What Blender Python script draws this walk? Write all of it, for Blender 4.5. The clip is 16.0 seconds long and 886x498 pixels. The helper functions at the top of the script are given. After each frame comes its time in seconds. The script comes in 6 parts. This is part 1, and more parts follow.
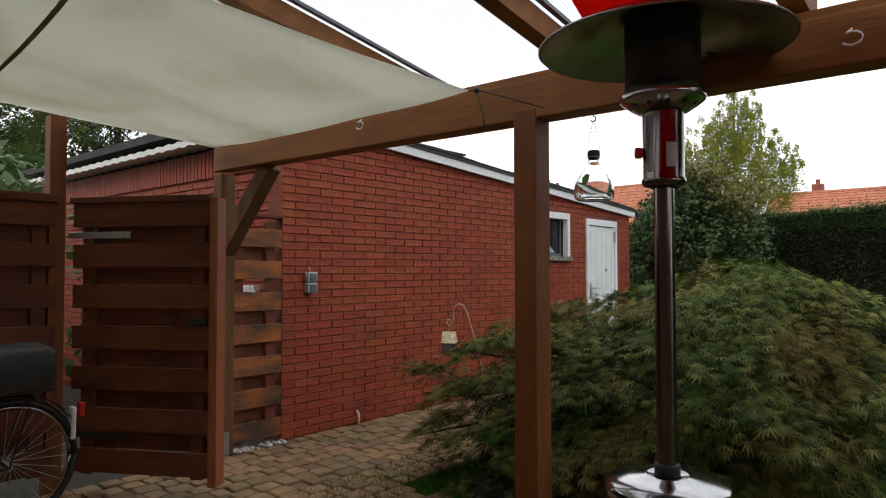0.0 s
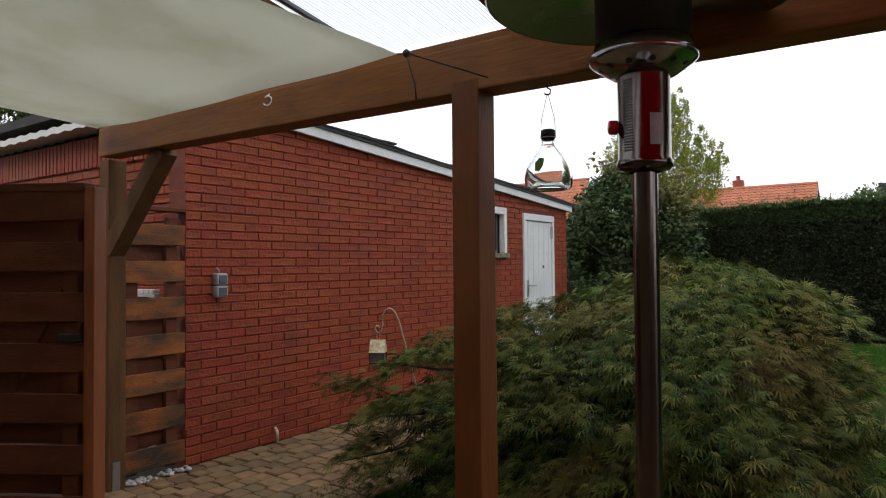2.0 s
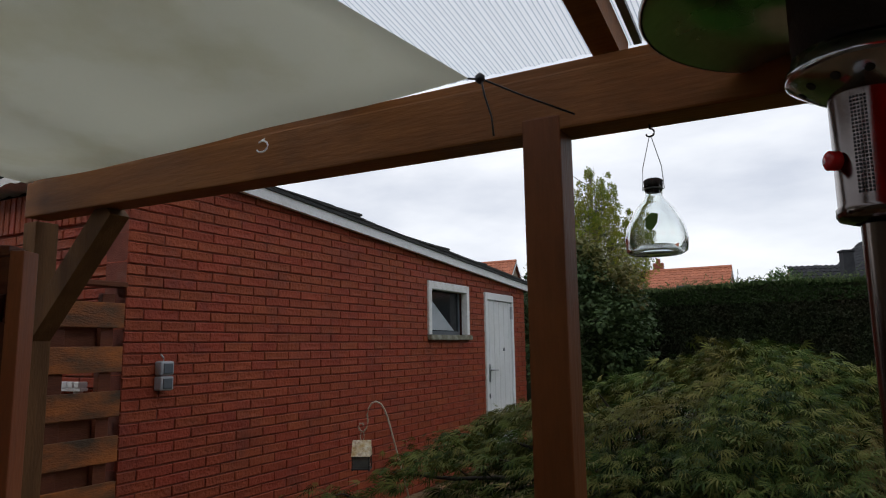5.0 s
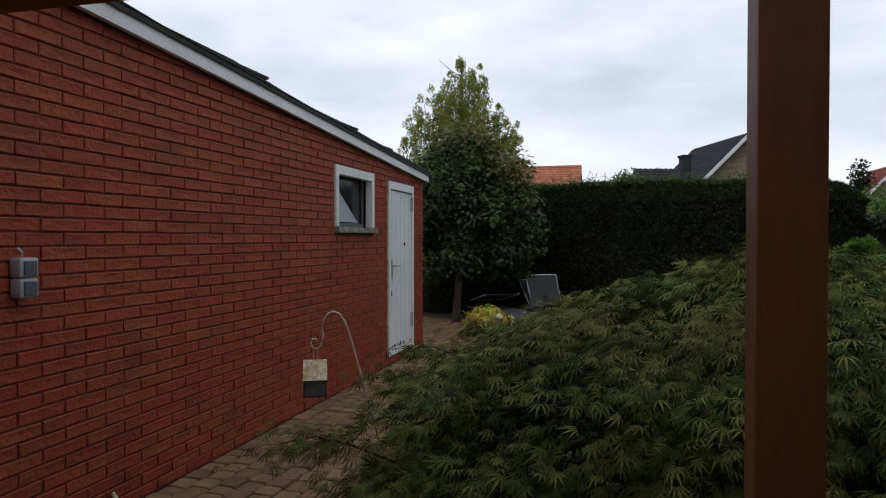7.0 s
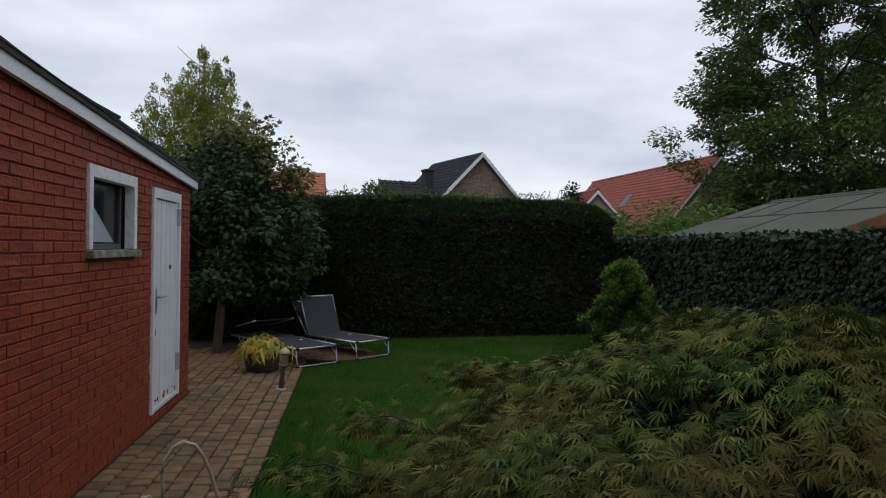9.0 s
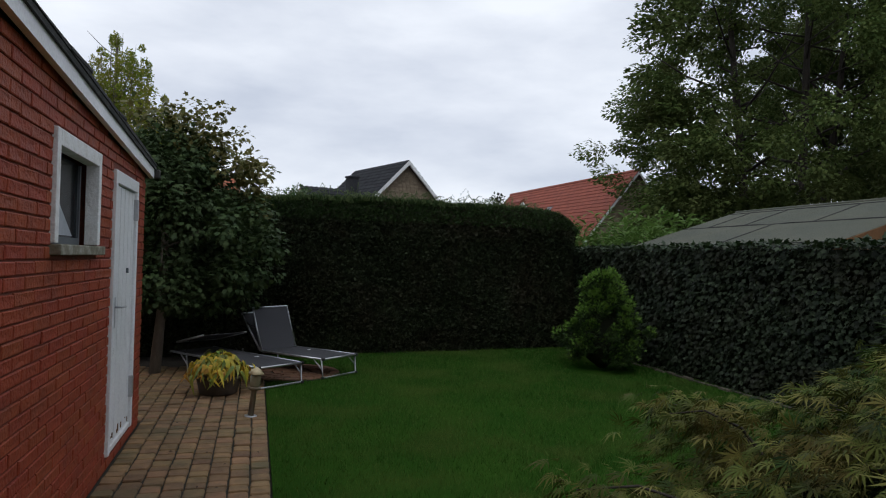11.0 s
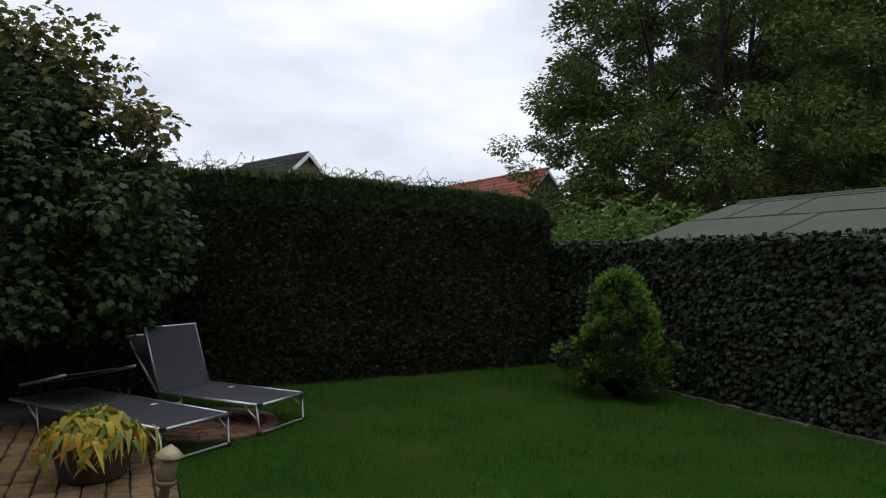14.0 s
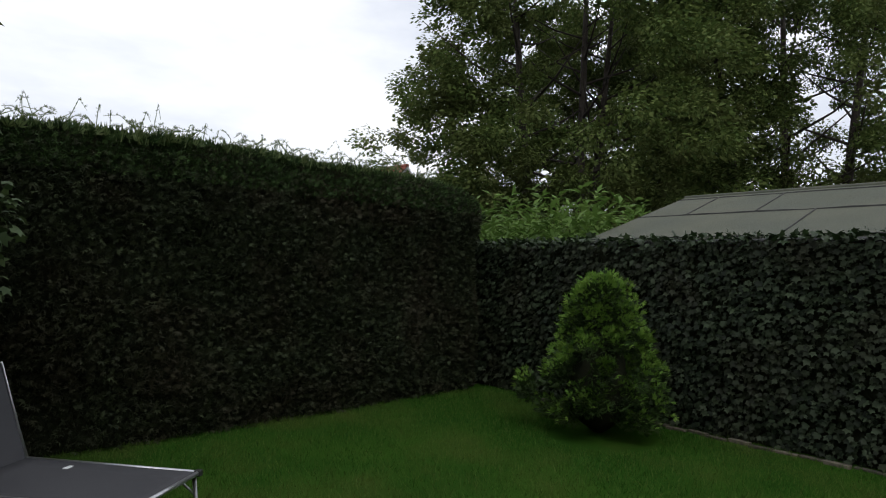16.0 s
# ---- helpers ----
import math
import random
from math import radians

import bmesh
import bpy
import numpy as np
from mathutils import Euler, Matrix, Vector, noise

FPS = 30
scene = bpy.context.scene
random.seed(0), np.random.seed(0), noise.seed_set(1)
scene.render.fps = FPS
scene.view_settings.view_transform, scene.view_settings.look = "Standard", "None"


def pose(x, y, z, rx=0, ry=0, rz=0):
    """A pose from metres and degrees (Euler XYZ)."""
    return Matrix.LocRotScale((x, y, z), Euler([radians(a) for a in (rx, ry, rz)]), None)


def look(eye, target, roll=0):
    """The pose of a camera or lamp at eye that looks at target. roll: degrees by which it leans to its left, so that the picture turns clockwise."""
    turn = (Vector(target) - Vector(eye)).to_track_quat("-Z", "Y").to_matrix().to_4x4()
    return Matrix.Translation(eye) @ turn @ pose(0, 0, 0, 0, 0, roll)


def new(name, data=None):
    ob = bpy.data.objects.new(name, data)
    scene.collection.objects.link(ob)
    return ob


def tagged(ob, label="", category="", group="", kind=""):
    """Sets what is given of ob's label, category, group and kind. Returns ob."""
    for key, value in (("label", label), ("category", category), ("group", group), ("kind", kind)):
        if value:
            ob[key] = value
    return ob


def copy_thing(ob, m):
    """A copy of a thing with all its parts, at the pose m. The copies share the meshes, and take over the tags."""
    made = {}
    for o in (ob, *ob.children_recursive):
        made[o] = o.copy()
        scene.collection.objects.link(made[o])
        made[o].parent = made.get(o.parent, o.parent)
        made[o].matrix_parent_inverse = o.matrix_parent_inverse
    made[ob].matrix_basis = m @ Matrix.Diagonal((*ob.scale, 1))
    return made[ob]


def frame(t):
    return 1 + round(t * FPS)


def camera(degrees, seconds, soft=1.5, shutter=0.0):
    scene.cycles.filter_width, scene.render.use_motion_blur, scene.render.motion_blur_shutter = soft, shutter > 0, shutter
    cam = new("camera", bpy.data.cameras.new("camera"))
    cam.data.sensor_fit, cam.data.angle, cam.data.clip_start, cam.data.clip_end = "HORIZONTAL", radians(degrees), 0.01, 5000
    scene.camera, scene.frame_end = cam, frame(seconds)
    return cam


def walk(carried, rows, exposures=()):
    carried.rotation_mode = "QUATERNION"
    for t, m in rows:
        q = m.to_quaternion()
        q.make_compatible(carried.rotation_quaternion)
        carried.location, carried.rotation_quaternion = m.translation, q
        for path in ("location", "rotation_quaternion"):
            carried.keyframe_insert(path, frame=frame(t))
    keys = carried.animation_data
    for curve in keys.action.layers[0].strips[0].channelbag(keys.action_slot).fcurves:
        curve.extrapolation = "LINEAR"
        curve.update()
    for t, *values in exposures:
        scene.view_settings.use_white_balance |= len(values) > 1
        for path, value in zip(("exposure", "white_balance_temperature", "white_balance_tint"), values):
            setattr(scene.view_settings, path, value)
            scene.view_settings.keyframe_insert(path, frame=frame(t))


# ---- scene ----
cam = camera(67.0, 16.0, 1.1)
PATH = [
    (0, (0.56, 0.269, 1.369), (-0.745, 1.783, 1.435), -0.1),
    (0.5, (0.527, 0.337, 1.377), (-0.78, 1.849, 1.446), -0.4),
    (1, (0.466, 0.473, 1.368), (-0.831, 1.994, 1.434), -0.6),
    (1.5, (0.411, 0.576, 1.37), (-0.845, 2.131, 1.431), -0.4),
    (2, (0.234, 0.701, 1.405), (-0.913, 2.338, 1.455), -0.5),
    (2.5, (0.089, 0.749, 1.44), (-0.961, 2.451, 1.487), -0.4),
    (3, (0.059, 0.746, 1.472), (-0.959, 2.466, 1.541), -0.4),
    (3.5, (0.033, 0.738, 1.508), (-0.961, 2.46, 1.725), -0.4),
    (3.7, (0.01, 0.732, 1.498), (-0.974, 2.452, 1.767), -0.2),
    (5.8, (-0.876, 1.074, 1.41), (-1.773, 2.839, 1.69), -0.2),
    (6, (-0.967, 1.087, 1.413), (-1.84, 2.882, 1.536), -0.1),
    (6.5, (-1.173, 1.259, 1.427), (-1.902, 3.121, 1.4), 0.2),
    (7, (-1.408, 1.453, 1.448), (-1.933, 3.383, 1.416), -0.0),
    (7.5, (-1.691, 1.586, 1.505), (-2.054, 3.552, 1.461), 0.5),
    (8, (-1.886, 1.882, 1.557), (-1.998, 3.878, 1.51), 0.9),
    (8.5, (-2.05, 2.22, 1.611), (-1.927, 4.215, 1.562), 0.7),
    (9, (-2.249, 2.479, 1.612), (-1.986, 4.462, 1.605), 0.8),
    (9.2, (-2.308, 2.537, 1.624), (-2.001, 4.513, 1.622), 0.8),
    (11.3, (-3.071, 3.744, 1.507), (-2.455, 5.646, 1.55), 1.5),
    (11.5, (-3.079, 3.907, 1.497), (-2.397, 5.786, 1.543), 1.5),
    (12, (-3.227, 4.295, 1.477), (-2.431, 6.129, 1.527), 1.6),
    (12.5, (-3.278, 4.695, 1.474), (-2.451, 6.515, 1.525), 1.6),
    (13, (-3.252, 5.211, 1.486), (-2.396, 7.018, 1.534), 1.6),
    (13.5, (-3.258, 5.766, 1.463), (-2.401, 7.572, 1.51), 1.5),
    (14, (-3.25, 6.27, 1.447), (-2.39, 8.075, 1.495), 1.3),
    (14.5, (-3.227, 6.851, 1.464), (-2.365, 8.656, 1.506), 1.4),
    (15, (-3.239, 7.43, 1.433), (-2.366, 9.229, 1.487), 1.3),
    (15.5, (-3.173, 7.982, 1.457), (-2.177, 9.715, 1.503), 1.6),
    (16, (-3.125, 8.505, 1.45), (-1.857, 10.05, 1.51), 1.5),
]
EXPOSURES = [(0, 0.86, 6650, 10), (1.5, 0.74, 6600, 10), (3.5, 0.48, 6600, 10), (6, -0.14, 6250, 10), (6.5, 0.02, 6250, 10), (7, -0.04, 6200, 10), (8, -0.2, 6100, 10), (9, -0.22, 6100, 10), (11.5, -0.12, 6150, 10), (13, -0.06, 6150, 10), (14, 0.02, 6250, 10), (15, 0.1, 6350, 10), (16, 0.22, 6450, 10)]
walk(cam, [(t, look(eye, target, roll)) for t, eye, target, roll in PATH], EXPOSURES)

# ---- world, sun, exposure ----
world = bpy.data.worlds.new("world")
scene.world = world
world.use_nodes = True
wn, wl = world.node_tree.nodes, world.node_tree.links
wn.clear()
SUN_EL, SUN_ROT = 48.0, 205.0
sky = wn.new("ShaderNodeTexSky")
sky.sky_type, sky.sun_disc = "NISHITA", False
sky.sun_elevation, sky.sun_rotation = radians(SUN_EL), radians(SUN_ROT)
sky_bg = wn.new("ShaderNodeBackground")
sky_bg.inputs["Strength"].default_value = 0.07
wl.new(sky.outputs[0], sky_bg.inputs["Color"])
# a closed layer of stratus in front of the blue, in soft bands
tc = wn.new("ShaderNodeTexCoord")
mp = wn.new("ShaderNodeMapping")
mp.inputs["Scale"].default_value = (1.2, 1.7, 4.0)
mp.inputs["Rotation"].default_value = (0.0, 0.06, 0.5)
wl.new(tc.outputs["Generated"], mp.inputs["Vector"])
cn = wn.new("ShaderNodeTexNoise")
cn.inputs["Scale"].default_value, cn.inputs["Detail"].default_value, cn.inputs["Roughness"].default_value = 1.9, 6.0, 0.52
wl.new(mp.outputs[0], cn.inputs["Vector"])
cr = wn.new("ShaderNodeValToRGB")
cr.color_ramp.elements[0].position, cr.color_ramp.elements[0].color = 0.34, (0.60, 0.63, 0.70, 1)
cr.color_ramp.elements[1].position, cr.color_ramp.elements[1].color = 0.66, (0.95, 0.96, 0.98, 1)
wl.new(cn.outputs["Fac"], cr.inputs["Fac"])
cloud_bg = wn.new("ShaderNodeBackground")
cloud_bg.inputs["Strength"].default_value = 1.2
wl.new(cr.outputs[0], cloud_bg.inputs["Color"])
mixw = wn.new("ShaderNodeMixShader")
mixw.inputs[0].default_value = 0.9
wl.new(sky_bg.outputs[0], mixw.inputs[1])
wl.new(cloud_bg.outputs[0], mixw.inputs[2])
wo = wn.new("ShaderNodeOutputWorld")
wl.new(mixw.outputs[0], wo.inputs["Surface"])

sun = new("sun", bpy.data.lights.new("sun", "SUN"))
sun.data.energy, sun.data.angle, sun.data.color = 0.6, radians(25), (1.0, 0.96, 0.9)
sd = Vector((math.sin(radians(SUN_ROT)) * math.cos(radians(SUN_EL)), math.cos(radians(SUN_ROT)) * math.cos(radians(SUN_EL)), math.sin(radians(SUN_EL))))
sun.matrix_world = look(sd * 60, (0, 0, 0))

# ---- materials ----
def surf(name, c1, c2, rough=0.7, scale=8.0, fine=60.0, bump=0.2, metal=0.0, dirt=None, dirt_scale=1.5, dirt_amt=0.5, stretch=(1, 1, 1), rand=0.0, island=0.0, spec=0.5, trans=0.0, coords="Object", hue=0.0):
    """A surface: two colours in broad noise, fine grain in value and relief, stains of a third colour."""
    m = bpy.data.materials.new(name)
    m.use_nodes = True
    n, l = m.node_tree.nodes, m.node_tree.links
    n.clear()
    out = n.new("ShaderNodeOutputMaterial")
    b = n.new("ShaderNodeBsdfPrincipled")
    co = n.new("ShaderNodeTexCoord")
    mpp = n.new("ShaderNodeMapping")
    mpp.inputs["Scale"].default_value = stretch
    geo = n.new("ShaderNodeNewGeometry")
    l.new(geo.outputs["Position"] if coords == "World" else co.outputs[coords], mpp.inputs["Vector"])
    n1 = n.new("ShaderNodeTexNoise")
    n1.inputs["Scale"].default_value, n1.inputs["Detail"].default_value = scale, 5
    n2 = n.new("ShaderNodeTexNoise")
    n2.inputs["Scale"].default_value, n2.inputs["Detail"].default_value = fine, 3
    l.new(mpp.outputs[0], n1.inputs["Vector"])
    l.new(mpp.outputs[0], n2.inputs["Vector"])
    mx = n.new("ShaderNodeMix")
    mx.data_type = "RGBA"
    rr = n.new("ShaderNodeValToRGB")
    rr.color_ramp.elements[0].position, rr.color_ramp.elements[1].position = 0.35, 0.65
    l.new(n1.outputs["Fac"], rr.inputs["Fac"])
    l.new(rr.outputs[0], mx.inputs["Factor"])
    mx.inputs["A"].default_value, mx.inputs["B"].default_value = (*c1, 1), (*c2, 1)
    col = mx.outputs["Result"]
    if dirt:
        n3 = n.new("ShaderNodeTexNoise")
        n3.inputs["Scale"].default_value, n3.inputs["Detail"].default_value, n3.inputs["Roughness"].default_value = dirt_scale, 8, 0.65
        l.new(geo.outputs["Position"], n3.inputs["Vector"])
        r3 = n.new("ShaderNodeValToRGB")
        r3.color_ramp.elements[0].position, r3.color_ramp.elements[1].position = 0.5, 0.72
        r3.color_ramp.elements[1].color = (dirt_amt, dirt_amt, dirt_amt, 1)
        l.new(n3.outputs["Fac"], r3.inputs["Fac"])
        m3 = n.new("ShaderNodeMix")
        m3.data_type = "RGBA"
        l.new(r3.outputs[0], m3.inputs["Factor"])
        l.new(col, m3.inputs["A"])
        m3.inputs["B"].default_value = (*dirt, 1)
        col = m3.outputs["Result"]
    hs = n.new("ShaderNodeHueSaturation")
    l.new(col, hs.inputs["Color"])
    # value: fine grain and a chance step from piece to piece
    mr = n.new("ShaderNodeMapRange")
    mr.inputs["To Min"].default_value, mr.inputs["To Max"].default_value = 0.82, 1.18
    l.new(n2.outputs["Fac"], mr.inputs["Value"])
    val = mr.outputs[0]
    if rand or island:
        src = n.new("ShaderNodeObjectInfo").outputs["Random"] if rand else geo.outputs["Random Per Island"]
        m4 = n.new("ShaderNodeMapRange")
        amt = rand or island
        m4.inputs["To Min"].default_value, m4.inputs["To Max"].default_value = 1 - amt, 1 + amt
        l.new(src, m4.inputs["Value"])
        mu = n.new("ShaderNodeMath")
        mu.operation = "MULTIPLY"
        l.new(val, mu.inputs[0])
        l.new(m4.outputs[0], mu.inputs[1])
        val = mu.outputs[0]
        if hue:
            m5 = n.new("ShaderNodeMapRange")
            m5.inputs["To Min"].default_value, m5.inputs["To Max"].default_value = 0.5 - hue, 0.5 + hue
            fr = n.new("ShaderNodeMath")
            fr.operation = "FRACT"
            m7 = n.new("ShaderNodeMath")
            m7.operation = "MULTIPLY"
            m7.inputs[1].default_value = 7.31
            l.new(src, m7.inputs[0])
            l.new(m7.outputs[0], fr.inputs[0])
            l.new(fr.outputs[0], m5.inputs["Value"])
            l.new(m5.outputs[0], hs.inputs["Hue"])
    l.new(val, hs.inputs["Value"])
    l.new(hs.outputs[0], b.inputs["Base Color"])
    b.inputs["Metallic"].default_value = metal
    b.inputs["Specular IOR Level"].default_value = spec
    mr2 = n.new("ShaderNodeMapRange")
    mr2.inputs["To Min"].default_value, mr2.inputs["To Max"].default_value = max(0.03, rough - 0.1), min(1, rough + 0.1)
    l.new(n1.outputs["Fac"], mr2.inputs["Value"])
    l.new(mr2.outputs[0], b.inputs["Roughness"])
    if bump:
        bp = n.new("ShaderNodeBump")
        bp.inputs["Strength"].default_value, bp.inputs["Distance"].default_value = bump, 0.01
        l.new(n2.outputs["Fac"], bp.inputs["Height"])
        l.new(bp.outputs[0], b.inputs["Normal"])
    if trans:
        tr = n.new("ShaderNodeBsdfTranslucent")
        l.new(hs.outputs[0], tr.inputs["Color"])
        ms = n.new("ShaderNodeMixShader")
        ms.inputs[0].default_value = trans
        l.new(b.outputs[0], ms.inputs[1])
        l.new(tr.outputs[0], ms.inputs[2])
        l.new(ms.outputs[0], out.inputs["Surface"])
    else:
        l.new(b.outputs[0], out.inputs["Surface"])
    return m


def leafmat(name, stops, rough=0.5, trans=0.25, broad=None, spec=0.35, broad_scale=0.9):
    """Foliage: each leaf takes its own colour from the stops; broad is a second tone that comes and goes over the plant."""
    m = bpy.data.materials.new(name)
    m.use_nodes = True
    n, l = m.node_tree.nodes, m.node_tree.links
    n.clear()
    out = n.new("ShaderNodeOutputMaterial")
    b = n.new("ShaderNodeBsdfPrincipled")
    geo = n.new("ShaderNodeNewGeometry")
    ramp = n.new("ShaderNodeValToRGB")
    el = ramp.color_ramp.elements
    el[0].position, el[0].color = 0.0, (*stops[0], 1)
    el[1].position, el[1].color = 1.0, (*stops[-1], 1)
    for i, c in enumerate(stops[1:-1]):
        e = el.new((i + 1) / (len(stops) - 1))
        e.color = (*c, 1)
    l.new(geo.outputs["Random Per Island"], ramp.inputs["Fac"])
    col = ramp.outputs[0]
    if broad:
        nz = n.new("ShaderNodeTexNoise")
        nz.inputs["Scale"].default_value, nz.inputs["Detail"].default_value = broad_scale, 3
        l.new(geo.outputs["Position"], nz.inputs["Vector"])
        r2 = n.new("ShaderNodeValToRGB")
        r2.color_ramp.elements[0].position, r2.color_ramp.elements[1].position = 0.45, 0.68
        r2.color_ramp.elements[1].color = (0.75, 0.75, 0.75, 1)
        l.new(nz.outputs["Fac"], r2.inputs["Fac"])
        mx = n.new("ShaderNodeMix")
        mx.data_type = "RGBA"
        l.new(r2.outputs[0], mx.inputs["Factor"])
        l.new(col, mx.inputs["A"])
        mx.inputs["B"].default_value = (*broad, 1)
        col = mx.outputs["Result"]
    l.new(col, b.inputs["Base Color"])
    b.inputs["Roughness"].default_value, b.inputs["Specular IOR Level"].default_value = rough, spec
    tr = n.new("ShaderNodeBsdfTranslucent")
    l.new(col, tr.inputs["Color"])
    ms = n.new("ShaderNodeMixShader")
    ms.inputs[0].default_value = trans
    l.new(b.outputs[0], ms.inputs[1])
    l.new(tr.outputs[0], ms.inputs[2])
    l.new(ms.outputs[0], out.inputs["Surface"])
    return m


def glassmat(name, tint, rough=0.02):
    m = bpy.data.materials.new(name)
    m.use_nodes = True
    b = m.node_tree.nodes["Principled BSDF"]
    b.inputs["Base Color"].default_value = (*tint, 1)
    b.inputs["Roughness"].default_value = rough
    b.inputs["Transmission Weight"].default_value = 1.0
    b.inputs["IOR"].default_value = 1.45
    return m


def sheetmat(name, c, amount, ribs=0.0, rough=0.5, stain=None):
    """Thin sheet that lets light through: cloth or ribbed plastic."""
    m = bpy.data.materials.new(name)
    m.use_nodes = True
    n, l = m.node_tree.nodes, m.node_tree.links
    n.clear()
    out = n.new("ShaderNodeOutputMaterial")
    b = n.new("ShaderNodeBsdfPrincipled")
    b.inputs["Roughness"].default_value = rough
    geo = n.new("ShaderNodeNewGeometry")
    nz = n.new("ShaderNodeTexNoise")
    nz.inputs["Scale"].default_value, nz.inputs["Detail"].default_value, nz.inputs["Roughness"].default_value = 1.7, 7, 0.6
    l.new(geo.outputs["Position"], nz.inputs["Vector"])
    r = n.new("ShaderNodeValToRGB")
    r.color_ramp.elements[0].position, r.color_ramp.elements[0].color = 0.48, (*c, 1)
    r.color_ramp.elements[1].position, r.color_ramp.elements[1].color = 0.8, (*(stain or c), 1)
    l.new(nz.outputs["Fac"], r.inputs["Fac"])
    col = r.outputs[0]
    if ribs:
        wv = n.new("ShaderNodeTexWave")
        wv.bands_direction = "X"
        wv.inputs["Scale"].default_value = ribs
        l.new(geo.outputs["Position"], wv.inputs["Vector"])
        r2 = n.new("ShaderNodeValToRGB")
        r2.color_ramp.elements[0].position, r2.color_ramp.elements[0].color = 0.0, (0.55, 0.6, 0.66, 1)
        r2.color_ramp.elements[1].position, r2.color_ramp.elements[1].color = 0.25, (1, 1, 1, 1)
        l.new(wv.outputs["Fac"], r2.inputs["Fac"])
        mx = n.new("ShaderNodeMix")
        mx.data_type, mx.blend_type = "RGBA", "MULTIPLY"
        mx.inputs["Factor"].default_value = 1.0
        l.new(col, mx.inputs["A"])
        l.new(r2.outputs[0], mx.inputs["B"])
        col = mx.outputs["Result"]
    l.new(col, b.inputs["Base Color"])
    tr = n.new("ShaderNodeBsdfTranslucent")
    l.new(col, tr.inputs["Color"])
    ms = n.new("ShaderNodeMixShader")
    ms.inputs[0].default_value = amount
    l.new(b.outputs[0], ms.inputs[1])
    l.new(tr.outputs[0], ms.inputs[2])
    l.new(ms.outputs[0], out.inputs["Surface"])
    return m


BRICK = surf("painted_red_brick", (0.265, 0.050, 0.022), (0.32, 0.067, 0.029), 0.6, 9, 42, 1.0, dirt=(0.143, 0.038, 0.029), dirt_scale=3.0, dirt_amt=0.6, rand=0.08, hue=0.005, spec=0.25, coords="World")
BRICKJ = surf("painted_red_brick_joined", (0.265, 0.050, 0.022), (0.32, 0.067, 0.029), 0.6, 9, 42, 1.0, dirt=(0.143, 0.038, 0.029), dirt_scale=3.0, dirt_amt=0.6, island=0.08, hue=0.005, spec=0.25, coords="World")
MORTAR = surf("dark_red_mortar", (0.145, 0.034, 0.020), (0.20, 0.052, 0.032), 0.9, 12, 120, 0.5, dirt=(0.2, 0.13, 0.1), dirt_scale=5, coords="World")
PAVER = surf("sand_grey_paver", (0.249, 0.150, 0.067), (0.172, 0.107, 0.052), 0.85, 10, 140, 0.5, dirt=(0.086, 0.090, 0.047), dirt_scale=1.8, dirt_amt=0.7, rand=0.25, hue=0.012, coords="World")
PAVERJ = surf("sand_grey_paver_joined", (0.249, 0.150, 0.067), (0.172, 0.107, 0.052), 0.85, 10, 140, 0.5, dirt=(0.086, 0.090, 0.047), dirt_scale=1.8, dirt_amt=0.7, island=0.25, hue=0.012, coords="World")
JOINT = surf("paver_joint_sand", (0.041, 0.034, 0.025), (0.025, 0.028, 0.017), 0.95, 14, 200, 0.6, coords="World")
SOIL = surf("dark_soil", (0.03, 0.024, 0.017), (0.05, 0.04, 0.027), 0.95, 6, 80, 0.8, coords="World")
LAWN = surf("lawn_ground", (0.02, 0.06, 0.008), (0.03, 0.075, 0.01), 1.0, 1.2, 120, 0.8, dirt=(0.05, 0.06, 0.015), dirt_scale=1.1, dirt_amt=0.5, coords="World", spec=0.0)
BEAM = surf("stained_brown_timber", (0.20, 0.075, 0.018), (0.29, 0.115, 0.03), 0.6, 3, 26, 0.25, stretch=(0.35, 3, 3), dirt=(0.10, 0.042, 0.016), dirt_scale=2.2, coords="World", spec=0.25)
POST = surf("stained_brown_post", (0.15, 0.050, 0.014), (0.21, 0.072, 0.020), 0.55, 3, 26, 0.25, stretch=(3, 3, 0.35), dirt=(0.11, 0.040, 0.015), dirt_scale=2.2, coords="World", spec=0.25)
BOARD = surf("redbrown_stained_board", (0.116, 0.034, 0.017), (0.158, 0.050, 0.022), 0.55, 3, 30, 0.3, stretch=(1, 1, 6), dirt=(0.053, 0.022, 0.013), dirt_scale=2, coords="World", rand=0.12, spec=0.25)
WORN = surf("worn_orange_board", (0.055, 0.030, 0.014), (0.34, 0.10, 0.015), 0.65, 3.2, 40, 0.5, stretch=(1, 1, 3.2), dirt=(0.075, 0.056, 0.028), dirt_scale=6, dirt_amt=0.65, coords="World", rand=0.2)
GREYWOOD = surf("weathered_timber", (0.175, 0.088, 0.034), (0.12, 0.058, 0.023), 0.75, 4, 36, 0.4, stretch=(3, 3, 0.5), coords="World", spec=0.25)
WHITE = surf("white_paint", (0.84, 0.85, 0.86), (0.79, 0.81, 0.82), 0.5, 2.5, 60, 0.12, dirt=(0.6, 0.6, 0.55), dirt_scale=2.4, dirt_amt=0.35, coords="World")
WHITEWORN = surf("flaking_white_paint", (0.86, 0.87, 0.87), (0.80, 0.80, 0.78), 0.6, 9, 70, 0.35, dirt=(0.38, 0.35, 0.28), dirt_scale=16, dirt_amt=0.4, coords="World")
FELT = surf("dark_roofing_felt", (0.035, 0.036, 0.036), (0.06, 0.06, 0.058), 0.95, 5, 120, 0.6, coords="World")
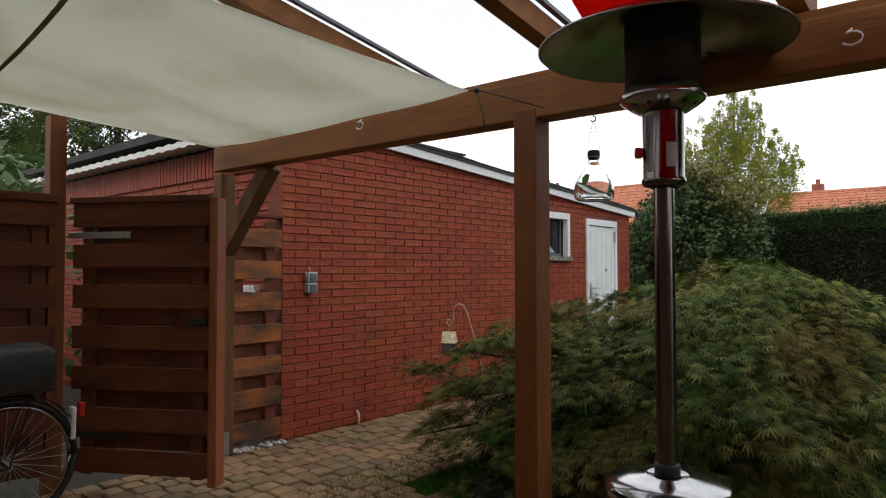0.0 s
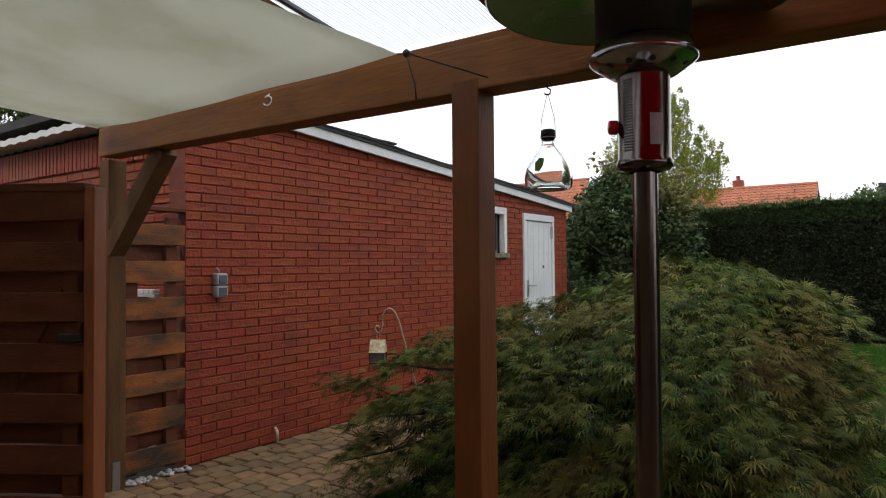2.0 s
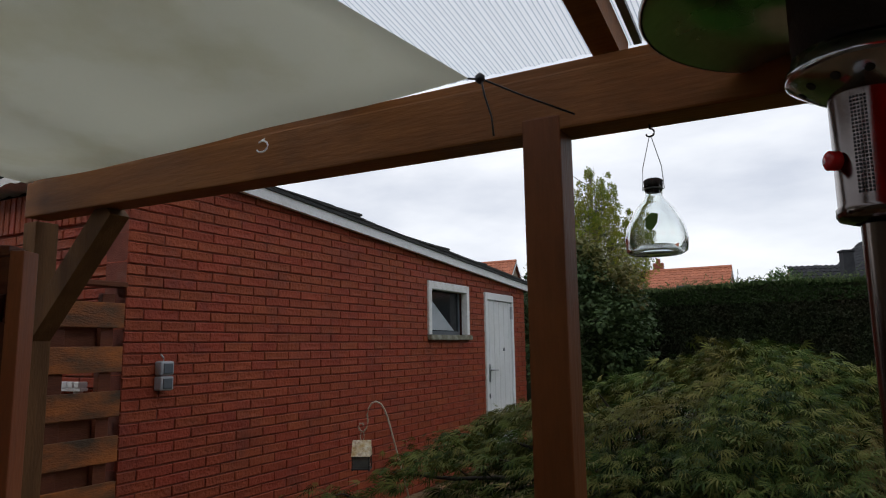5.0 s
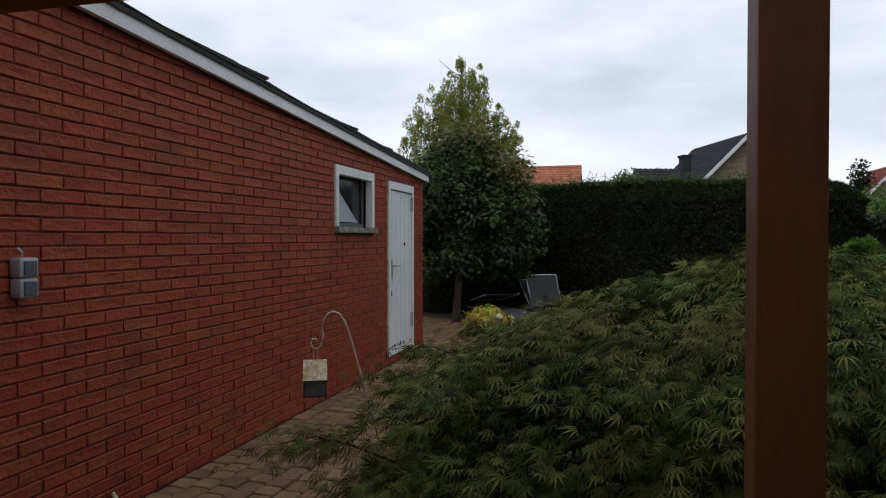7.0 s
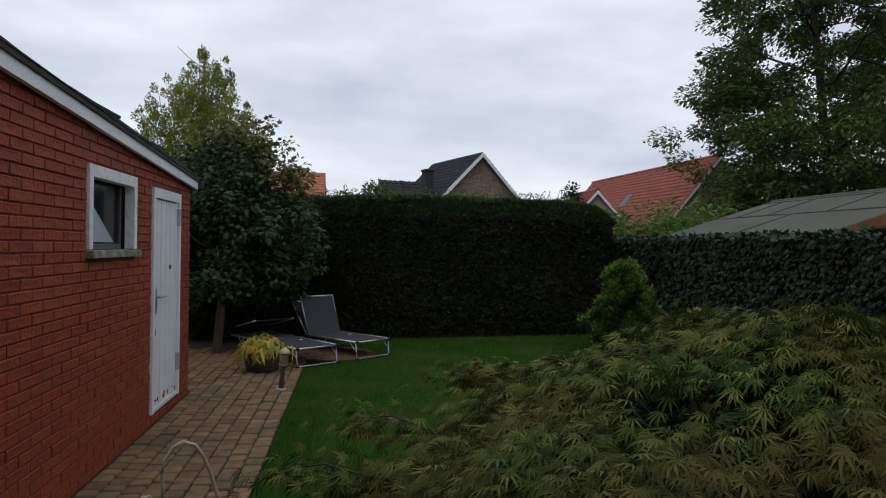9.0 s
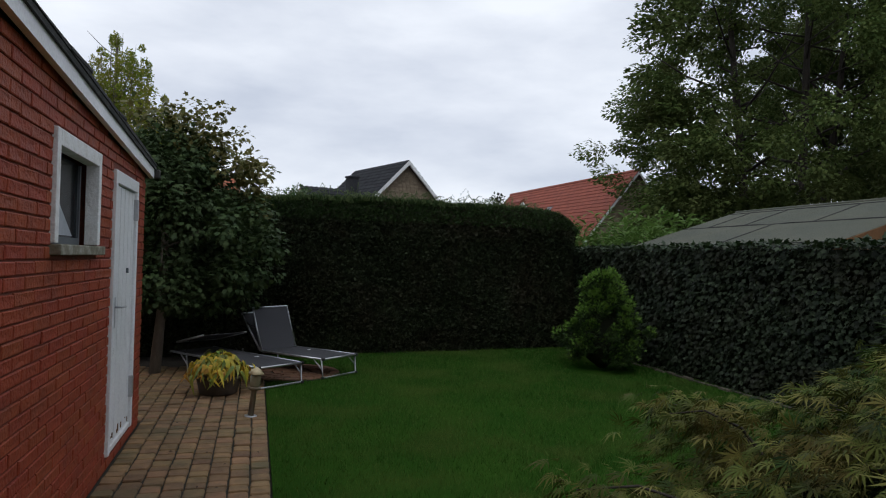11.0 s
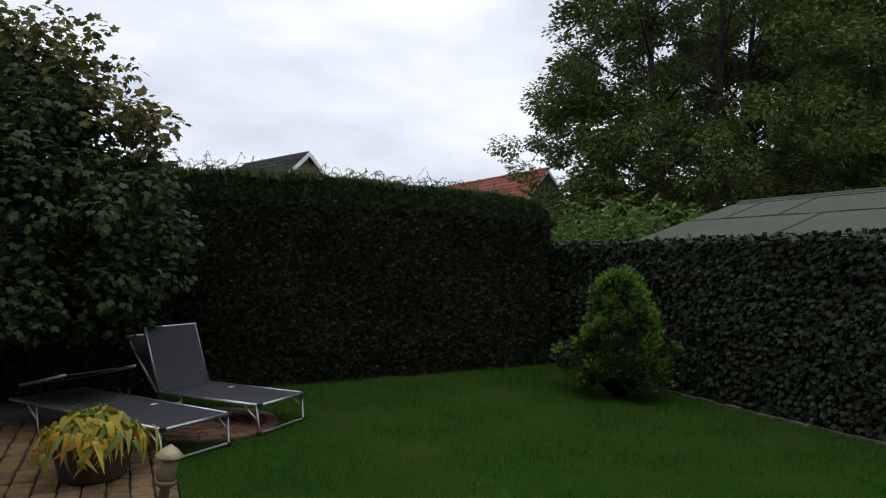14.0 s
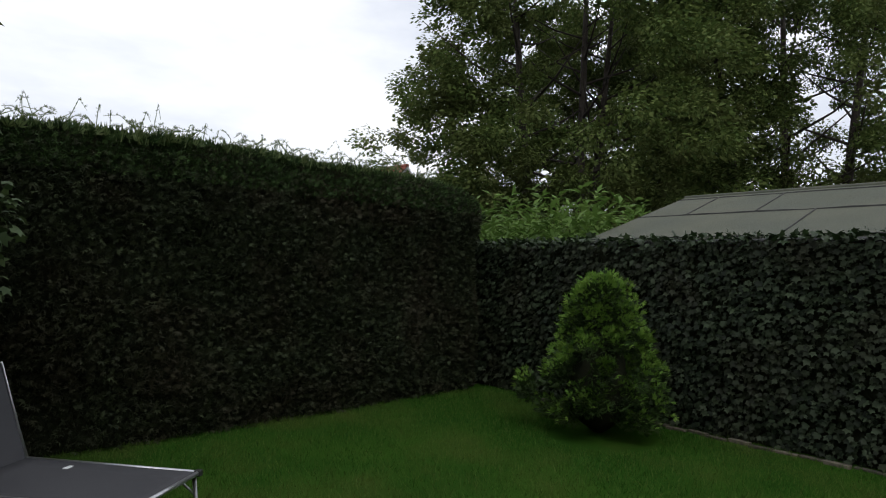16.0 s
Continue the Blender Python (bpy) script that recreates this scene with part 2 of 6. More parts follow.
GREENFELT = surf("green_grey_roofing_felt", (0.070, 0.078, 0.058), (0.094, 0.098, 0.071), 0.9, 2, 160, 0.5, dirt=(0.066, 0.072, 0.048), dirt_scale=1.2, coords="World")
STEEL = surf("polished_steel", (0.33, 0.33, 0.335), (0.4, 0.4, 0.4), 0.16, 4, 50, 0.0, metal=1.0)
# darker copy of the steel: brown reflections put into the base colour
POLEST = surf("steel_dark_reflections", (0.15, 0.125, 0.115), (0.20, 0.17, 0.155), 0.2, 4, 50, 0.0, metal=1.0)
DULL = surf("dull_aluminium", (0.55, 0.56, 0.58), (0.46, 0.47, 0.49), 0.38, 4, 50, 0.04, metal=0.9)
REFL = surf("reflector_aluminium", (0.38, 0.41, 0.38), (0.46, 0.48, 0.44), 0.3, 4, 50, 0.03, metal=1.0)
BLACK = surf("sooty_black_metal", (0.012, 0.012, 0.013), (0.022, 0.02, 0.019), 0.65, 20, 150, 0.3)
BLACKPL = surf("black_plastic", (0.015, 0.015, 0.016), (0.025, 0.025, 0.026), 0.45, 20, 150, 0.1)
GREYPL = surf("grey_plastic", (0.34, 0.36, 0.38), (0.40, 0.42, 0.44), 0.45, 6, 100, 0.05)
DARKPL = surf("slate_grey_plastic", (0.10, 0.115, 0.13), (0.12, 0.135, 0.15), 0.4, 6, 100, 0.05)
CLOTH = sheetmat("cream_sail_cloth", (0.82, 0.81, 0.71), 0.72, 0, 0.9, (0.66, 0.63, 0.47))
SEAM = surf("sail_seam", (0.30, 0.29, 0.22), (0.38, 0.36, 0.28), 0.9, 6, 100, 0.1)
REDCLOTH = sheetmat("red_sail_cloth", (0.72, 0.035, 0.015), 0.7, 0, 0.9, (0.55, 0.03, 0.015))
PLASTIC = sheetmat("ribbed_clear_plastic", (0.84, 0.86, 0.89), 0.93, 19.0, 0.25, (0.84, 0.88, 0.92))
GLASS = glassmat("clear_glass", (0.95, 0.98, 0.97))
PANE = surf("dark_window_glass", (0.018, 0.02, 0.023), (0.024, 0.027, 0.03), 0.1, 2, 10, 0.0, spec=0.35)
RUSTWHITE = surf("rusty_white_tin", (0.78, 0.73, 0.58), (0.52, 0.36, 0.15), 0.55, 26, 90, 0.2, dirt=(0.24, 0.09, 0.018), dirt_scale=34, dirt_amt=0.95, coords="World")
CREAM = surf("cream_painted_iron", (0.46, 0.40, 0.31), (0.36, 0.29, 0.21), 0.5, 20, 90, 0.2)
FABRIC = surf("dark_grey_mesh_fabric", (0.042, 0.043, 0.049), (0.052, 0.053, 0.059), 0.8, 3, 300, 0.15)
BARK = surf("grey_brown_bark", (0.11, 0.09, 0.07), (0.16, 0.14, 0.11), 0.9, 8, 40, 0.7, stretch=(2, 2, 0.5))
DARKBARK = surf("dark_bark", (0.03, 0.025, 0.02), (0.05, 0.04, 0.032), 0.9, 8, 40, 0.7, stretch=(2, 2, 0.5))
# near-black fill: shade between leaves painted as a backing colour
CORE = surf("painted_shade_core", (0.010, 0.013, 0.007), (0.016, 0.018, 0.009), 1.0, 8, 40, 0.6, spec=0.1)
TILEO = surf("orange_roof_tile", (0.36, 0.125, 0.068), (0.43, 0.16, 0.09), 0.8, 3, 20, 0.2, island=0.12, coords="World")
TILER = surf("red_roof_tile", (0.22, 0.055, 0.035), (0.27, 0.075, 0.045), 0.75, 3, 20, 0.2, island=0.1, coords="World")
TILEG = surf("slate_grey_roof_tile", (0.032, 0.033, 0.038), (0.045, 0.048, 0.052), 0.85, 3, 20, 0.2, island=0.12, spec=0.15, coords="World")
BUFF = surf("buff_brick", (0.22, 0.17, 0.12), (0.30, 0.24, 0.17), 0.9, 9, 30, 0.3, island=0.2, coords="World")
RENDERW = surf("white_render", (0.62, 0.62, 0.6), (0.7, 0.7, 0.68), 0.9, 2, 40, 0.2, coords="World")
TERRA = surf("dark_planter", (0.055, 0.045, 0.035), (0.085, 0.065, 0.05), 0.8, 8, 60, 0.3)
REDPL = surf("red_reflector", (0.45, 0.012, 0.012), (0.5, 0.02, 0.02), 0.25, 8, 60, 0.0)
STONE = surf("white_pebble", (0.55, 0.54, 0.52), (0.35, 0.34, 0.33), 0.8, 10, 60, 0.3, island=0.3)
BRASS = surf("pale_lamp_cap", (0.55, 0.46, 0.28), (0.48, 0.40, 0.24), 0.45, 8, 60, 0.1, metal=0.3)
LAMPPOST = surf("worn_bronze_post", (0.16, 0.13, 0.09), (0.22, 0.18, 0.12), 0.5, 14, 80, 0.2, metal=0.4)
ROSE = surf("brown_red_paver", (0.15, 0.075, 0.042), (0.20, 0.10, 0.055), 0.85, 10, 140, 0.4, dirt=(0.08, 0.06, 0.04), dirt_scale=3, rand=0.2, coords="World")

MAPLE = leafmat("laceleaf_maple_leaf", ((0.011, 0.025, 0.006), (0.038, 0.070, 0.012), (0.095, 0.128, 0.026), (0.185, 0.175, 0.048)), 0.65, 0.13, broad=(0.125, 0.086, 0.025), broad_scale=1.9, spec=0.08)
# dark copy of the maple colour: the dome's inner shade put into it
MAPLEIN = leafmat("shade_coloured_maple_leaf", ((0.012, 0.024, 0.006), (0.021, 0.036, 0.008)), 0.6, 0.2, spec=0.1)
HEDGE = leafmat("hedge_spray", ((0.018, 0.025, 0.013), (0.032, 0.042, 0.021), (0.050, 0.066, 0.030)), 0.7, 0.12, broad=(0.042, 0.035, 0.022), broad_scale=1.6, spec=0.15)
HEDGETOP = leafmat("green_hedge_spray", ((0.022, 0.043, 0.014), (0.038, 0.072, 0.022), (0.060, 0.102, 0.031)), 0.7, 0.15, spec=0.15)
HEDGETIP = leafmat("hedge_shoot", ((0.078, 0.117, 0.039), (0.111, 0.150, 0.052)), 0.6, 0.2)
IVY = leafmat("ivy_leaf", ((0.008, 0.013, 0.007), (0.014, 0.022, 0.011), (0.026, 0.038, 0.019), (0.046, 0.064, 0.036)), 0.5, 0.06, broad=(0.020, 0.020, 0.011), broad_scale=1.8, spec=0.12)
IVYTOP = leafmat("young_ivy_leaf", ((0.018, 0.036, 0.012), (0.030, 0.050, 0.018)), 0.42, 0.15)
TREELEAF = leafmat("field_maple_leaf", ((0.030, 0.055, 0.020), (0.046, 0.080, 0.027), (0.072, 0.106, 0.036)), 0.6, 0.2, broad=(0.046, 0.068, 0.026), spec=0.2)
TREETIP = leafmat("yellowing_tree_leaf", ((0.120, 0.132, 0.036), (0.180, 0.156, 0.048), (0.084, 0.108, 0.036)), 0.5, 0.3)
BIRCHLEAF = leafmat("birch_leaf", ((0.13, 0.19, 0.025), (0.20, 0.26, 0.035), (0.31, 0.31, 0.055)), 0.7, 0.45, broad=(0.27, 0.24, 0.04), spec=0.1)
BIGLEAF = leafmat("large_tree_leaf", ((0.059, 0.100, 0.028), (0.100, 0.147, 0.040), (0.153, 0.195, 0.059)), 0.7, 0.3, broad=(0.098, 0.112, 0.038), broad_scale=0.35, spec=0.1)
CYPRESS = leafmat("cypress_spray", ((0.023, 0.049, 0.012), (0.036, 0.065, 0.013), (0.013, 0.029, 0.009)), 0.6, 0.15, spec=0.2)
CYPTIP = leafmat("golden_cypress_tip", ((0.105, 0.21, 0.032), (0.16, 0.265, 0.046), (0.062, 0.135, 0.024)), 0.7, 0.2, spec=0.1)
WEED = leafmat("tall_weed_leaf", ((0.075, 0.140, 0.027), (0.112, 0.198, 0.043), (0.150, 0.235, 0.056)), 0.6, 0.35, spec=0.2)
GRASS = leafmat("grass_blade", ((0.014, 0.050, 0.006), (0.032, 0.098, 0.013), (0.055, 0.135, 0.022), (0.115, 0.155, 0.045)), 1.0, 0.25, broad=(0.105, 0.145, 0.036), spec=0.0, broad_scale=1.1)
HOSTA1 = surf("yellow_hosta_leaf", (0.60, 0.44, 0.03), (0.46, 0.42, 0.04), 0.5, 12, 60, 0.1, rand=0.25, hue=0.02, trans=0.25)
HOSTA2 = surf("green_hosta_leaf", (0.14, 0.22, 0.04), (0.30, 0.32, 0.05), 0.5, 10, 60, 0.1, rand=0.3, hue=0.03, trans=0.25)
HOSTA3 = surf("orange_hosta_leaf", (0.52, 0.27, 0.02), (0.46, 0.30, 0.03), 0.6, 10, 60, 0.1, rand=0.25, hue=0.02, trans=0.2)
SHRUB = leafmat("garden_shrub_leaf", ((0.05, 0.10, 0.03), (0.08, 0.15, 0.045)), 0.5, 0.25)

# ---- building blocks ----
def mesh(name, verts, faces, mat, smooth=False):
    me = bpy.data.meshes.new(name)
    me.from_pydata([tuple(v) for v in verts], [], [tuple(f) for f in faces])
    me.materials.append(mat)
    if smooth:
        me.shade_smooth()
    me.update()
    return me


class Geo:
    """Collects vertices and faces of one mesh."""
    def __init__(self):
        self.v, self.f = [], []

    def add(self, verts, faces):
        o = len(self.v)
        self.v += [tuple(p) for p in verts]
        self.f += [tuple(i + o for i in q) for q in faces]
        return self

    def box(self, x0, y0, z0, x1, y1, z1, bev=0.0, m=None):
        if bev <= 0:
            vs = [Vector((x, y, z)) for z in (z0, z1) for y in (y0, y1) for x in (x0, x1)]
            fs = [(0, 2, 3, 1), (4, 5, 7, 6), (0, 1, 5, 4), (2, 6, 7, 3), (0, 4, 6, 2), (1, 3, 7, 5)]
        else:
            bm = bmesh.new()
            bmesh.ops.create_cube(bm, size=1.0)
            for p in bm.verts:
                p.co = Vector(((x0 + x1) / 2 + p.co.x * (x1 - x0), (y0 + y1) / 2 + p.co.y * (y1 - y0), (z0 + z1) / 2 + p.co.z * (z1 - z0)))
            bmesh.ops.bevel(bm, geom=bm.edges[:], offset=bev, segments=2, affect="EDGES", profile=0.6)
            bm.verts.index_update()
            vs = [p.co.copy() for p in bm.verts]
            fs = [[p.index for p in q.verts] for q in bm.faces]
            bm.free()
        if m:
            vs = [m @ p for p in vs]
        return self.add(vs, fs)

    def lathe(self, prof, n=32, at=(0, 0, 0), m=None, caps=True):
        vs, fs = [], []
        for r, z in prof:
            for i in range(n):
                a = 2 * math.pi * i / n
                vs.append(Vector((at[0] + r * math.cos(a), at[1] + r * math.sin(a), at[2] + z)))
        for j in range(len(prof) - 1):
            for i in range(n):
                k = (i + 1) % n
                fs.append((j * n + i, j * n + k, (j + 1) * n + k, (j + 1) * n + i))
        if caps:
            fs.append(tuple(range(n - 1, -1, -1)))
            fs.append(tuple((len(prof) - 1) * n + i for i in range(n)))
        if m:
            vs = [m @ p for p in vs]
        return self.add(vs, fs)

    def tube(self, pts, r, n=8, r1=None):
        """A round bar along a line of points, tapering to r1."""
        pts = [Vector(p) for p in pts]
        vs, fs = [], []
        up = Vector((0, 0, 1))
        for i, p in enumerate(pts):
            d = (pts[min(i + 1, len(pts) - 1)] - pts[max(i - 1, 0)]).normalized()
            a = d.cross(up)
            if a.length < 0.1:
                a = d.cross(Vector((1, 0, 0)))
            a.normalize()
            b = d.cross(a)
            rr = r if r1 is None else r + (r1 - r) * i / (len(pts) - 1)
            for k in range(n):
                t = 2 * math.pi * k / n
                vs.append(p + a * (rr * math.cos(t)) + b * (rr * math.sin(t)))
        for i in range(len(pts) - 1):
            for k in range(n):
                j = (k + 1) % n
                fs.append((i * n + k, i * n + j, (i + 1) * n + j, (i + 1) * n + k))
        fs.append(tuple(range(n - 1, -1, -1)))
        fs.append(tuple((len(pts) - 1) * n + k for k in range(n)))
        return self.add(vs, fs)


def part(name, geo, mat, parent=None, label="", smooth=False, m=None):
    """Links a Geo as one mesh object, under a thing or part where one is given."""
    ob = new(name, mesh(name, geo.v, geo.f, mat, smooth))
    if m:
        ob.matrix_world = m
    if parent:
        ob.parent = parent
    if label:
        ob["label"] = label
    return ob


def empty(name, at=(0, 0, 0), rz=0.0):
    e = new(name)
    e.empty_display_size = 0.1
    e.matrix_world = pose(*at, 0, 0, rz)
    return e


def leaves(name, P, D, N, S, tv, tf, mat, parent=None, label=""):
    """Many leaves in one mesh: places P, tip directions D, upper sides N, sizes S; tv, tf: one leaf, tip along +y, upper side +z."""
    P, D, N, S = (np.asarray(a, float) for a in (P, D, N, S))
    tv, tf = np.asarray(tv, float), np.asarray(tf, int)
    D = D / (np.linalg.norm(D, axis=1, keepdims=True) + 1e-9)
    X = np.cross(D, N)
    X /= np.linalg.norm(X, axis=1, keepdims=True) + 1e-9
    Z = np.cross(X, D)
    V = (P[:, None, :] + S[:, None, None] * (tv[None, :, 0:1] * X[:, None, :] + tv[None, :, 1:2] * D[:, None, :] + tv[None, :, 2:3] * Z[:, None, :])).reshape(-1, 3)
    n, k = len(P), len(tv)
    F = (tf[None] + (np.arange(n) * k)[:, None, None]).reshape(-1)
    me = bpy.data.meshes.new(name)
    me.vertices.add(len(V))
    me.vertices.foreach_set("co", V.ravel())
    nt = n * len(tf)
    me.loops.add(nt * 3)
    me.loops.foreach_set("vertex_index", F.astype(np.int32))
    me.polygons.add(nt)
    me.polygons.foreach_set("loop_start", np.arange(0, nt * 3, 3, dtype=np.int32))
    me.update(calc_edges=True)
    me.validate()
    me.materials.append(mat)
    ob = new(name, me)
    if parent:
        ob.parent = parent
    if label:
        ob["label"] = label
    return ob


rng = np.random.default_rng(7)


def unit(a):
    return a / (np.linalg.norm(a, axis=-1, keepdims=True) + 1e-9)


def lobes(angles, lengths, width, droop=0.15):
    """A leaf cut into narrow fingers from one base."""
    v, f = [(0, 0, 0)], []
    for a, L in zip(angles, lengths):
        c, s = math.sin(radians(a)), math.cos(radians(a))
        o = len(v)
        w = width * L
        v += [(c * L * 0.45 - s * w, s * L * 0.45 + c * w, 0.02), (c * L * 0.45 + s * w, s * L * 0.45 - c * w, 0.02), (c * L, s * L, -droop * L)]
        f += [(0, o + 1, o), (o, o + 1, o + 2)]
    return v, f


def broadleaf(points=5):
    """A lobed leaf as a fan round its middle."""
    v, f = [(0, 0.45, 0.0)], []
    rim = []
    for i in range(points):
        a = radians(-140 + 280 * i / (points - 1))
        L = 0.58 - 0.14 * abs(i - (points - 1) / 2) / ((points - 1) / 2)
        rim.append((math.sin(a) * L, 0.45 + math.cos(a) * L, -0.08))
        if i < points - 1:
            b = a + radians(140 / (points - 1))
            rim.append((math.sin(b) * 0.3, 0.45 + math.cos(b) * 0.3, 0.02))
    v += rim
    for i in range(len(rim) - 1):
        f.append((0, i + 2, i + 1))
    f.append((0, 1, len(rim)))
    return v, f


LACE = lobes((-88, -56, -27, 0, 25, 54, 84), (0.5, 0.85, 1.1, 1.25, 1.0, 0.8, 0.5), 0.06, 0.24)
SPRAY = lobes((-48, -16, 18, 50), (0.7, 1.0, 0.95, 0.7), 0.10, 0.1)
LOBED = broadleaf(5)
OVAL = ([(0, 0, 0), (-0.3, 0.45, 0.05), (0.3, 0.45, 0.05), (0, 1, -0.08)], [(0, 2, 1), (1, 2, 3)])
LONG = ([(0, 0, 0), (-0.09, 0.45, 0.03), (0.09, 0.45, 0.03), (0, 1, -0.15)], [(0, 2, 1), (1, 2, 3)])
BLADE = ([(-0.045, 0, 0), (0.045, 0, 0), (0, 1, 0.12)], [(0, 1, 2)])


def rnd(n, s=1.0):
    return rng.normal(0, s, (n, 3))


def clumps(centres, radii, per, size, droop, flat=0.6, out=None, squash=0.6):
    """Leaf places in clumps round the centres: P, D, N, S."""
    P, D, N, S = [], [], [], []
    for i, (c, r) in enumerate(zip(centres, radii)):
        d = unit(rnd(per))
        q = d * (rng.random((per, 1)) ** 0.45) * r
        q[:, 2] *= squash
        P.append(np.asarray(c) + q)
        o = d.copy() if out is None else d * 0.6 + np.asarray(out[i]) * 0.8
        o[:, 2] -= droop
        D.append(unit(o + rnd(per, 0.3)))
        N.append(unit(np.array((0, 0, 1.0)) * flat + d * 0.6 + rnd(per, 0.3)))
        S.append(size * (0.65 + 0.7 * rng.random(per)))
    return np.concatenate(P), np.concatenate(D), np.concatenate(N), np.concatenate(S)

# ---- ground ----
WALL_X, WALL_Y0, WALL_Y1 = -4.0, 3.55, 9.98
HEDGE_Y, IVY_X = 14.0, 2.72
LAWN_X = -2.885

ground = tagged(part("ground", Geo().add([(-2500, -2500, -0.06), (2500, -2500, -0.06), (2500, 2500, -0.06), (-2500, 2500, -0.06)], [(0, 1, 2, 3)]), SOIL), "dark bare soil between the gardens and beyond", "ground", kind="structure")
# lawn: a gently uneven sheet, with its grass on it
g = Geo()
nx, ny = 30, 52
for j in range(ny + 1):
    for i in range(nx + 1):
        x, y = LAWN_X + (IVY_X + 0.1 - LAWN_X) * i / nx, 2.7 + (HEDGE_Y + 0.9 - 2.7) * j / ny
        g.v.append((x, y, -0.012 + 0.012 * noise.noise(Vector((x * 0.8, y * 0.8, 0)))))
for j in range(ny):
    for i in range(nx):
        a = j * (nx + 1) + i
        g.f.append((a, a + 1, a + nx + 2, a + nx + 1))
lawn = tagged(part("lawn", g, LAWN, smooth=True), "mown green lawn between paved path and hedges", "lawn", kind="structure")
nb = 260000
gx, gy = LAWN_X + (IVY_X - 0.02 - LAWN_X) * rng.random(nb), 2.8 + (HEDGE_Y + 0.6 - 2.8) * rng.random(nb)
keep = (((gx + 2.55) / 0.60) ** 2 + ((gy - 12.52) / 0.60) ** 2 > 1) & (((gx + 1.05) / 1.2) ** 2 + ((gy - 4.3) / 1.3) ** 2 > 1) & (((gx - 1.8) / 0.5) ** 2 + ((gy - 12.2) / 0.5) ** 2 > 1)
keep &= gx > LAWN_X + 0.05 * np.sin(gy * 5.0) * rng.random(nb)
gx, gy = gx[keep], gy[keep]
n = len(gx)
dd = unit(np.stack([rng.normal(0, 0.45, n), rng.normal(0, 0.45, n), np.ones(n)], 1))
tagged(leaves("grass", np.stack([gx, gy, np.full(n, -0.015)], 1), dd, rnd(n), 0.024 + 0.04 * rng.random(n) ** 1.5, *BLADE, GRASS), "short green grass blades of the lawn", "grass", kind="stuff")

# ---- garage ----
def roof_z(y):
    return 2.567 - 0.0627 * (y - 4.3)


DOOR = (8.60, 9.515, 0.10, 2.10)
WIN = (7.168, 8.145, 1.50, 2.134)
g = Geo()
ys = [WALL_Y0, WIN[0], WIN[1], DOOR[0], DOOR[1], WALL_Y1]
XI, XO = WALL_X - 0.20, WALL_X - 0.010


def wall_run(y0, y1, z0, z1=None):
    top = (roof_z(y0), roof_z(y1)) if z1 is None else (z1, z1)
    vs = [(x, y, z) for y, t in ((y0, top[0]), (y1, top[1])) for x in (XI, XO) for z in (z0, t)]
    g.add(vs, [(0, 1, 3, 2), (4, 6, 7, 5), (0, 4, 5, 1), (2, 3, 7, 6), (1, 5, 7, 3), (0, 2, 6, 4)])


wall_run(ys[0], 5.5, -0.05), wall_run(5.5, ys[1], -0.05)
wall_run(ys[1], ys[2], -0.05, WIN[2])
wall_run(ys[1], ys[2], WIN[3])
wall_run(ys[2], ys[3], -0.05)
wall_run(ys[3], ys[4], -0.05, DOOR[2]), wall_run(ys[3], ys[4], DOOR[3])
wall_run(ys[4], ys[5], -0.05)
wall_east = tagged(part("wall_east", g, MORTAR), "red painted brick garage wall with a sloping top", "wall", kind="structure")
g = Geo().box(-9.5, WALL_Y0 + 0.02, -0.05, WALL_X - 0.2, WALL_Y0 + 0.2, 2.50)
wall_front = tagged(part("wall_front", g, MORTAR), "red painted brick gable wall of the garage behind the gate", "wall", kind="structure")
tagged(part("wall_north", Geo().box(-9.5, WALL_Y1 - 0.2, -0.05, WALL_X - 0.2, WALL_Y1, 2.2).box(-9.5, WALL_Y0 + 0.2, -0.05, -9.3, WALL_Y1 - 0.2, 2.2), BRICK), "red brick back walls of the garage", "wall", kind="structure")
tagged(part("garage_floor", Geo().box(-9.3, WALL_Y0 + 0.2, -0.04, XI, WALL_Y1 - 0.2, 0.0), JOINT), "grey concrete garage floor", "floor", kind="structure")

# roof, fascia and felt edge
roof = empty("garage_roof", (0, 0, 0))
tagged(roof, "low garage roof of dark felt with a white fascia board", "roof", kind="structure")
yy = [3.36, 4.0, 4.7, 5.4, 6.1, 6.6, 7.16, 7.9, 8.75, 9.4, 10.06]


def strip(x0, x1, lo, hi, mat, name, label="", jag=0.0):
    q = Geo()
    for y in yy:
        j = jag * rng.normal()
        q.v += [(x0, y, roof_z(y) + lo), (x1, y, roof_z(y) + lo), (x1, y, roof_z(y) + hi + j), (x0, y, roof_z(y) + hi + j)]
    for i in range(len(yy) - 1):
        a = 4 * i
        for k in range(4):
            q.f.append((a + k, a + (k + 1) % 4, a + 4 + (k + 1) % 4, a + 4 + k))
    q.f += [(3, 2, 1, 0), tuple(4 * (len(yy) - 1) + k for k in range(4))]
    return part(name, q, mat, roof, label)


strip(-9.6, -3.985, 0.02, 0.10, FELT, "roof_deck")
strip(-3.98, -3.945, -0.012, 0.085, WHITE, "fascia", "white painted fascia board, slightly stained")
strip(-4.2, -3.925, 0.104, 0.122, FELT, "felt_edge", "ragged dark felt lapping over the edge", 0.006)
strip(-3.944, -3.93, 0.07, 0.10, FELT, "felt_drip", "dark folded felt strip")
for y0, y1 in ((5.35, 5.85), (7.1, 7.55), (8.3, 8.55)):
    q = Geo().box(-4.12, y0, roof_z((y0 + y1) / 2) + 0.118, -3.92, y1, roof_z((y0 + y1) / 2) + 0.14, 0.005)
    part("felt_patch", q, FELT, roof)
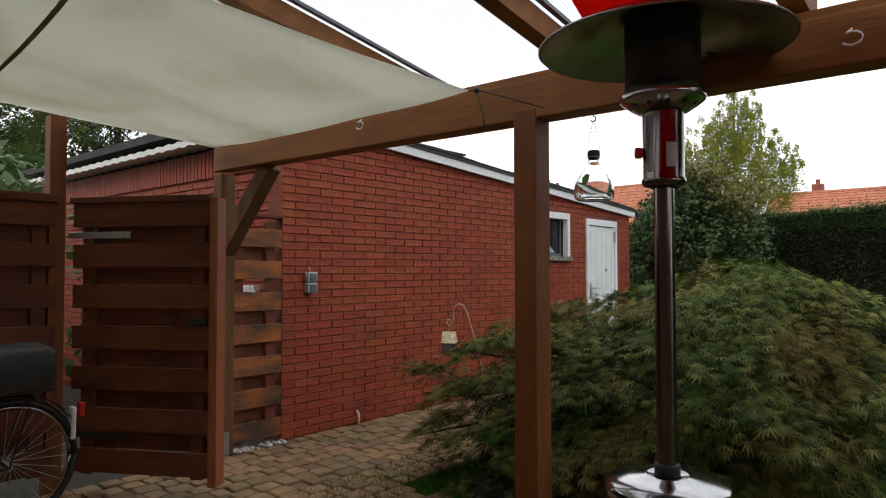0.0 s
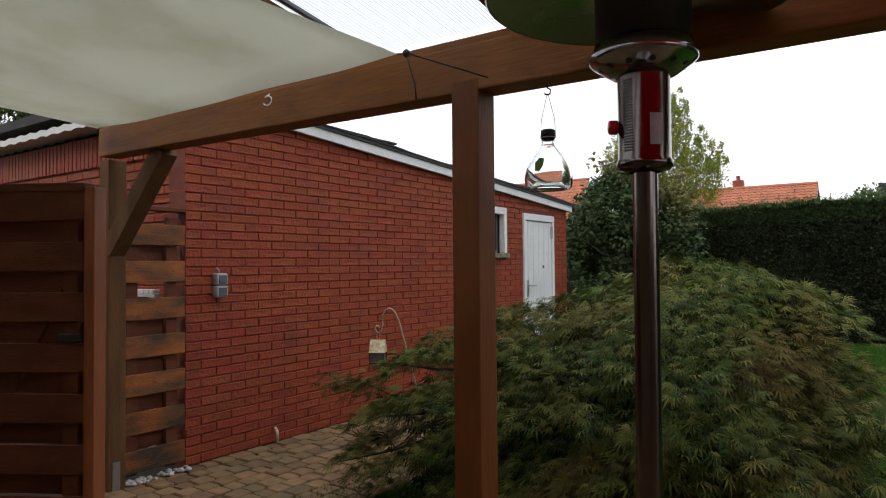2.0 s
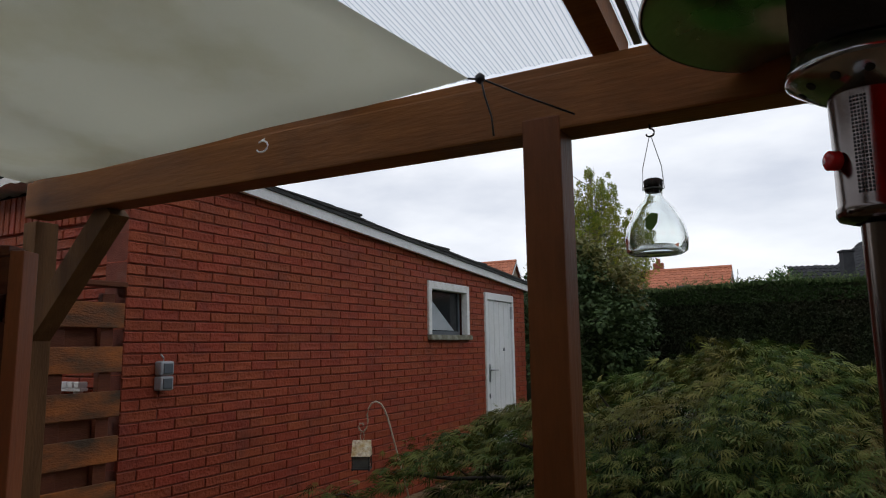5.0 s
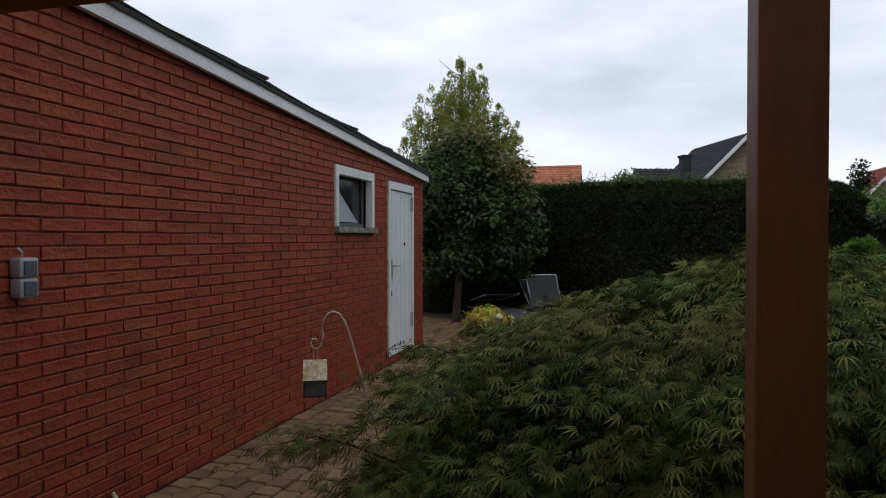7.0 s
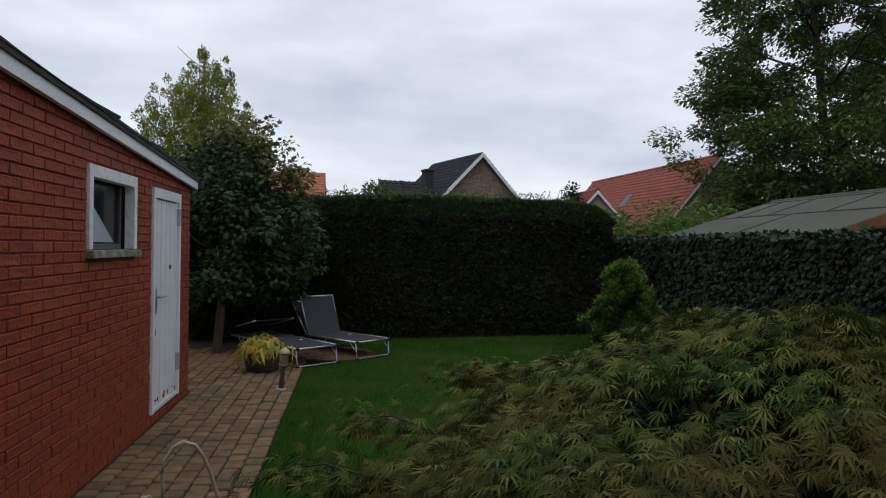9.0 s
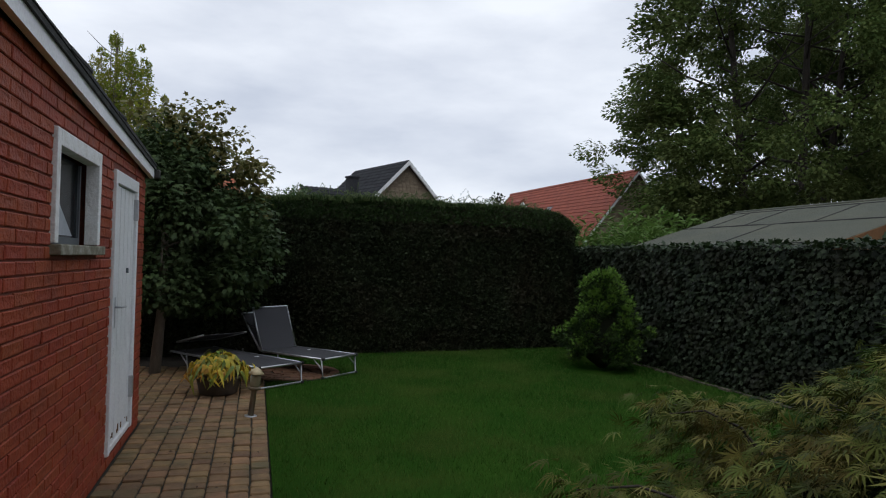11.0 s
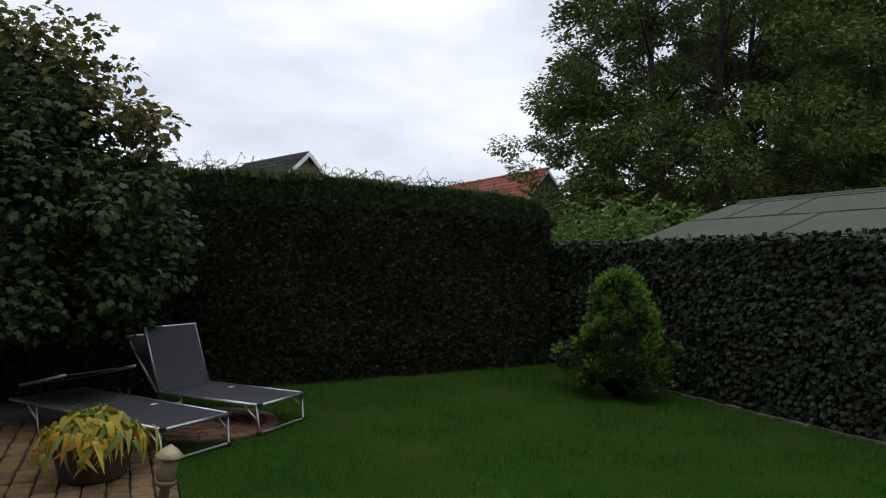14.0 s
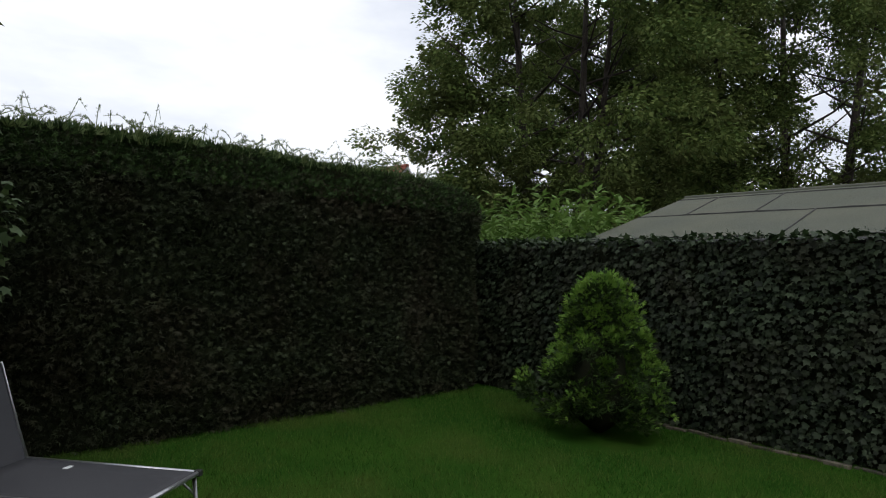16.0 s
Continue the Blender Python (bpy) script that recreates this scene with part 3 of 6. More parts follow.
# white corrugated edge along the front gable
q = Geo()
nn = 90
for i in range(nn + 1):
    x = -9.5 + 5.45 * i / nn
    w = 0.009 * math.sin(i * 1.9)
    q.v += [(x, 3.40, 2.535 + w), (x, 3.40, 2.59 + w), (x, 3.62, 2.59 + w), (x, 3.62, 2.535 + w)]
for i in range(nn):
    a = 4 * i
    for k in range(4):
        q.f.append((a + k, a + (k + 1) % 4, a + 4 + (k + 1) % 4, a + 4 + k))
part("corrugated_edge", q, WHITE, roof, "white corrugated sheet edge")
part("skylight_dome", Geo().lathe([(0.30, 0), (0.29, 0.08), (0.22, 0.17), (0.1, 0.22), (0.01, 0.235)], 24, (-4.95, 6.9, 2.53)), GREYPL, roof, "grey domed rooflight", True)
gut = tagged(part("gutter", Geo().box(-9.6, 10.06, 2.20, -3.9, 10.14, 2.28, 0.012), BLACKPL), "black plastic gutter end at the garage eave", "gutter", kind="structure")

# window: worn frame, stained sill and a tilted pane
win = tagged(empty("window_1", (0, 0, 0)), "small garage window, flaking white frame, tilted pane", "window", kind="structure")
q = Geo()
fw = 0.065
y0, y1, z0, z1 = WIN
q.box(WALL_X - 0.06, y0, z0 + 0.06, WALL_X + 0.018, y0 + fw, z1, 0.006).box(WALL_X - 0.06, y1 - fw, z0 + 0.06, WALL_X + 0.018, y1, z1, 0.006).box(WALL_X - 0.06, y0 + fw, z1 - 0.085, WALL_X + 0.018, y1 - fw, z1, 0.006)
part("window_frame", q, WHITEWORN, win, "white paint flaking off the wooden frame")
part("window_sill", Geo().box(WALL_X - 0.1, y0 - 0.01, z0, WALL_X + 0.05, y1 + 0.01, z0 + 0.055, 0.008), surf("mossy_sill", (0.16, 0.15, 0.10), (0.28, 0.27, 0.21), 0.9, 14, 80, 0.4, dirt=(0.5, 0.5, 0.46), dirt_scale=14, coords="World"), win, "mossy stone sill")
part("pane_frame", Geo().box(WALL_X - 0.115, y0 + fw, z0 + 0.06, WALL_X - 0.085, y1 - fw, z0 + 0.10).box(WALL_X - 0.115, y0 + fw, z0 + 0.10, WALL_X - 0.085, y0 + fw + 0.03, z1 - 0.09).box(WALL_X - 0.115, y1 - fw - 0.03, z0 + 0.10, WALL_X - 0.085, y1 - fw, z1 - 0.09), DARKPL, win, "dark metal casement")
part("pane", Geo().box(WALL_X - 0.104, y0 + fw + 0.03, z0 + 0.10, WALL_X - 0.098, y1 - fw - 0.03, z1 - 0.085), PANE, win, "dirty glass mirroring the sky")
# pale slanted patch over the lower left of the pane
part("blind", Geo().add([(WALL_X - 0.094, y0 + fw + 0.005, z0 + 0.11), (WALL_X - 0.094, y1 - 0.2, z0 + 0.11), (WALL_X - 0.094, y0 + 0.22, z1 - 0.18), (WALL_X - 0.094, y0 + fw + 0.005, z1 - 0.15)], [(0, 1, 2, 3)]), surf("pale_pane_patch", (0.36, 0.40, 0.43), (0.46, 0.49, 0.52), 0.6, 3, 40, 0.05), win, "pale slanted patch just in front of the glass")

# door: boarded white leaf in a white frame
door = tagged(empty("door_1", (0, 0, 0)), "closed white boarded garage door with chipped lower edge", "door", kind="structure")
y0, y1, z0, z1 = DOOR
q = Geo().box(WALL_X - 0.12, y0, z0, WALL_X + 0.02, y0 + 0.06, z1, 0.006).box(WALL_X - 0.12, y1 - 0.06, z0, WALL_X + 0.02, y1, z1, 0.006).box(WALL_X - 0.12, y0 + 0.06, z1 - 0.09, WALL_X + 0.02, y1 - 0.06, z1, 0.006)
part("door_frame", q, WHITE, door, "white painted frame")
bw = (y1 - y0 - 0.13) / 10
for i in range(10):
    part("board", Geo().box(WALL_X - 0.075, y0 + 0.065 + bw * i + 0.002, z0 + 0.05, WALL_X - 0.005 + 0.002 * (i % 2), y0 + 0.065 + bw * (i + 1) - 0.002, z1 - 0.098, 0.004), WHITE, door)
part("threshold", Geo().box(WALL_X - 0.1, y0 + 0.06, z0, WALL_X + 0.01, y1 - 0.06, z0 + 0.04, 0.005), WHITEWORN, door, "scuffed white threshold")
for i in range(9):
    yq = y0 + 0.1 + rng.random() * 0.85
    part("chip", Geo().box(WALL_X - 0.01, yq, z0 + 0.055 + 0.05 * rng.random(), WALL_X + 0.0002, yq + 0.02, z0 + 0.075 + 0.06 * rng.random()), GREYWOOD, door, "bare chipped paint")
h = part("handle", Geo().box(WALL_X - 0.004, y0 + 0.10, 0.98, WALL_X + 0.012, y0 + 0.14, 1.20, 0.004).tube([(WALL_X + 0.01, y0 + 0.12, 1.13), (WALL_X + 0.055, y0 + 0.12, 1.13), (WALL_X + 0.06, y0 + 0.14, 1.13), (WALL_X + 0.06, y0 + 0.25, 1.125)], 0.009), DULL, door, "steel lever handle with a long plate", True)
part("lock", Geo().box(WALL_X - 0.004, y0 + 0.1, 0.78, WALL_X + 0.008, y0 + 0.13, 0.84, 0.004), DARKPL, door, "dark keyhole cover")
part("catch", Geo().box(WALL_X - 0.004, y1 - 0.34, 1.36, WALL_X + 0.014, y1 - 0.323, 1.40, 0.003), DARKPL, door, "small dark bolt")
for z in (0.35, 1.78):
    part("hinge", Geo().box(WALL_X - 0.004, y1 - 0.085, z, WALL_X + 0.026, y1 - 0.06, z + 0.17, 0.004).lathe([(0.009, 0), (0.009, 0.17)], 10, (WALL_X + 0.026, y1 - 0.075, z)), DULL, door, "grey strap hinge")

# twin socket on the wall
sock = tagged(empty("wall_socket", (-4.0, 3.81, 1.22)), "grey outdoor twin socket box on the brick wall", "socket")
for k in range(2):
    zz = 1.185 + 0.091 * k
    b = part("box", Geo().box(-3.995, 3.765, zz, -3.93, 3.86, zz + 0.087, 0.012), GREYPL, sock, "", True)
    b.matrix_parent_inverse = sock.matrix_world.inverted()
    c = part("cover", Geo().box(-3.932, 3.78, zz + 0.012, -3.922, 3.845, zz + 0.074, 0.004), DARKPL, sock, "slate grey hinged cover")
    c.matrix_parent_inverse = sock.matrix_world.inverted()
c = part("cable", Geo().tube([(-3.97, 3.81, 1.36), (-3.965, 3.805, 1.385), (-3.985, 3.80, 1.405)], 0.006), GREYPL, sock, "short grey cable end")
c.matrix_parent_inverse = sock.matrix_world.inverted()
tagged(part("pipe_stub", Geo().tube([(-3.96, 4.35, -0.02), (-3.96, 4.35, 0.09), (-3.985, 4.35, 0.12)], 0.012), RUSTWHITE, smooth=True), "short rusty pipe end at the wall foot", "pipe")

# ---- pergola ----
perg = tagged(empty("pergola", (0, 0, 0)), "brown stained timber pergola with a clear ribbed plastic roof", "pergola")
BL, BR = Vector((-3.9, 2.872, 2.10)), Vector((2.6, 2.665, 1.99))


def along(x):
    t = (x - BL.x) / (BR.x - BL.x)
    return BL + (BR - BL) * t


bdir = (BR - BL).normalized()
ang_z, ang_y = math.degrees(math.atan2(bdir.y, bdir.x)), -math.degrees(math.asin(bdir.z))
mbeam = pose(*BL, 0, ang_y, ang_z)
part("beam", Geo().box(0, 0, 0, (BR - BL).length, 0.13, 0.178, 0.008, mbeam), BEAM, perg, "weathered brown front beam with knots")
for x, w, y in ((-1.118, 0.118, -0.006), (2.2, 0.118, -0.006)):
    p = along(x)
    part("post", Geo().box(x - w / 2, p.y + y, -0.02, x + w / 2, p.y + y + w, p.z + 0.045, 0.006), POST, perg)
part("post", Geo().box(-4.035, 2.95, -0.02, -3.925, 3.07, 2.10, 0.006), GREYWOOD, perg, "greyed corner post by the gate")
part("post_shoe", Geo().box(-3.925, 2.98, -0.01, -3.919, 3.03, 0.18), DULL, perg, "galvanised post shoe")
# corner brace
q = Geo()
a, b = Vector((-3.86, 2.90, 1.52)), Vector((-3.30, 2.90, 2.095))
d = (b - a).normalized()
nv = Vector((-d.z, 0, d.x))
q.add([a - nv * 0.055, a + nv * 0.055, b + nv * 0.055, b - nv * 0.055, a - nv * 0.055 + Vector((0, 0.1, 0)), a + nv * 0.055 + Vector((0, 0.1, 0)), b + nv * 0.055 + Vector((0, 0.1, 0)), b - nv * 0.055 + Vector((0, 0.1, 0))], [(0, 1, 2, 3), (7, 6, 5, 4), (0, 4, 5, 1), (1, 5, 6, 2), (2, 6, 7, 3), (3, 7, 4, 0)])
part("brace", q, GREYWOOD, perg, "diagonal corner brace")
part("plate", Geo().box(0, 0.03, 0.179, (BR - BL).length, 0.10, 0.216, 0.004, mbeam), BEAM, perg, "batten under the rafters")
YB, ZB = -1.6, 2.99
for x in (-3.72, -2.8, -1.87, -0.93, -0.01, 0.9, 1.8, 2.5):
    p = along(x)
    q = Geo()
    lo, hi = p.z + 0.215, p.z + 0.315
    q.add([(x - 0.04, p.y + 0.2, lo), (x + 0.04, p.y + 0.2, lo), (x + 0.04, p.y + 0.2, hi), (x - 0.04, p.y + 0.2, hi), (x - 0.04, YB, ZB), (x + 0.04, YB, ZB), (x + 0.04, YB, ZB + 0.1), (x - 0.04, YB, ZB + 0.1)], [(0, 1, 2, 3), (7, 6, 5, 4), (0, 4, 5, 1), (1, 5, 6, 2), (2, 6, 7, 3), (3, 7, 4, 0)])
    part("rafter", q, BEAM, perg)
    q = Geo()
    q.add([(x + 0.05, p.y + 0.24, hi + 0.002), (x + 0.075, p.y + 0.24, hi + 0.002), (x + 0.075, YB, ZB + 0.102), (x + 0.05, YB, ZB + 0.102), (x + 0.05, p.y + 0.24, hi + 0.02), (x + 0.075, p.y + 0.24, hi + 0.02), (x + 0.075, YB, ZB + 0.12), (x + 0.05, YB, ZB + 0.12)], [(3, 2, 1, 0), (4, 5, 6, 7), (0, 1, 5, 4), (1, 2, 6, 5), (2, 3, 7, 6), (3, 0, 4, 7)])
    part("glazing_bar", q, DARKPL, perg, "dark sealing strip")
q = Geo()
xs = np.linspace(-3.9, 2.6, 200)
for i, x in enumerate(xs):
    p = along(float(x))
    w = 0.003 * (1 if i % 2 else -1)
    q.v += [(x, p.y + 0.26, p.z + 0.33 + w), (x, YB, ZB + 0.122 + w)]
for i in range(len(xs) - 1):
    q.f.append((2 * i, 2 * i + 2, 2 * i + 3, 2 * i + 1))
sheet = part("roof_sheet", q, PLASTIC, perg, "clear ribbed plastic roof sheets")
part("wall_plate", Geo().box(-3.93, YB - 0.06, ZB - 0.1, 2.6, YB, ZB + 0.11), BEAM, perg)
# hooks in the beam
for x, up in ((-2.245, 0.14), (0.17, 0.10)):
    p = along(x) + Vector((0, -0.004, up))
    pts = [p + Vector((0.03 * math.sin(t), -0.012, -0.02 + 0.022 * math.cos(t))) for t in np.linspace(-0.6, 4.2, 10)]
    part("hook", Geo().tube([p + Vector((0, 0.01, 0.02))] + pts, 0.0035, 6), WHITE, perg, "small white screw hook", True)

# house behind the terrace
tagged(part("house_wall", Geo().box(-12, -1.9, -0.05, 8, -1.66, 6.5), BUFF), "plain house wall behind the terrace", "wall", kind="structure")

# ---- fence and gate ----
def slat_panel(thing, length, top, front_mat, back_mat, mirror=False, brace=True, first=0.09, height=0.145, step=0.252, gap=-1):
    """A panel along +x from the origin: front boards, boards set behind the gaps, two stiles behind."""
    k = 0
    z = first
    while z + height < top + 0.04:
        part("board", Geo().box(0, -0.022, z, length, 0.0, z + height, 0.004), front_mat, thing)
        if z + step < top and k != gap:
            part("rear_board", Geo().box(0.02, 0.045, z + height - 0.01, length - 0.02, 0.065, z + step + 0.005, 0.003), back_mat, thing)
        z += step
        k += 1
    for x in (0.05, length - 0.13):
        part("stile", Geo().box(x, 0.002, first - 0.02, x + 0.08, 0.043, top, 0.004), back_mat, thing)


def place(ob, m):
    ob.matrix_world = m
    return ob


gate = tagged(empty("garden_gate"), "red-brown horizontal board gate standing half open", "gate")
slat_panel(gate, 0.93, 1.72, BOARD, BOARD)
part("edge_stile", Geo().box(0.93, -0.03, 0.04, 0.985, 0.07, 1.77, 0.005), surf("fresh_orange_stain", (0.24, 0.07, 0.025), (0.30, 0.09, 0.03), 0.5, 4, 30, 0.2, stretch=(3, 3, 0.5)), gate, "brighter orange-brown edge stile")
part("top_rail", Geo().box(-0.02, -0.035, 1.75, 0.93, 0.075, 1.79, 0.005), BOARD, gate)
q = Geo()
q.add([(0.15, 0.022, 0.2), (0.27, 0.022, 0.2), (0.9, 0.022, 1.5), (0.78, 0.022, 1.5), (0.15, 0.042, 0.2), (0.27, 0.042, 0.2), (0.9, 0.042, 1.5), (0.78, 0.042, 1.5)], [(0, 1, 2, 3), (7, 6, 5, 4), (0, 4, 5, 1), (1, 5, 6, 2), (2, 6, 7, 3), (3, 7, 4, 0)])
part("diagonal_brace", q, BOARD, gate)
for z in (0.3, 1.53):
    part("strap_hinge", Geo().box(-0.03, -0.030, z, 0.40, -0.0235, z + 0.04, 0.002), DULL if z > 1 else BLACK, gate, "long metal strap hinge")
part("latch", Geo().box(0.80, -0.04, 1.0, 0.92, -0.0235, 1.04, 0.004), BLACK, gate, "black iron latch")
GD = 30.5
place(gate, pose(-3.945, 1.95, 0.045, 0, 0, GD))

fence = tagged(empty("fence_panel"), "short weathered board fence beside the garage corner", "fence")
slat_panel(fence, 0.47, 1.76, WORN, BOARD, first=0.05, gap=4)
part("cap", Geo().box(0, -0.04, 1.80, 0.47, 0.08, 1.83, 0.004), BOARD, fence)
place(fence, pose(-4.02, 3.075, 0.0, 0, 0, 90))
fence2 = tagged(empty("fence_panel"), "red-brown horizontal board fence along the terrace", "fence")
slat_panel(fence2, 3.3, 1.72, BOARD, BOARD)
part("cap", Geo().box(0, -0.04, 1.75, 3.3, 0.08, 1.80, 0.004), BOARD, fence2)
place(fence2, pose(-3.99, -1.45, 0.05, 0, 0, 90))
tagged(part("gate_post", Geo().box(-4.085, 1.81, -0.02, -3.985, 1.905, 2.35, 0.006), POST), "brown stained gate post", "post")
# pebbles at the fence foot
q = Geo()
for i in range(70):
    c = Vector((-3.99 + 0.09 * rng.random(), 3.08 + 0.46 * rng.random(), 0.006))
    r = 0.010 + 0.014 * rng.random()
    q.lathe([(0.3 * r, -0.4 * r), (r, 0.1 * r), (0.8 * r, 0.6 * r), (0.2 * r, 0.9 * r)], 6, c)
tagged(part("pebbles", q, STONE, smooth=True), "white and grey pebbles along the fence foot", "pebbles", kind="stuff")
# things beyond the gate
q = Geo().box(-4.80, 3.47, 1.195, -4.26, 3.52, 1.215, 0.004)
for k in range(9):
    q.box(-4.79 + 0.059 * k, 3.465, 1.215, -4.745 + 0.059 * k, 3.525, 1.25, 0.006)
q.box(-4.76, 3.48, -0.04, -4.72, 3.515, 1.196).box(-4.34, 3.48, -0.04, -4.30, 3.515, 1.196)
tagged(part("white_stand", q, WHITE), "white slatted stand against the gable behind the fence", "stand")
tagged(part("neighbour_garage", Geo().box(-14, 0.2, -0.05, -11, 3.2, 2.35), RENDERW), "white rendered flat garage next door", "garage", kind="structure")

# ---- sails under the roof ----
def sail(name, mat, corners, sag, pull, label, n=24):
    """A cloth between four corners, hanging through, with edges drawn inwards."""
    a, b, c, d = (Vector(p) for p in corners)
    q = Geo()
    for j in range(n + 1):
        v = j / n
        for i in range(n + 1):
            u = i / n
            uu = u + pull * (u - 0.5) * -4 * v * (1 - v)
            vv = v + pull * (v - 0.5) * -4 * u * (1 - u)
            p = (a * (1 - uu) + b * uu) * (1 - vv) + (d * (1 - uu) + c * uu) * vv
            p.z -= sag * (4 * u * (1 - u) + 4 * v * (1 - v)) * 0.5 - 0.012 * noise.noise(Vector((u * 5, v * 5, 3.0)))
            q.v.append(tuple(p))
    for j in range(n):
        for i in range(n):
            k = j * (n + 1) + i
            q.f.append((k, k + 1, k + n + 2, k + n + 1))
    ob = part(name, q, mat, None, "", True)
    mod = ob.modifiers.new("thickness", "SOLIDIFY")
    mod.thickness = 0.002
    return tagged(ob, label, "shade sail")


SAIL = ((-3.83, 2.83, 2.262), (-1.228, 2.515, 2.147), (-2.15, -1.5, 2.86), (-4.05, -1.5, 2.70))
sail_w = sail("shade_sail", CLOTH, SAIL, 0.115, 0.035, "stained cream shade sail hung slack under the roof")
q = Geo()
for i in range(41):
    u = i / 40
    p = (Vector(SAIL[0]) * (1 - u) + Vector(SAIL[1]) * u) * 0.65 + (Vector(SAIL[3]) * (1 - u) + Vector(SAIL[2]) * u) * 0.35
    p.z -= 0.13 * (4 * u * (1 - u) + 4 * 0.35 * 0.65) * 0.5 + 0.004
    q.v += [tuple(p + Vector((0, -0.011, 0))), tuple(p + Vector((0, 0.011, 0)))]
for i in range(40):
    q.f.append((2 * i, 2 * i + 2, 2 * i + 3, 2 * i + 1))
part("seam", q, SEAM, sail_w, "darker sewn seam across the cloth")
sail("shade_sail", REDCLOTH, ((-0.69, 2.60, 2.30), (2.3, 2.50, 2.17), (2.4, -1.4, 2.62), (0.35, -1.4, 2.64)), 0.03, 0.01, "red shade sail stretched under the roof")
q = Geo().tube([(-1.228, 2.515, 2.147), (-1.20, 2.55, 2.152), (-1.13, 2.66, 2.13), (-1.01, 2.77, 2.085)], 0.003, 6)
q.tube([(-1.195, 2.53, 2.147), (-1.19, 2.54, 2.10), (-1.175, 2.55, 2.04), (-1.17, 2.55, 1.985)], 0.003, 6)
q.lathe([(0.004, -0.015), (0.014, -0.006), (0.014, 0.006), (0.004, 0.015)], 8, (-1.20, 2.535, 2.149))
tagged(part("rope", q, BLACKPL, smooth=True), "dark cord knotted to the sail corner", "rope")

# unseen wall, added to hold back side light and darken the heater's reflections
tagged(part("wall_terrace", Geo().box(3.05, -1.64, -0.05, 3.25, 2.4, 1.85), BUFF), "plain low brick wall, unseen, added to shade the terrace", "wall", kind="structure")

# ---- patio heater ----
HX, HY = -0.332, 2.43
heater = tagged(empty("patio_heater", (HX, HY, 0.011)), "gas patio heater with polished steel pole and wide reflector", "heater")


def hp(name, prof, mat, label="", nseg=40, smooth=True, caps=True):
    return part(name, Geo().lathe(prof, nseg, caps=caps), mat, heater, label, smooth)


hp("tank_housing", [(0.193, -0.013), (0.193, 0.615), (0.20, 0.62), (0.20, 0.652), (0.19, 0.668), (0.12, 0.682), (0.072, 0.69), (0.066, 0.694), (0.063, 0.688), (0.0, 0.688)], STEEL, "brushed steel gas bottle housing", 56)
hp("pole_foot", [(0.041, 0.688), (0.041, 0.722), (0.036, 0.728), (0.0, 0.728)], BLACK, "black pole collar")
hp("pole", [(0.0325, 0.70), (0.0325, 1.66)], POLEST, "polished steel pole", 28, caps=False)
hp("burner_housing", [(0.042, 1.632), (0.066, 1.64), (0.071, 1.648), (0.071, 1.662), (0.067, 1.667), (0.067, 1.882)], POLEST, "steel control cylinder", caps=False)
q = Geo()
for k in range(5):
    for j in range(26):
        a = radians(-118 + k * 5)
        z = 1.685 + j * 0.0072
        q.add([(0.0677 * math.cos(a + da), 0.0677 * math.sin(a + da), z + dz) for da, dz in ((-0.03, -0.0022), (0.03, -0.0022), (0.03, 0.0022), (-0.03, 0.0022))], [(0, 1, 2, 3)])
part("vent_grille", q, BLACK, heater, "rows of punched vent holes")
hp("burner_cup", [(0.064, 1.88), (0.085, 1.886), (0.132, 1.918), (0.138, 1.924), (0.138, 1.938), (0.127, 1.955), (0.125, 1.968)], STEEL, "flared steel burner cup", 8 * 5)
for k in range(12):
    a = 2 * math.pi * k / 12
    q = Geo().lathe([(0.0, 0), (0.009, 0.0005), (0.0, 0.001)], 8, m=pose(0, 0, 0, 0, 0, math.degrees(a)) @ pose(0.108, 0, 1.9005, 0, 145, 0), caps=False)
    part("air_hole", q, BLACK, heater, "dark punched air hole" if k == 0 else "")
hp("burner_screen", [(0.122, 1.955), (0.122, 2.20), (0.118, 2.202), (0.0, 2.202)], BLACK, "sooty wire mesh drum")
hp("reflector", [(0.408, 2.10), (0.413, 2.105), (0.408, 2.11), (0.335, 2.146), (0.255, 2.164), (0.248, 2.182), (0.165, 2.207), (0.0, 2.213), (0.0, 2.205), (0.163, 2.198), (0.244, 2.174), (0.252, 2.156), (0.335, 2.138), (0.404, 2.101)], REFL, "dull aluminium reflector disc", 64, caps=False)
# added red disc that imitates a red reflection on the cylinder
k = part("knob", Geo().lathe([(0.014, 0), (0.019, 0.004), (0.019, 0.022), (0.014, 0.026)], 14, m=pose(-0.057, -0.035, 1.752, 0, -90, 30)), REDPL, heater, "small red disc standing for a red reflection", True)
part("label_plate", Geo().add([(0.068 * math.cos(radians(a)), 0.068 * math.sin(radians(a)), z) for z in (1.695, 1.775) for a in (-60, -50, -40, -30)], [(0, 1, 5, 4), (1, 2, 6, 5), (2, 3, 7, 6)]), GREYPL, heater, "grey rating plate")

# ---- glass wasp trap on the beam ----
JX, JY = -0.82, 2.865
trap = tagged(empty("wasp_trap", (JX, JY, 1.672)), "clear glass bottle trap hung by wire from the beam", "jar")
q = Geo().lathe([(0.045, 0.02), (0.07, 0.0), (0.082, 0.008), (0.086, 0.04), (0.080, 0.075), (0.055, 0.125), (0.030, 0.155), (0.024, 0.165), (0.024, 0.188), (0.028, 0.192), (0.024, 0.195), (0.021, 0.188), (0.020, 0.165), (0.027, 0.152), (0.051, 0.122), (0.075, 0.075), (0.080, 0.04), (0.076, 0.012), (0.068, 0.006), (0.045, 0.025)], 36, caps=False)
part("bottle", q, GLASS, trap, "blown clear glass bottle", True)
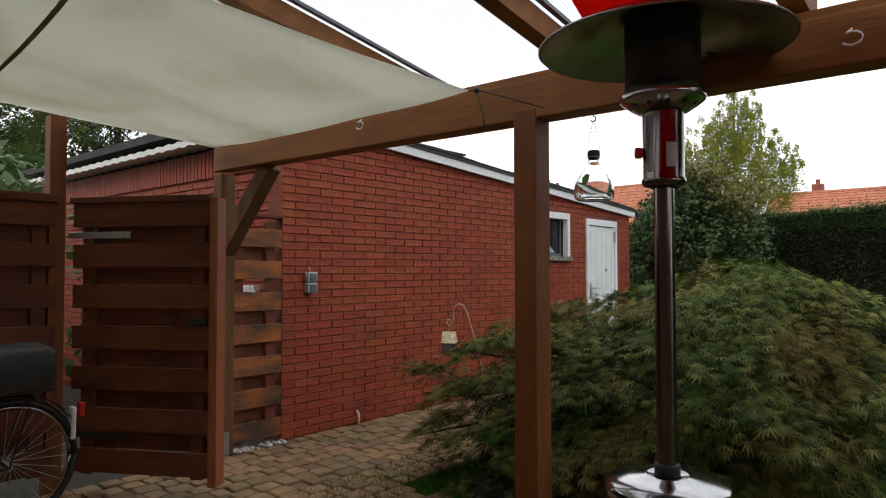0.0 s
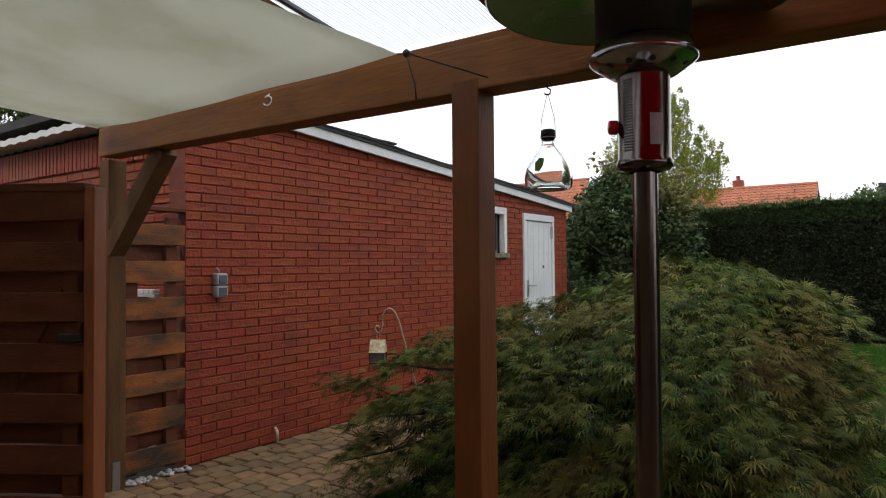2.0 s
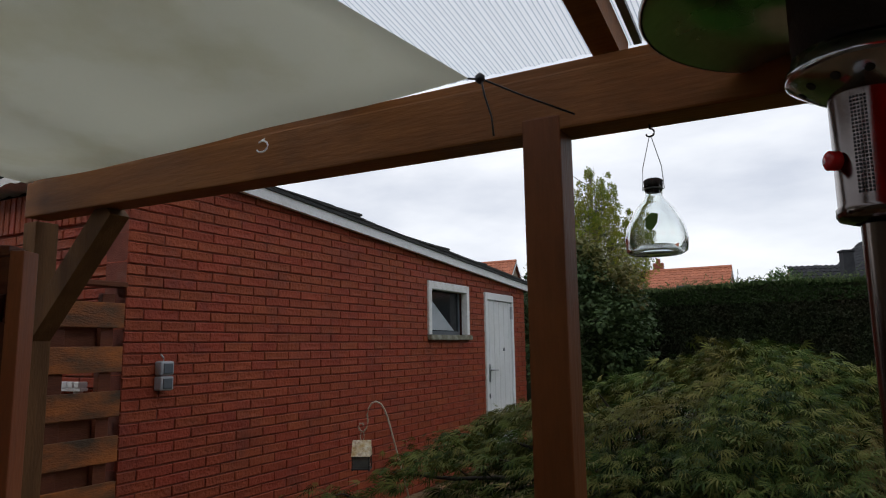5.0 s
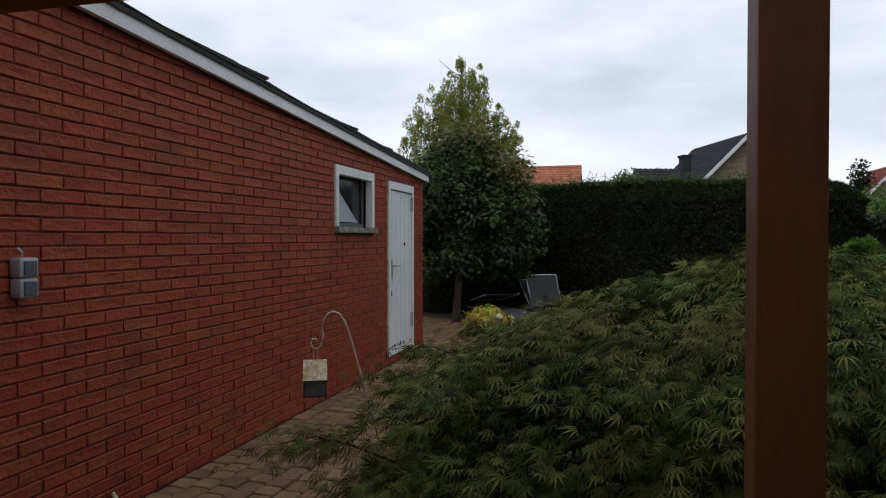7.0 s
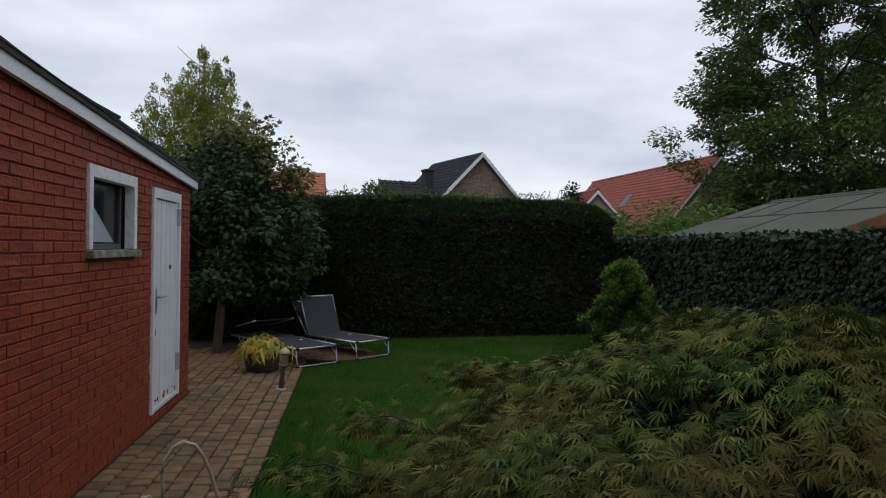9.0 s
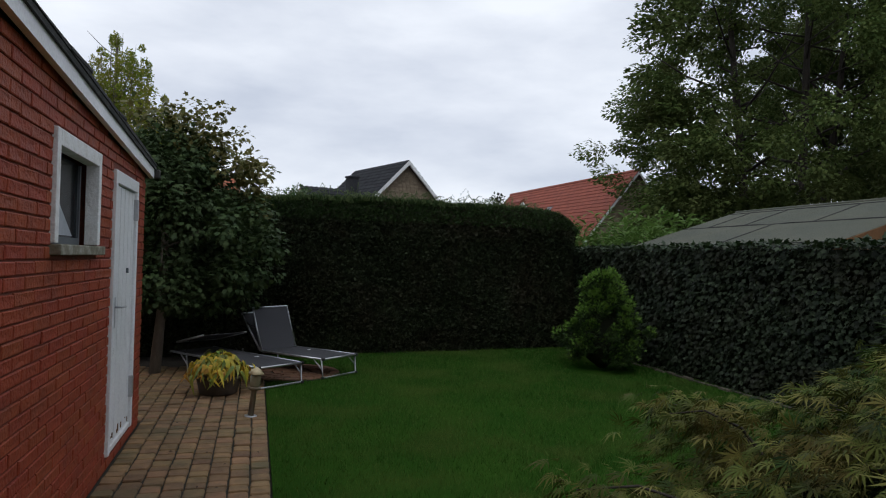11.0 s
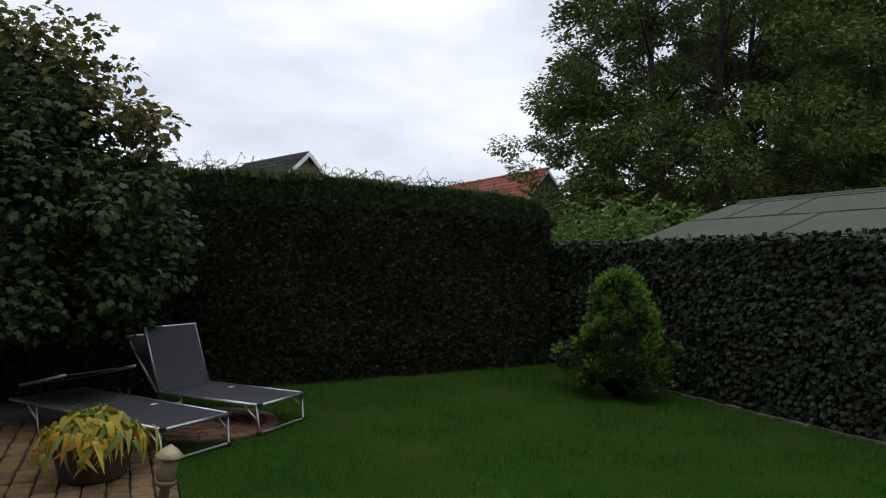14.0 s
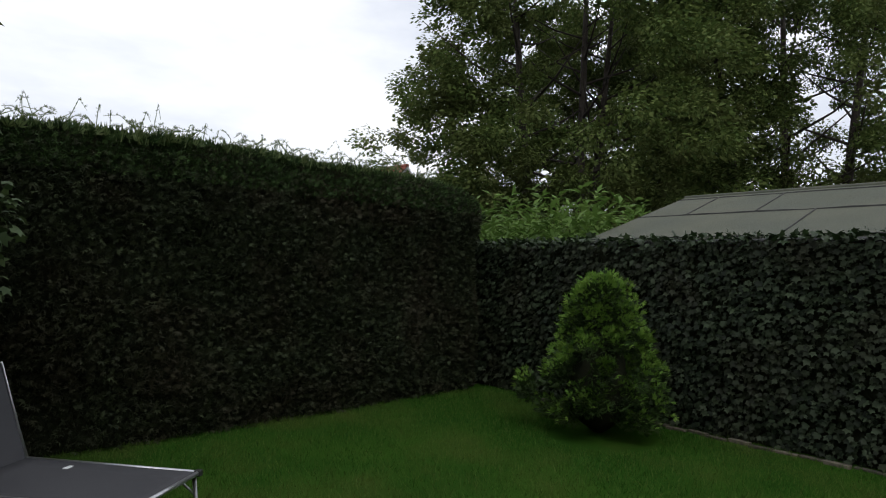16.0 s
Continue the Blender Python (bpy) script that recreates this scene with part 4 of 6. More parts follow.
part("stopper", Geo().lathe([(0.02, 0.175), (0.026, 0.194), (0.027, 0.21), (0.02, 0.215), (0.0, 0.215)], 20), DARKBARK, trap, "dark cork stopper", True)
q = Geo()
q.tube([(-0.03, 0, 0.185), (-0.026, 0, 0.25), (-0.004, 0, 0.335), (0.0, 0, 0.345), (0.004, 0, 0.335), (0.026, 0, 0.25), (0.03, 0, 0.185)], 0.0012, 5)
q.lathe([(0.026, 0.184), (0.0285, 0.186), (0.026, 0.188)], 20, caps=False)
part("wire", q, DULL, trap, "thin wire bail")
part("hook", Geo().tube([(0.0, 0, 0.38), (0.0, 0, 0.37)] + [(0.012 * math.sin(t), 0, 0.352 - 0.012 * math.cos(t + math.pi)) for t in np.linspace(0, 4.4, 10)], 0.0028, 6), BLACK, trap, "dark screw hook", True)
part("leaf_motif", Geo().add([(-0.01, -0.0865, 0.06), (0.006, -0.0865, 0.055), (0.02, -0.083, 0.075), (0.022, -0.078, 0.10), (0.004, -0.077, 0.105), (-0.012, -0.08, 0.09)], [(0, 1, 2, 3, 4, 5)]), WEED, trap, "green leaf drawing on the glass")

# ---- hanging lantern on a crook ----
crook = tagged(empty("garden_lantern"), "rusty white tin lantern hung from a cream iron crook", "lantern")
pts = [(0.43, 0.0, 0.02), (0.36, 0, 0.25), (0.285, 0, 0.54), (0.222, 0, 0.78), (0.165, 0, 0.99), (0.145, 0, 1.06), (0.128, 0, 1.10), (0.108, 0, 1.13), (0.080, 0, 1.143), (0.055, 0, 1.132), (0.038, 0, 1.105), (0.031, 0, 1.07), (0.034, 0, 1.03), (0.026, 0, 0.995), (0.008, 0, 0.975), (-0.012, 0, 0.985), (-0.02, 0, 1.005), (-0.012, 0, 1.022), (0.004, 0, 1.022), (0.010, 0, 1.008)]
part("crook", Geo().tube(pts, 0.0048, 8), CREAM, crook, "cream painted bent rod", True)
q = Geo().tube([(0.002 + 0.011 * math.sin(t), 0, 0.952 + 0.026 * math.cos(t)) for t in np.linspace(0, 2 * math.pi, 14)], 0.0024, 6)
part("ring", q, CREAM, crook, "hanging ring")
box = part("lantern_roof", Geo().add([(-0.053, -0.045, 0.846), (0.053, -0.045, 0.846), (0.053, 0.045, 0.846), (-0.053, 0.045, 0.846), (-0.052, -0.003, 0.930), (0.052, -0.003, 0.930), (0.052, 0.003, 0.930), (-0.052, 0.003, 0.930)], [(3, 2, 1, 0), (4, 5, 6, 7), (0, 1, 5, 4), (1, 2, 6, 5), (2, 3, 7, 6), (3, 0, 4, 7)]), RUSTWHITE, crook, "rust-stained white tin roof")
for x in (-0.05, 0.044):
    for y in (-0.042, 0.036):
        part("corner_post", Geo().box(x, y, 0.768, x + 0.006, y + 0.006, 0.846), BLACK, crook)
part("lantern_base", Geo().box(-0.052, -0.044, 0.772, 0.052, 0.044, 0.780, 0.002), BLACK, crook)
part("glass_box", Geo().box(-0.043, -0.035, 0.781, 0.043, 0.035, 0.845), surf("smoky_lantern_glass", (0.10, 0.10, 0.095), (0.14, 0.14, 0.13), 0.25, 14, 60, 0.05), crook, "smoky lantern glass")
crook.matrix_world = pose(-2.732, 4.16, -0.02, 0, 0, 25)

# ---- bicycle ----
bike = tagged(empty("bicycle", (-3.5, 1.40, 0)), "dark city bicycle with chrome mudguards leaning by the fence", "bicycle")
WR, WZ = 0.335, 0.355


def wheel(y):
    w = part("wheel", Geo().tube([(0, y + WR * math.cos(t), WZ + WR * math.sin(t)) for t in np.linspace(0, 2 * math.pi, 41)], 0.018, 8), BLACKPL, bike, "black rubber tyre", True)
    part("rim", Geo().tube([(0, y + (WR - 0.028) * math.cos(t), WZ + (WR - 0.028) * math.sin(t)) for t in np.linspace(0, 2 * math.pi, 41)], 0.010, 8), STEEL, w, "chrome rim", True)
    q = Geo()
    for i in range(28):
        t = 2 * math.pi * i / 28
        s = 0.02 if i % 2 else -0.02
        q.tube([(s, y + 0.02 * math.cos(t + 1.2), WZ + 0.02 * math.sin(t + 1.2)), (0, y + (WR - 0.03) * math.cos(t), WZ + (WR - 0.03) * math.sin(t))], 0.0013, 4)
    part("spokes", q, DULL, w, "thin wire spokes")
    part("hub", Geo().tube([(-0.05, y, WZ), (0.05, y, WZ)], 0.018, 12), DULL, w, "", True)
    q = Geo()
    ts = np.linspace(radians(20 if y == 0 else 40), radians(190 if y == 0 else 160), 22)
    for t in ts:
        for dx, dr in ((-0.028, 0.03), (-0.015, 0.042), (0.015, 0.042), (0.028, 0.03)):
            q.v.append((dx, y + (WR + dr) * math.cos(t), WZ + (WR + dr) * math.sin(t)))
    for i in range(len(ts) - 1):
        for k2 in range(3):
            a = 4 * i + k2
            q.f.append((a, a + 1, a + 5, a + 4))
    part("mudguard", q, STEEL, bike, "curved chrome mudguard", True)


wheel(0.0), wheel(-1.08)
F = Geo()
bb, seat, head, tail = (0, -0.45, 0.29), (0, -0.29, 0.80), (0, -0.92, 0.82), (0, 0, WZ)
for a, b in ((bb, seat), (bb, head), ((0, -0.34, 0.62), (0, -0.93, 0.70))):
    F.tube([a, b], 0.016, 10)
for s in (-0.045, 0.045):
    F.tube([(s * 0.5, bb[1], bb[2]), (s, 0, WZ)], 0.009, 8)
    F.tube([(s * 0.4, seat[1] - 0.03, 0.70), (s, 0, WZ)], 0.008, 8)
    F.tube([(s * 0.6, -0.95, 0.62), (s, -1.08, WZ)], 0.011, 8)
F.tube([(0, -0.95, 0.62), (0, -0.90, 0.95)], 0.016, 10)
part("bike_frame", F, BLACKPL, bike, "dark painted steel frame", True)
part("handlebar", Geo().tube([(-0.28, -0.68, 1.05), (-0.2, -0.85, 1.05), (0, -0.9, 1.0), (0.2, -0.85, 1.05), (0.28, -0.68, 1.05)], 0.011, 8), STEEL, bike, "chrome handlebar", True)
part("saddle", Geo().box(-0.10, -0.42, 0.84, 0.10, -0.16, 0.89, 0.02).tube([seat, (0, -0.285, 0.85)], 0.012), BLACKPL, bike, "black padded saddle", True)
q = Geo()
for s in (-0.06, 0, 0.06):
    q.tube([(s, -0.22, 0.74), (s, 0.2, 0.74)], 0.005, 6)
for y in (-0.2, 0.0, 0.2):
    q.tube([(-0.06, y, 0.74), (0.06, y, 0.74)], 0.005, 6)
for s in (-0.06, 0.06):
    q.tube([(s, 0.1, 0.74), (s, 0, WZ)], 0.005, 6)
part("luggage_rack", q, BLACK, bike, "black wire luggage rack")
part("basket", Geo().box(-0.15, -0.2, 0.75, 0.15, 0.18, 0.98, 0.03), BLACKPL, bike, "dark rear basket bag", True)
part("tail_light", Geo().box(-0.025, 0.345, 0.56, 0.025, 0.375, 0.64, 0.008), REDPL, bike, "red rear light", True)
part("guard_flap", Geo().box(-0.03, 0.305, 0.44, 0.03, 0.33, 0.62, 0.01), WHITE, bike, "white mudguard end", True)
part("stand", Geo().tube([(0.05, -0.1, 0.3), (0.14, 0.02, 0.0)], 0.008), BLACK, bike, "kickstand")
bike.matrix_world = pose(-3.50, 1.45, 0.0, 0, 4, 0)

# ---- sun loungers ----
def lounger(name, raised, label):
    """Head towards +y, foot end on the x axis, 0.6 wide; bed 0.25 high."""
    e = tagged(empty(name), label, "sun lounger")
    W, L, H = 0.62, 1.88, 0.245
    hinge = 1.12
    q = Geo()
    for s in (0, W):
        q.tube([(s, 0, H), (s, hinge + (0.76 if not raised else 0.0), H)], 0.0135, 10)
    q.tube([(0, 0, H), (W, 0, H)], 0.0135, 10)
    q.tube([(0.02, hinge, H - 0.02), (W - 0.02, hinge, H - 0.02)], 0.011, 8)
    part("bed_frame", q, DULL, e, "tubular aluminium frame", True)
    for name2, y in (("foot_leg_frame", 0.03), ("head_leg_frame", 1.5)):
        q = Geo().tube([(0.0, y, H), (0.0, y - 0.03, 0.012), (W, y - 0.03, 0.012), (W, y, H)], 0.0125, 8)
        for s in (0, W):
            q.tube([(s, y - 0.01, 0.12), (s, y + 0.14, H - 0.01)], 0.008, 6)
        part(name2, q, DULL, e, "u-shaped tube legs", True)
    for x in (0, W):
        part("rubber_foot", Geo().box(x - 0.018, -0.02, 0.0, x + 0.018, 0.02, 0.028, 0.005), BLACKPL, e)
        part("corner_cap", Geo().box(x - 0.018, -0.018, H - 0.018, x + 0.018, 0.02, H + 0.018, 0.006), BLACKPL, e)
    q = Geo()
    nn = 12
    Lb = hinge if raised else L
    for j in range(nn + 1):
        for i in range(7):
            u, v = i / 6, j / nn
            q.v.append((0.012 + (W - 0.024) * u, 0.012 + (Lb - 0.02) * v, H + 0.008 - 0.022 * 4 * u * (1 - u) * (1 if 0 < j < nn else 0.2)))
    for j in range(nn):
        for i in range(6):
            a = j * 7 + i
            q.f.append((a, a + 1, a + 8, a + 7))
    o = part("bed_fabric", q, FABRIC, e, "stretched dark grey mesh fabric", True)
    o.modifiers.new("thickness", "SOLIDIFY").thickness = 0.004
    part("fabric_tag", Geo().box(W - 0.12, 0.75, H - 0.002, W - 0.05, 0.78, H + 0.002), WHITE, e, "small pale label")

    def panel(pname, at, tilt, length, lab):
        m = pose(0, *at, tilt, 0, 0)
        q = Geo()
        pts = [m @ Vector(p) for p in ((0, 0, 0), (0, length, 0), (W, length, 0), (W, 0, 0))]
        q.tube(pts, 0.0125, 8)
        q2 = Geo().box(0.012, 0.0, -0.003, W - 0.012, length - 0.012, 0.003, 0.0, m)
        fr = part(pname, q, DULL, e, lab, True)
        part("panel_fabric", q2, FABRIC, fr, "dark grey mesh fabric")
        return m
    if raised:
        panel("backrest", (hinge, H), 70, 0.60, "raised backrest")
        panel("sunshade", (hinge + 0.03, H), 50, 0.62, "sunshade folded back behind the backrest")
        for s in (0, W):
            part("strut", Geo().tube([(s, hinge + 0.32, H + 0.345), (s, hinge + 0.115, H + 0.31)], 0.007, 6), BLACKPL, e, "black hinge arm")
    else:
        panel("sunshade", (hinge + 0.02, H + 0.27), -13, 0.62, "sunshade folded over the head end")
        for s in (0, W):
            part("strut", Geo().tube([(s, hinge + 0.30, H + 0.205), (s, hinge + 0.42, H)], 0.007, 6), BLACKPL, e, "black hinge arm")
    return e


HEAD1, HEAD2 = 41.0, 36.0
l1 = lounger("sun_lounger", True, "aluminium sun lounger with raised dark mesh backrest")
l2 = lounger("sun_lounger", False, "aluminium sun lounger lying flat, dark mesh bed")
for o in (l1, l2):
    o["group"] = "sun loungers by the hedge"
place(l1, pose(-2.19, 11.965, 0, 0, 0, HEAD1))
place(l2, pose(-2.965, 11.375, 0, 0, 0, HEAD2))

# ---- hosta in its pot ----
PX, PY = -3.39, 11.25
pot = tagged(empty("hosta_plant", (PX, PY, 0)), "yellowing hosta in a low dark planter on the paving", "plant")
part("planter", Geo().lathe([(0.17, 0.0), (0.20, 0.02), (0.235, 0.17), (0.24, 0.19), (0.225, 0.195), (0.215, 0.17), (0.0, 0.165)], 28), TERRA, pot, "low dark round planter", True)
shapes = []
for k in range(5):
    q = Geo()
    nseg = 7
    Lk, wk = 0.20 + 0.03 * k, 0.026 + 0.005 * (k % 3)
    for j in range(nseg + 1):
        t = j / nseg
        y = Lk * (t - 0.28 * t * t)
        z = 0.25 * math.sin(t * 2.5 + 0.15 * k) * (1 - 0.35 * t) - 0.11 * t * t * t
        w = wk * (0.10 if t < 0.3 else math.sin(math.pi * min(1, (t - 0.3) / 0.7) ** 0.75) + 0.03)
        q.v += [(-w, y, z + 0.25 * w), (0, y, z), (w, y, z + 0.25 * w)]
    for j in range(nseg):
        a = 3 * j
        q.f += [(a, a + 1, a + 4, a + 3), (a + 1, a + 2, a + 5, a + 4)]
    shapes.append(tuple(mesh("hosta_leaf", q.v, q.f, mt, True) for mt in (HOSTA1, HOSTA2, HOSTA3)))
for i in range(270):
    r = ((i + 0.5) / 270) ** 0.55
    kind = 2 if r > 0.7 and rng.random() < 0.45 else (0 if rng.random() < 0.55 else 1)
    o = new("leaf", shapes[i % 5][kind])
    a = 137.5 * i + 20 * rng.normal()
    s = 0.44 + 0.30 * rng.random()
    o.matrix_world = pose(0.25 * r * math.cos(radians(a + 90)), 0.25 * r * math.sin(radians(a + 90)), 0.16 + 0.15 * (1 - r * r) + 0.015 * rng.normal(), 46 * (1 - r) - 11 + 16 * rng.normal(), 22 * rng.normal(), a + 35 * rng.normal()) @ Matrix.Scale(s, 4)
    o.parent = pot

# ---- path lamp ----
lamp = tagged(empty("path_lamp", (-3.04, 10.11, 0)), "small leaning bollard lamp with a pale conical cap", "lamp")
part("base_plate", Geo().lathe([(0.06, 0), (0.06, 0.008), (0.03, 0.012)], 20), DULL, lamp, "round pale base plate", True)
part("stem", Geo().lathe([(0.028, 0.008), (0.026, 0.24), (0.032, 0.25)], 18), LAMPPOST, lamp, "", True)
part("collar", Geo().lathe([(0.032, 0.245), (0.052, 0.26), (0.056, 0.275), (0.052, 0.285)], 20), LAMPPOST, lamp, "", True)
part("lens", Geo().lathe([(0.046, 0.28), (0.05, 0.30), (0.05, 0.40), (0.046, 0.405)], 20), surf("dusty_amber_glass", (0.14, 0.12, 0.075), (0.20, 0.17, 0.10), 0.2, 6, 40, 0.05), lamp, "dusty amber lens", True)
part("cap", Geo().lathe([(0.07, 0.405), (0.074, 0.41), (0.04, 0.445), (0.008, 0.468), (0.0, 0.47)], 24), BRASS, lamp, "pale conical cap", True)
lamp.matrix_world = pose(-3.04, 10.11, 0.0, 0, 6.0, -20)

# ---- circle of pavers under the loungers, and edging ----
ros = tagged(part("paver_circle_bed", Geo().lathe([(0.635, -0.03), (0.635, 0.002)], 40, (-2.55, 12.52, 0)), JOINT), "sand bed of the round paving", "paving", kind="structure")
for r_i, r0 in enumerate(np.arange(0.02, 0.6, 0.122)):
    cnt = max(4, int(2 * math.pi * (r0 + 0.06) / 0.19))
    a1 = 2 * math.pi / cnt
    q = Geo()
    vs = []
    for z, ins in ((-0.01, 0.0), (0.012, 0.003), (0.016, 0.008)):
        for rr, aa in ((r0 + ins + 0.003, ins + 0.003), (r0 + 0.119 - ins, ins + 0.003), (r0 + 0.119 - ins, -ins - 0.003), (r0 + ins + 0.003, -ins - 0.003)):
            th = -a1 / 2 + aa / (r0 + 0.06) if aa > 0 else a1 / 2 + aa / (r0 + 0.06)
            vs.append((rr * math.cos(th), rr * math.sin(th), z))
    q.add(vs, [(0, 1, 5, 4), (1, 2, 6, 5), (2, 3, 7, 6), (3, 0, 4, 7), (4, 5, 9, 8), (5, 6, 10, 9), (6, 7, 11, 10), (7, 4, 8, 11), (8, 9, 10, 11)])
    me = mesh("paver", q.v, q.f, ROSE)
    for i in range(cnt):
        o = new("paver", me)
        o.matrix_world = pose(-2.55, 12.52, 0.001 * rng.normal(), 0, 0, math.degrees(a1 * i) + 7 * r_i)
        o.parent = ros

# ---- laceleaf maple ----
MC = Vector((-1.08, 4.45, 0))
maple = tagged(empty("maple_shrub", MC), "weeping laceleaf maple, olive green, broad dome shape", "shrub")


def dome(u, a):
    """A point of the dome: u from the top (0) to the skirt (1), a the bearing."""
    r = 1.0 + 0.10 * math.sin(2 * a + 0.8) + 0.07 * math.sin(5 * a + 2.0) + 0.05 * math.sin(9 * a)
    r *= 1 - 0.8 * max(0.0, math.sin(a)) * max(0.0, math.cos(a))
    rad = math.sin(u * math.pi * 0.52) ** 0.85
    z = 1.04 * (math.cos(u * math.pi * 0.5) ** 0.75) + 0.29
    lump = 0.09 * rad * math.sin(a) + 0.08 * rad * math.cos(a) - 0.20 * rad * max(0.0, math.cos(a)) * max(0.0, -math.sin(a)) + 0.09 * noise.noise(Vector((math.cos(a) * rad * 2.4, math.sin(a) * rad * 2.4, 5.0)))
    return Vector(((1.24 - 0.54 * math.cos(a)) * r * rad * math.cos(a) + 0.44, 1.55 * r * rad * math.sin(a), z + lump - 0.12 * u * u))


P, D, N, S = [], [], [], []
limbs = Geo()
limbs.tube([(0, 0, -0.03), (0.03, 0.02, 0.3), (-0.05, 0.04, 0.6)], 0.07, 10, 0.05)
for tier in range(13):
    u0 = ((tier + 0.5) / 13) ** 0.8
    cnt = int(4 + 40 * math.sin(u0 * math.pi * 0.52))
    for k in range(cnt):
        u = min(1.0, max(0.02, u0 + 0.035 * rng.normal()))
        a = 2 * math.pi * (k + rng.random()) / cnt
        sc = 0.75 + 0.55 * rng.random()
        tip = dome(u, a) * (1.03 - 0.16 * rng.random() ** 2)
        outd = np.array((math.cos(a), math.sin(a), 0.0))
        side = np.array((-math.sin(a), math.cos(a), 0.0))
        if k % 5 == 0:
            limbs.tube([(-0.05, 0.04, 0.55), tip * 0.4 + Vector((0, 0, 0.45)), tip * 0.8 + Vector((0, 0, 0.10)), tip - Vector((0, 0, 0.04))], 0.02, 6, 0.003)
        m = 82
        t = rng.random(m) ** 0.8
        w = rng.normal(0, 0.12, m) * sc * (1.15 - 0.6 * t)
        pos = np.array(tip) + outd * ((t - 0.8) * 0.42 * sc)[:, None] + side * w[:, None]
        pos[:, 2] += -(0.12 + 0.30 * u) * (t - 0.8) * 0.42 * sc - 0.05 * np.maximum(0, t - 0.55) - 1.3 * w * w + rng.normal(0, 0.012, m)
        P.append(pos)
        D.append(unit(outd * (0.5 + 0.6 * t)[:, None] + side * (3.2 * w + rng.normal(0, 0.45, m))[:, None] + np.array((0, 0, -0.24)) + rnd(m, 0.32)))
        N.append(unit(np.array((0, 0, 1.0)) + 0.35 * outd + rnd(m, 0.42)))
        S.append(0.034 + 0.031 * rng.random(m) ** 1.2)
P, D, N, S = (np.concatenate(a) for a in (P, D, N, S))
P[:, 2] = np.maximum(P[:, 2], 0.05)
leaves("crown", P, D, N, S, *LACE, MAPLE, maple, "finely cut drooping leaves")
# inner leaves below, in a darker copy of the leaf colour that paints the shade
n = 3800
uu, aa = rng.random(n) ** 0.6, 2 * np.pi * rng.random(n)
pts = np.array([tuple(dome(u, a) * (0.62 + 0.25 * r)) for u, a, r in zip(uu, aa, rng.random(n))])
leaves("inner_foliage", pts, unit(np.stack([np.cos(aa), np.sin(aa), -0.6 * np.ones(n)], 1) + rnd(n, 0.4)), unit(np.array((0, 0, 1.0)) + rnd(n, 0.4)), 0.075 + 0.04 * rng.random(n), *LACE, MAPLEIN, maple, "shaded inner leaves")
# long low twigs reaching over the path
for a, L, u in ((3.0, 0.30, 0.60), (3.3, 0.20, 0.64), (2.75, 0.30, 0.58), (3.6, 0.25, 0.7), (-0.5, 0.15, 0.7), (2.2, 0.25, 0.6), (2.5, 0.2, 0.5), (1.6, 0.16, 0.3), (-1.0, 0.2, 0.75)):
    s = dome(u, a)
    e = s + Vector((math.cos(a) * L, math.sin(a) * L, 0.06 if u > 0.8 else 0.02))
    limbs.tube([s * 0.8, s, (s + e) / 2 + Vector((0, 0, 0.03)), e], 0.006, 6, 0.002)
    m = 170
    t = rng.random(m)[:, None]
    pp = np.array(s) * (1 - t) + np.array(e) * t + rnd(m, 0.085) * np.array((1, 1, 0.35))
    leaves("twig_leaves", pp, unit(np.array((math.cos(a), math.sin(a), -0.4)) + rnd(m, 0.6)), unit(np.array((0, 0, 1.0)) + rnd(m, 0.3)), 0.034 + 0.028 * rng.random(m), *LACE, MAPLE, maple)
part("branching", limbs, DARKBARK, maple, "dark twisted stems", True)
for ch in maple.children:
    ch.matrix_parent_inverse = Matrix.Identity(4)
tagged(part("bed_soil", Geo().lathe([(1.3, -0.03), (1.2, 0.004), (0.0, 0.012)], 36, (MC.x, MC.y - 0.1, 0), caps=False), SOIL), "bare dark soil under the maple", "soil", kind="structure")
n = 900
a = 2 * np.pi * rng.random(n)
rr = 0.95 + 0.4 * rng.random(n)
cov = np.stack([MC.x + rr * np.cos(a) * 0.95, MC.y - 0.1 + rr * np.sin(a), 0.02 + 0.16 * rng.random(n)], 1)
keepc = cov[:, 0] > -2.75
cov = cov[keepc]
tagged(leaves("ground_cover", cov, unit(rnd(len(cov)) + np.array((0, 0, 0.5))), unit(np.array((0, 0, 1.0)) + rnd(len(cov), 0.4)), 0.035 + 0.03 * rng.random(len(cov)), *OVAL, SHRUB), "low leafy ground cover under the maple", "ground cover", kind="stuff")

# ---- tall hedge ----
hedge = tagged(empty("tall_hedge", (0, HEDGE_Y, 0)), "tall dark clipped evergreen hedge across the garden end", "hedge")
HX0, HX1, HZ = -7.0, 2.75, 2.46


def hedge_face(x, z):
    """How far the face stands back, with its bulges and rounded top and end."""
    y = 0.10 + 0.12 * noise.noise(Vector((x * 0.9, z * 1.1, 1.0))) + 0.05 * noise.noise(Vector((x * 3.1, z * 3.3, 7.0)))
    y += 0.145 * max(0, x + 1.5) + 0.28 * max(0, z - 2.0) ** 2 * 3.0 + 1.6 * max(0, x - 2.3) ** 2
    return y


def hedge_top(x):
    return HZ + 0.05 * noise.noise(Vector((x * 1.3, 0, 2.0))) - 0.7 * max(0, x - 2.0) ** 2 - 0.02 * max(0, -x - 1.0)


